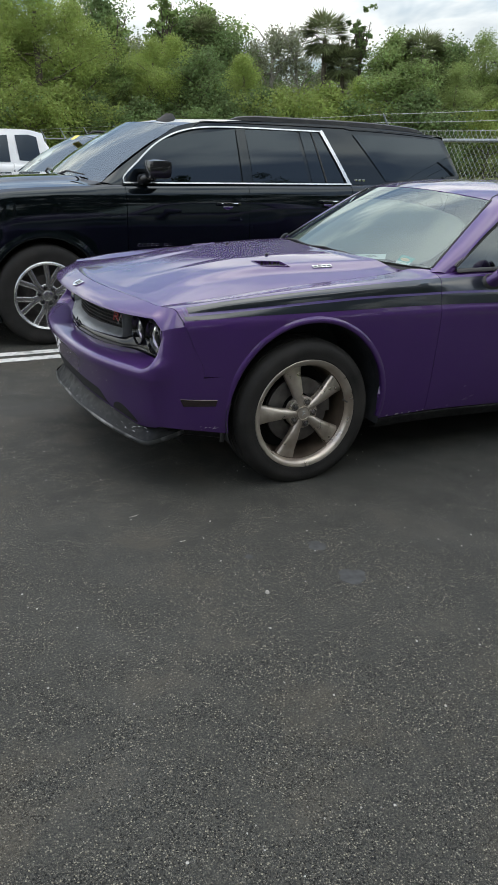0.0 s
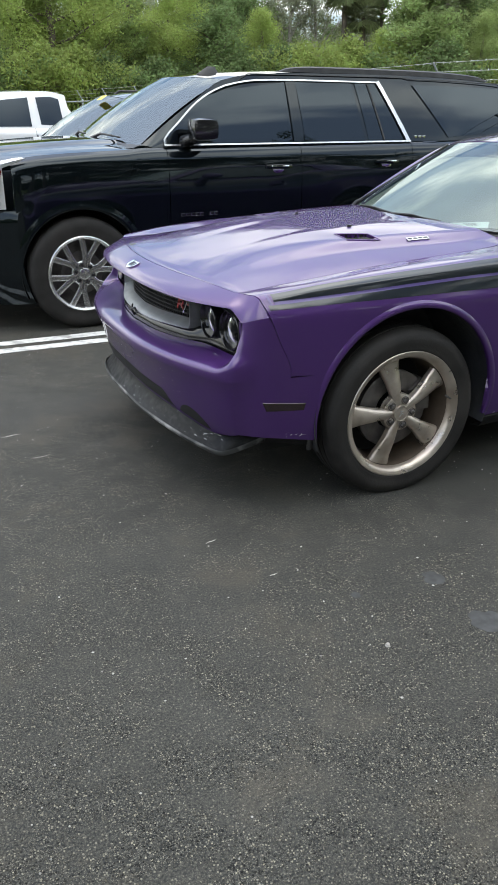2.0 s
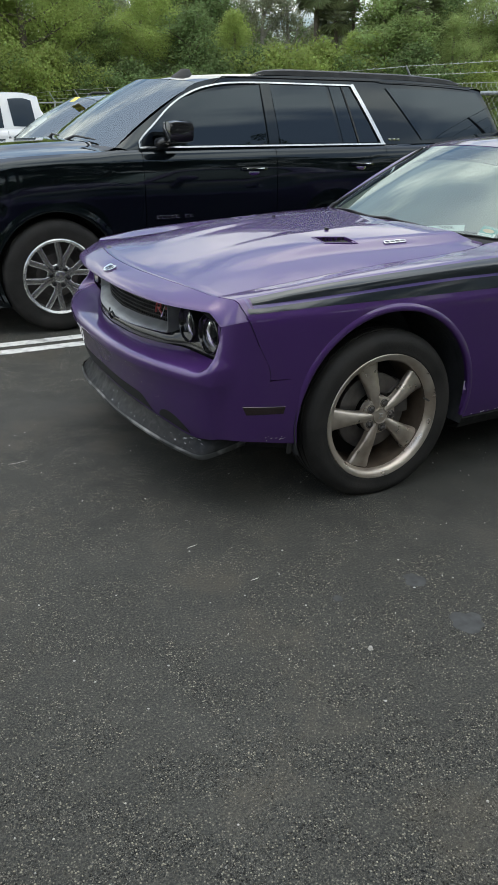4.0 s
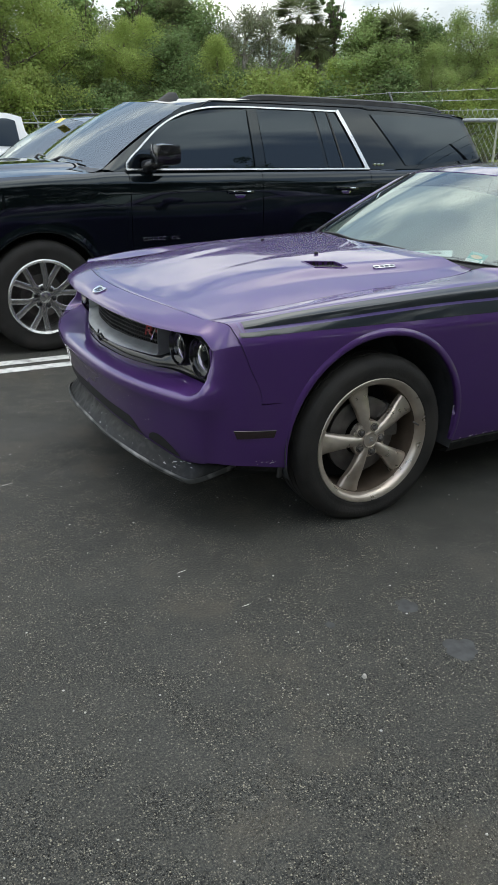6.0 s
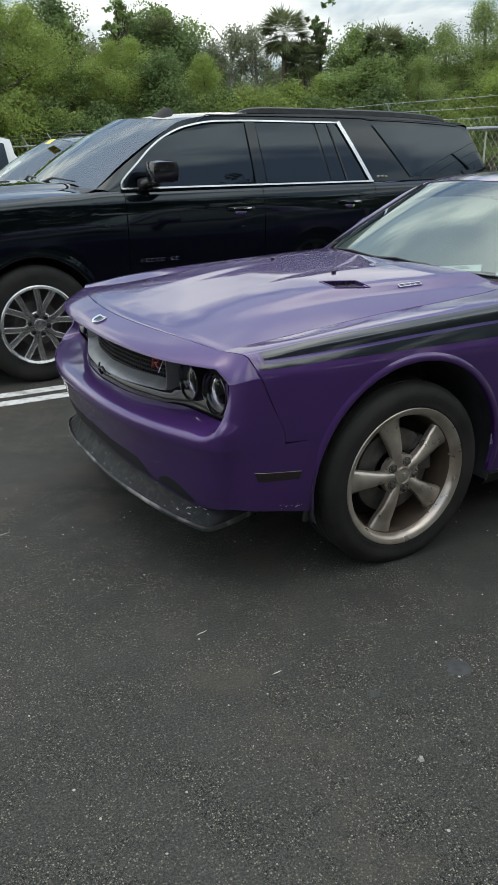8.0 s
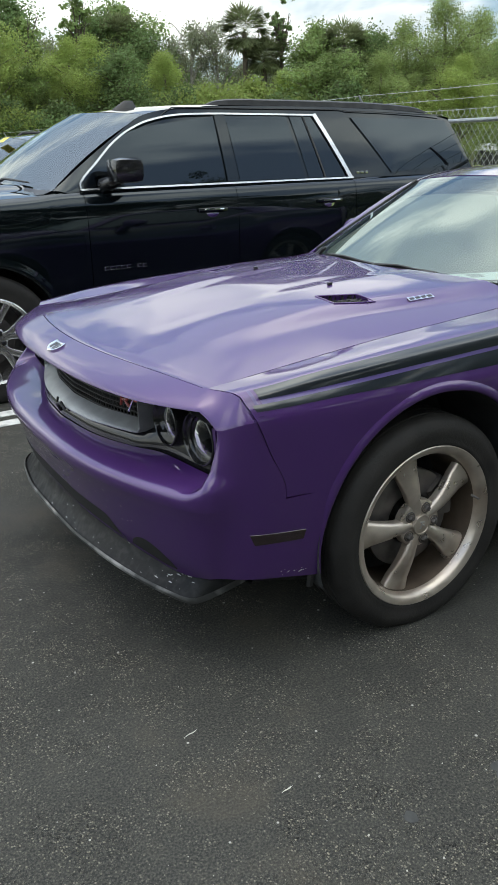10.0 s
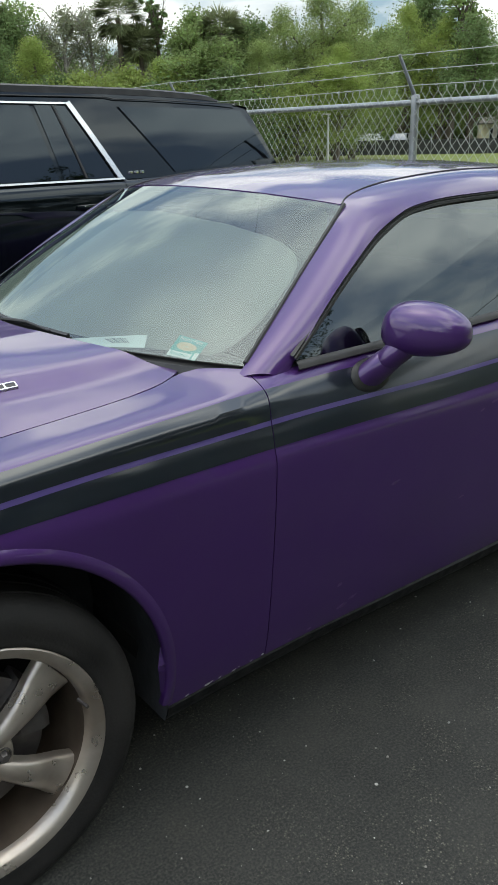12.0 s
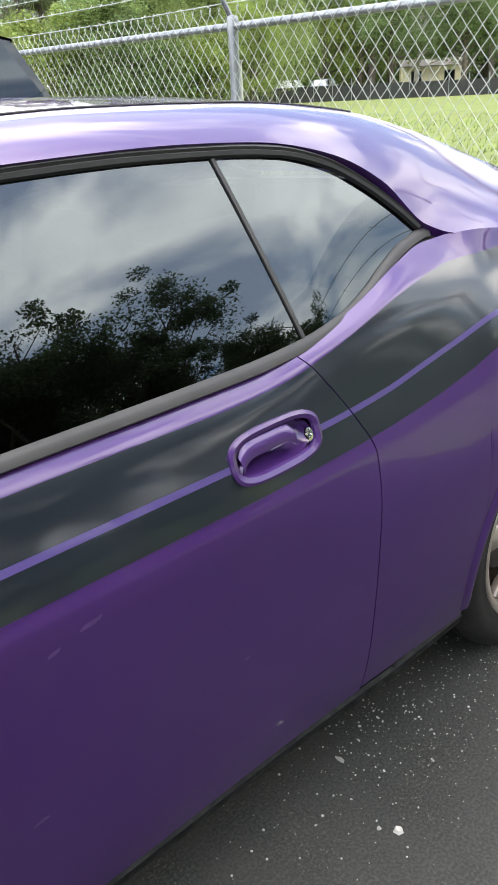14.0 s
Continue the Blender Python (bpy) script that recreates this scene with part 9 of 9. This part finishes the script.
# low black fence at the far side of the grass
FARFENCE = material("dark_mesh_fence", (0.03, 0.032, 0.03), 0.8, vary=0.3, scale=2)
ff = thing("far_fence", "low dark screened fence across the grass", "fence")
pts = [away(a, 71) for a in lin(40, 68, 24)]
for (x0, y0), (x1, y1) in zip(pts, pts[1:]):
    bm = bmesh.new()
    d = Vector((x1 - x0, y1 - y0, 0)).normalized()
    n = Vector((-d.y, d.x, 0)) * 0.03
    rows = [[Vector((x0, y0, 0)) + n * s, Vector((x1, y1, 0)) + n * s] for s in (-1, 1)]
    grid(bm, [[rows[0][0], rows[0][1]], [rows[0][0] + Vector((0, 0, 1.15)), rows[0][1] + Vector((0, 0, 1.15))], [rows[1][0] + Vector((0, 0, 1.15)), rows[1][1] + Vector((0, 0, 1.15))], [rows[1][0], rows[1][1]]])
    part("screen_panel", bm, FARFENCE, ff)
    bm = bmesh.new()
    tube(bm, [(x0, y0, 0), (x0, y0, 1.6)], 0.04, 6)
    part("post", bm, GALV, ff)
# a small pale house and pale tree trunks between the far trees
WALLCREAM = material("cream_render", (0.60, 0.54, 0.38), 0.8, vary=0.15, scale=1.5)
ROOFBROWN = material("grey_brown_shingles", (0.17, 0.155, 0.135), 0.85, vary=0.25, scale=3)
house = thing("house", "small cream rendered house with a low grey-brown roof", "house")
part("wall", box((-3, -3, 0), (3, 3, 2.4), 0.02), WALLCREAM, house)
bm = bmesh.new()
rp = [[Vector((x, y, z)) for x in (-3.3, 3.3)] for y, z in ((-3.4, 2.35), (-3.4, 2.45), (0, 3.1), (3.4, 2.45), (3.4, 2.35))]
grid(bm, rp)
part("roof", bm, ROOFBROWN, house)
for k in (-1.7, 1.5):
    wdw = part("window", box((k - 0.5, -3.05, 0.9), (k + 0.5, -2.97, 2.0), 0.01), TRIM, house)
    part("pane", box((k - 0.42, -3.07, 0.98), (k + 0.42, -3.04, 1.92), 0.0), PRIVACY, wdw)
hx, hy = away(55.8, 92)
house.matrix_basis = pose(hx, hy, 0, 0, 0, -50)
# cars parked beyond the grass
for az, d, paint, lab in ((47.4, 84, WHITEPAINT, "white car parked beyond the grass"), (49.6, 86, GREENPAINT, "silver car parked beyond the grass"), (61.5, 88, WHITEPAINT, "white car parked beyond the grass"), (44.0, 86, GREYPAINT, "grey car parked beyond the grass")):
    x, y = away(az, d)
    fc, _ = vehicle("far_car", lab, "car", "cars beyond the grass", pose(x, y, 0, 0, 0, 200), paint, CROSSP)
    for sd in (-1, 1):
        for ax in (0, 2.8):
            bm = tyre_mesh(0.345, 0.22, 0.1, (ax, sd * 0.83, 0.345))
            part("wheel", bm, RUBBER, fc)
# power lines behind the walker
CABLE = material("black_cable", (0.02, 0.02, 0.02), 0.6, vary=0.1)
for k, (yy, zz) in enumerate(((-15.0, 7.6), (-15.3, 6.9), (-15.1, 6.2))):
    bm = bmesh.new()
    tube(bm, [(x, yy + 0.05 * x, zz - 0.5 * (1 - ((x % 30) / 15 - 1) ** 2)) for x in lin(-45, 60, 64)], 0.016, 5)
    tagged(part("power_line", bm, CABLE), "black overhead power cable strung between poles", "cable", "overhead cables")
for x in (-45, 45):
    bm = bmesh.new()
    tube(bm, [(x, -15.1 + 0.05 * x, 0), (x, -15.1 + 0.05 * x, 8.4)], [0.14, 0.10], 10)
    tagged(part("utility_pole", bm, BARK), "brown wooden utility pole carrying cables", "pole", "utility poles")
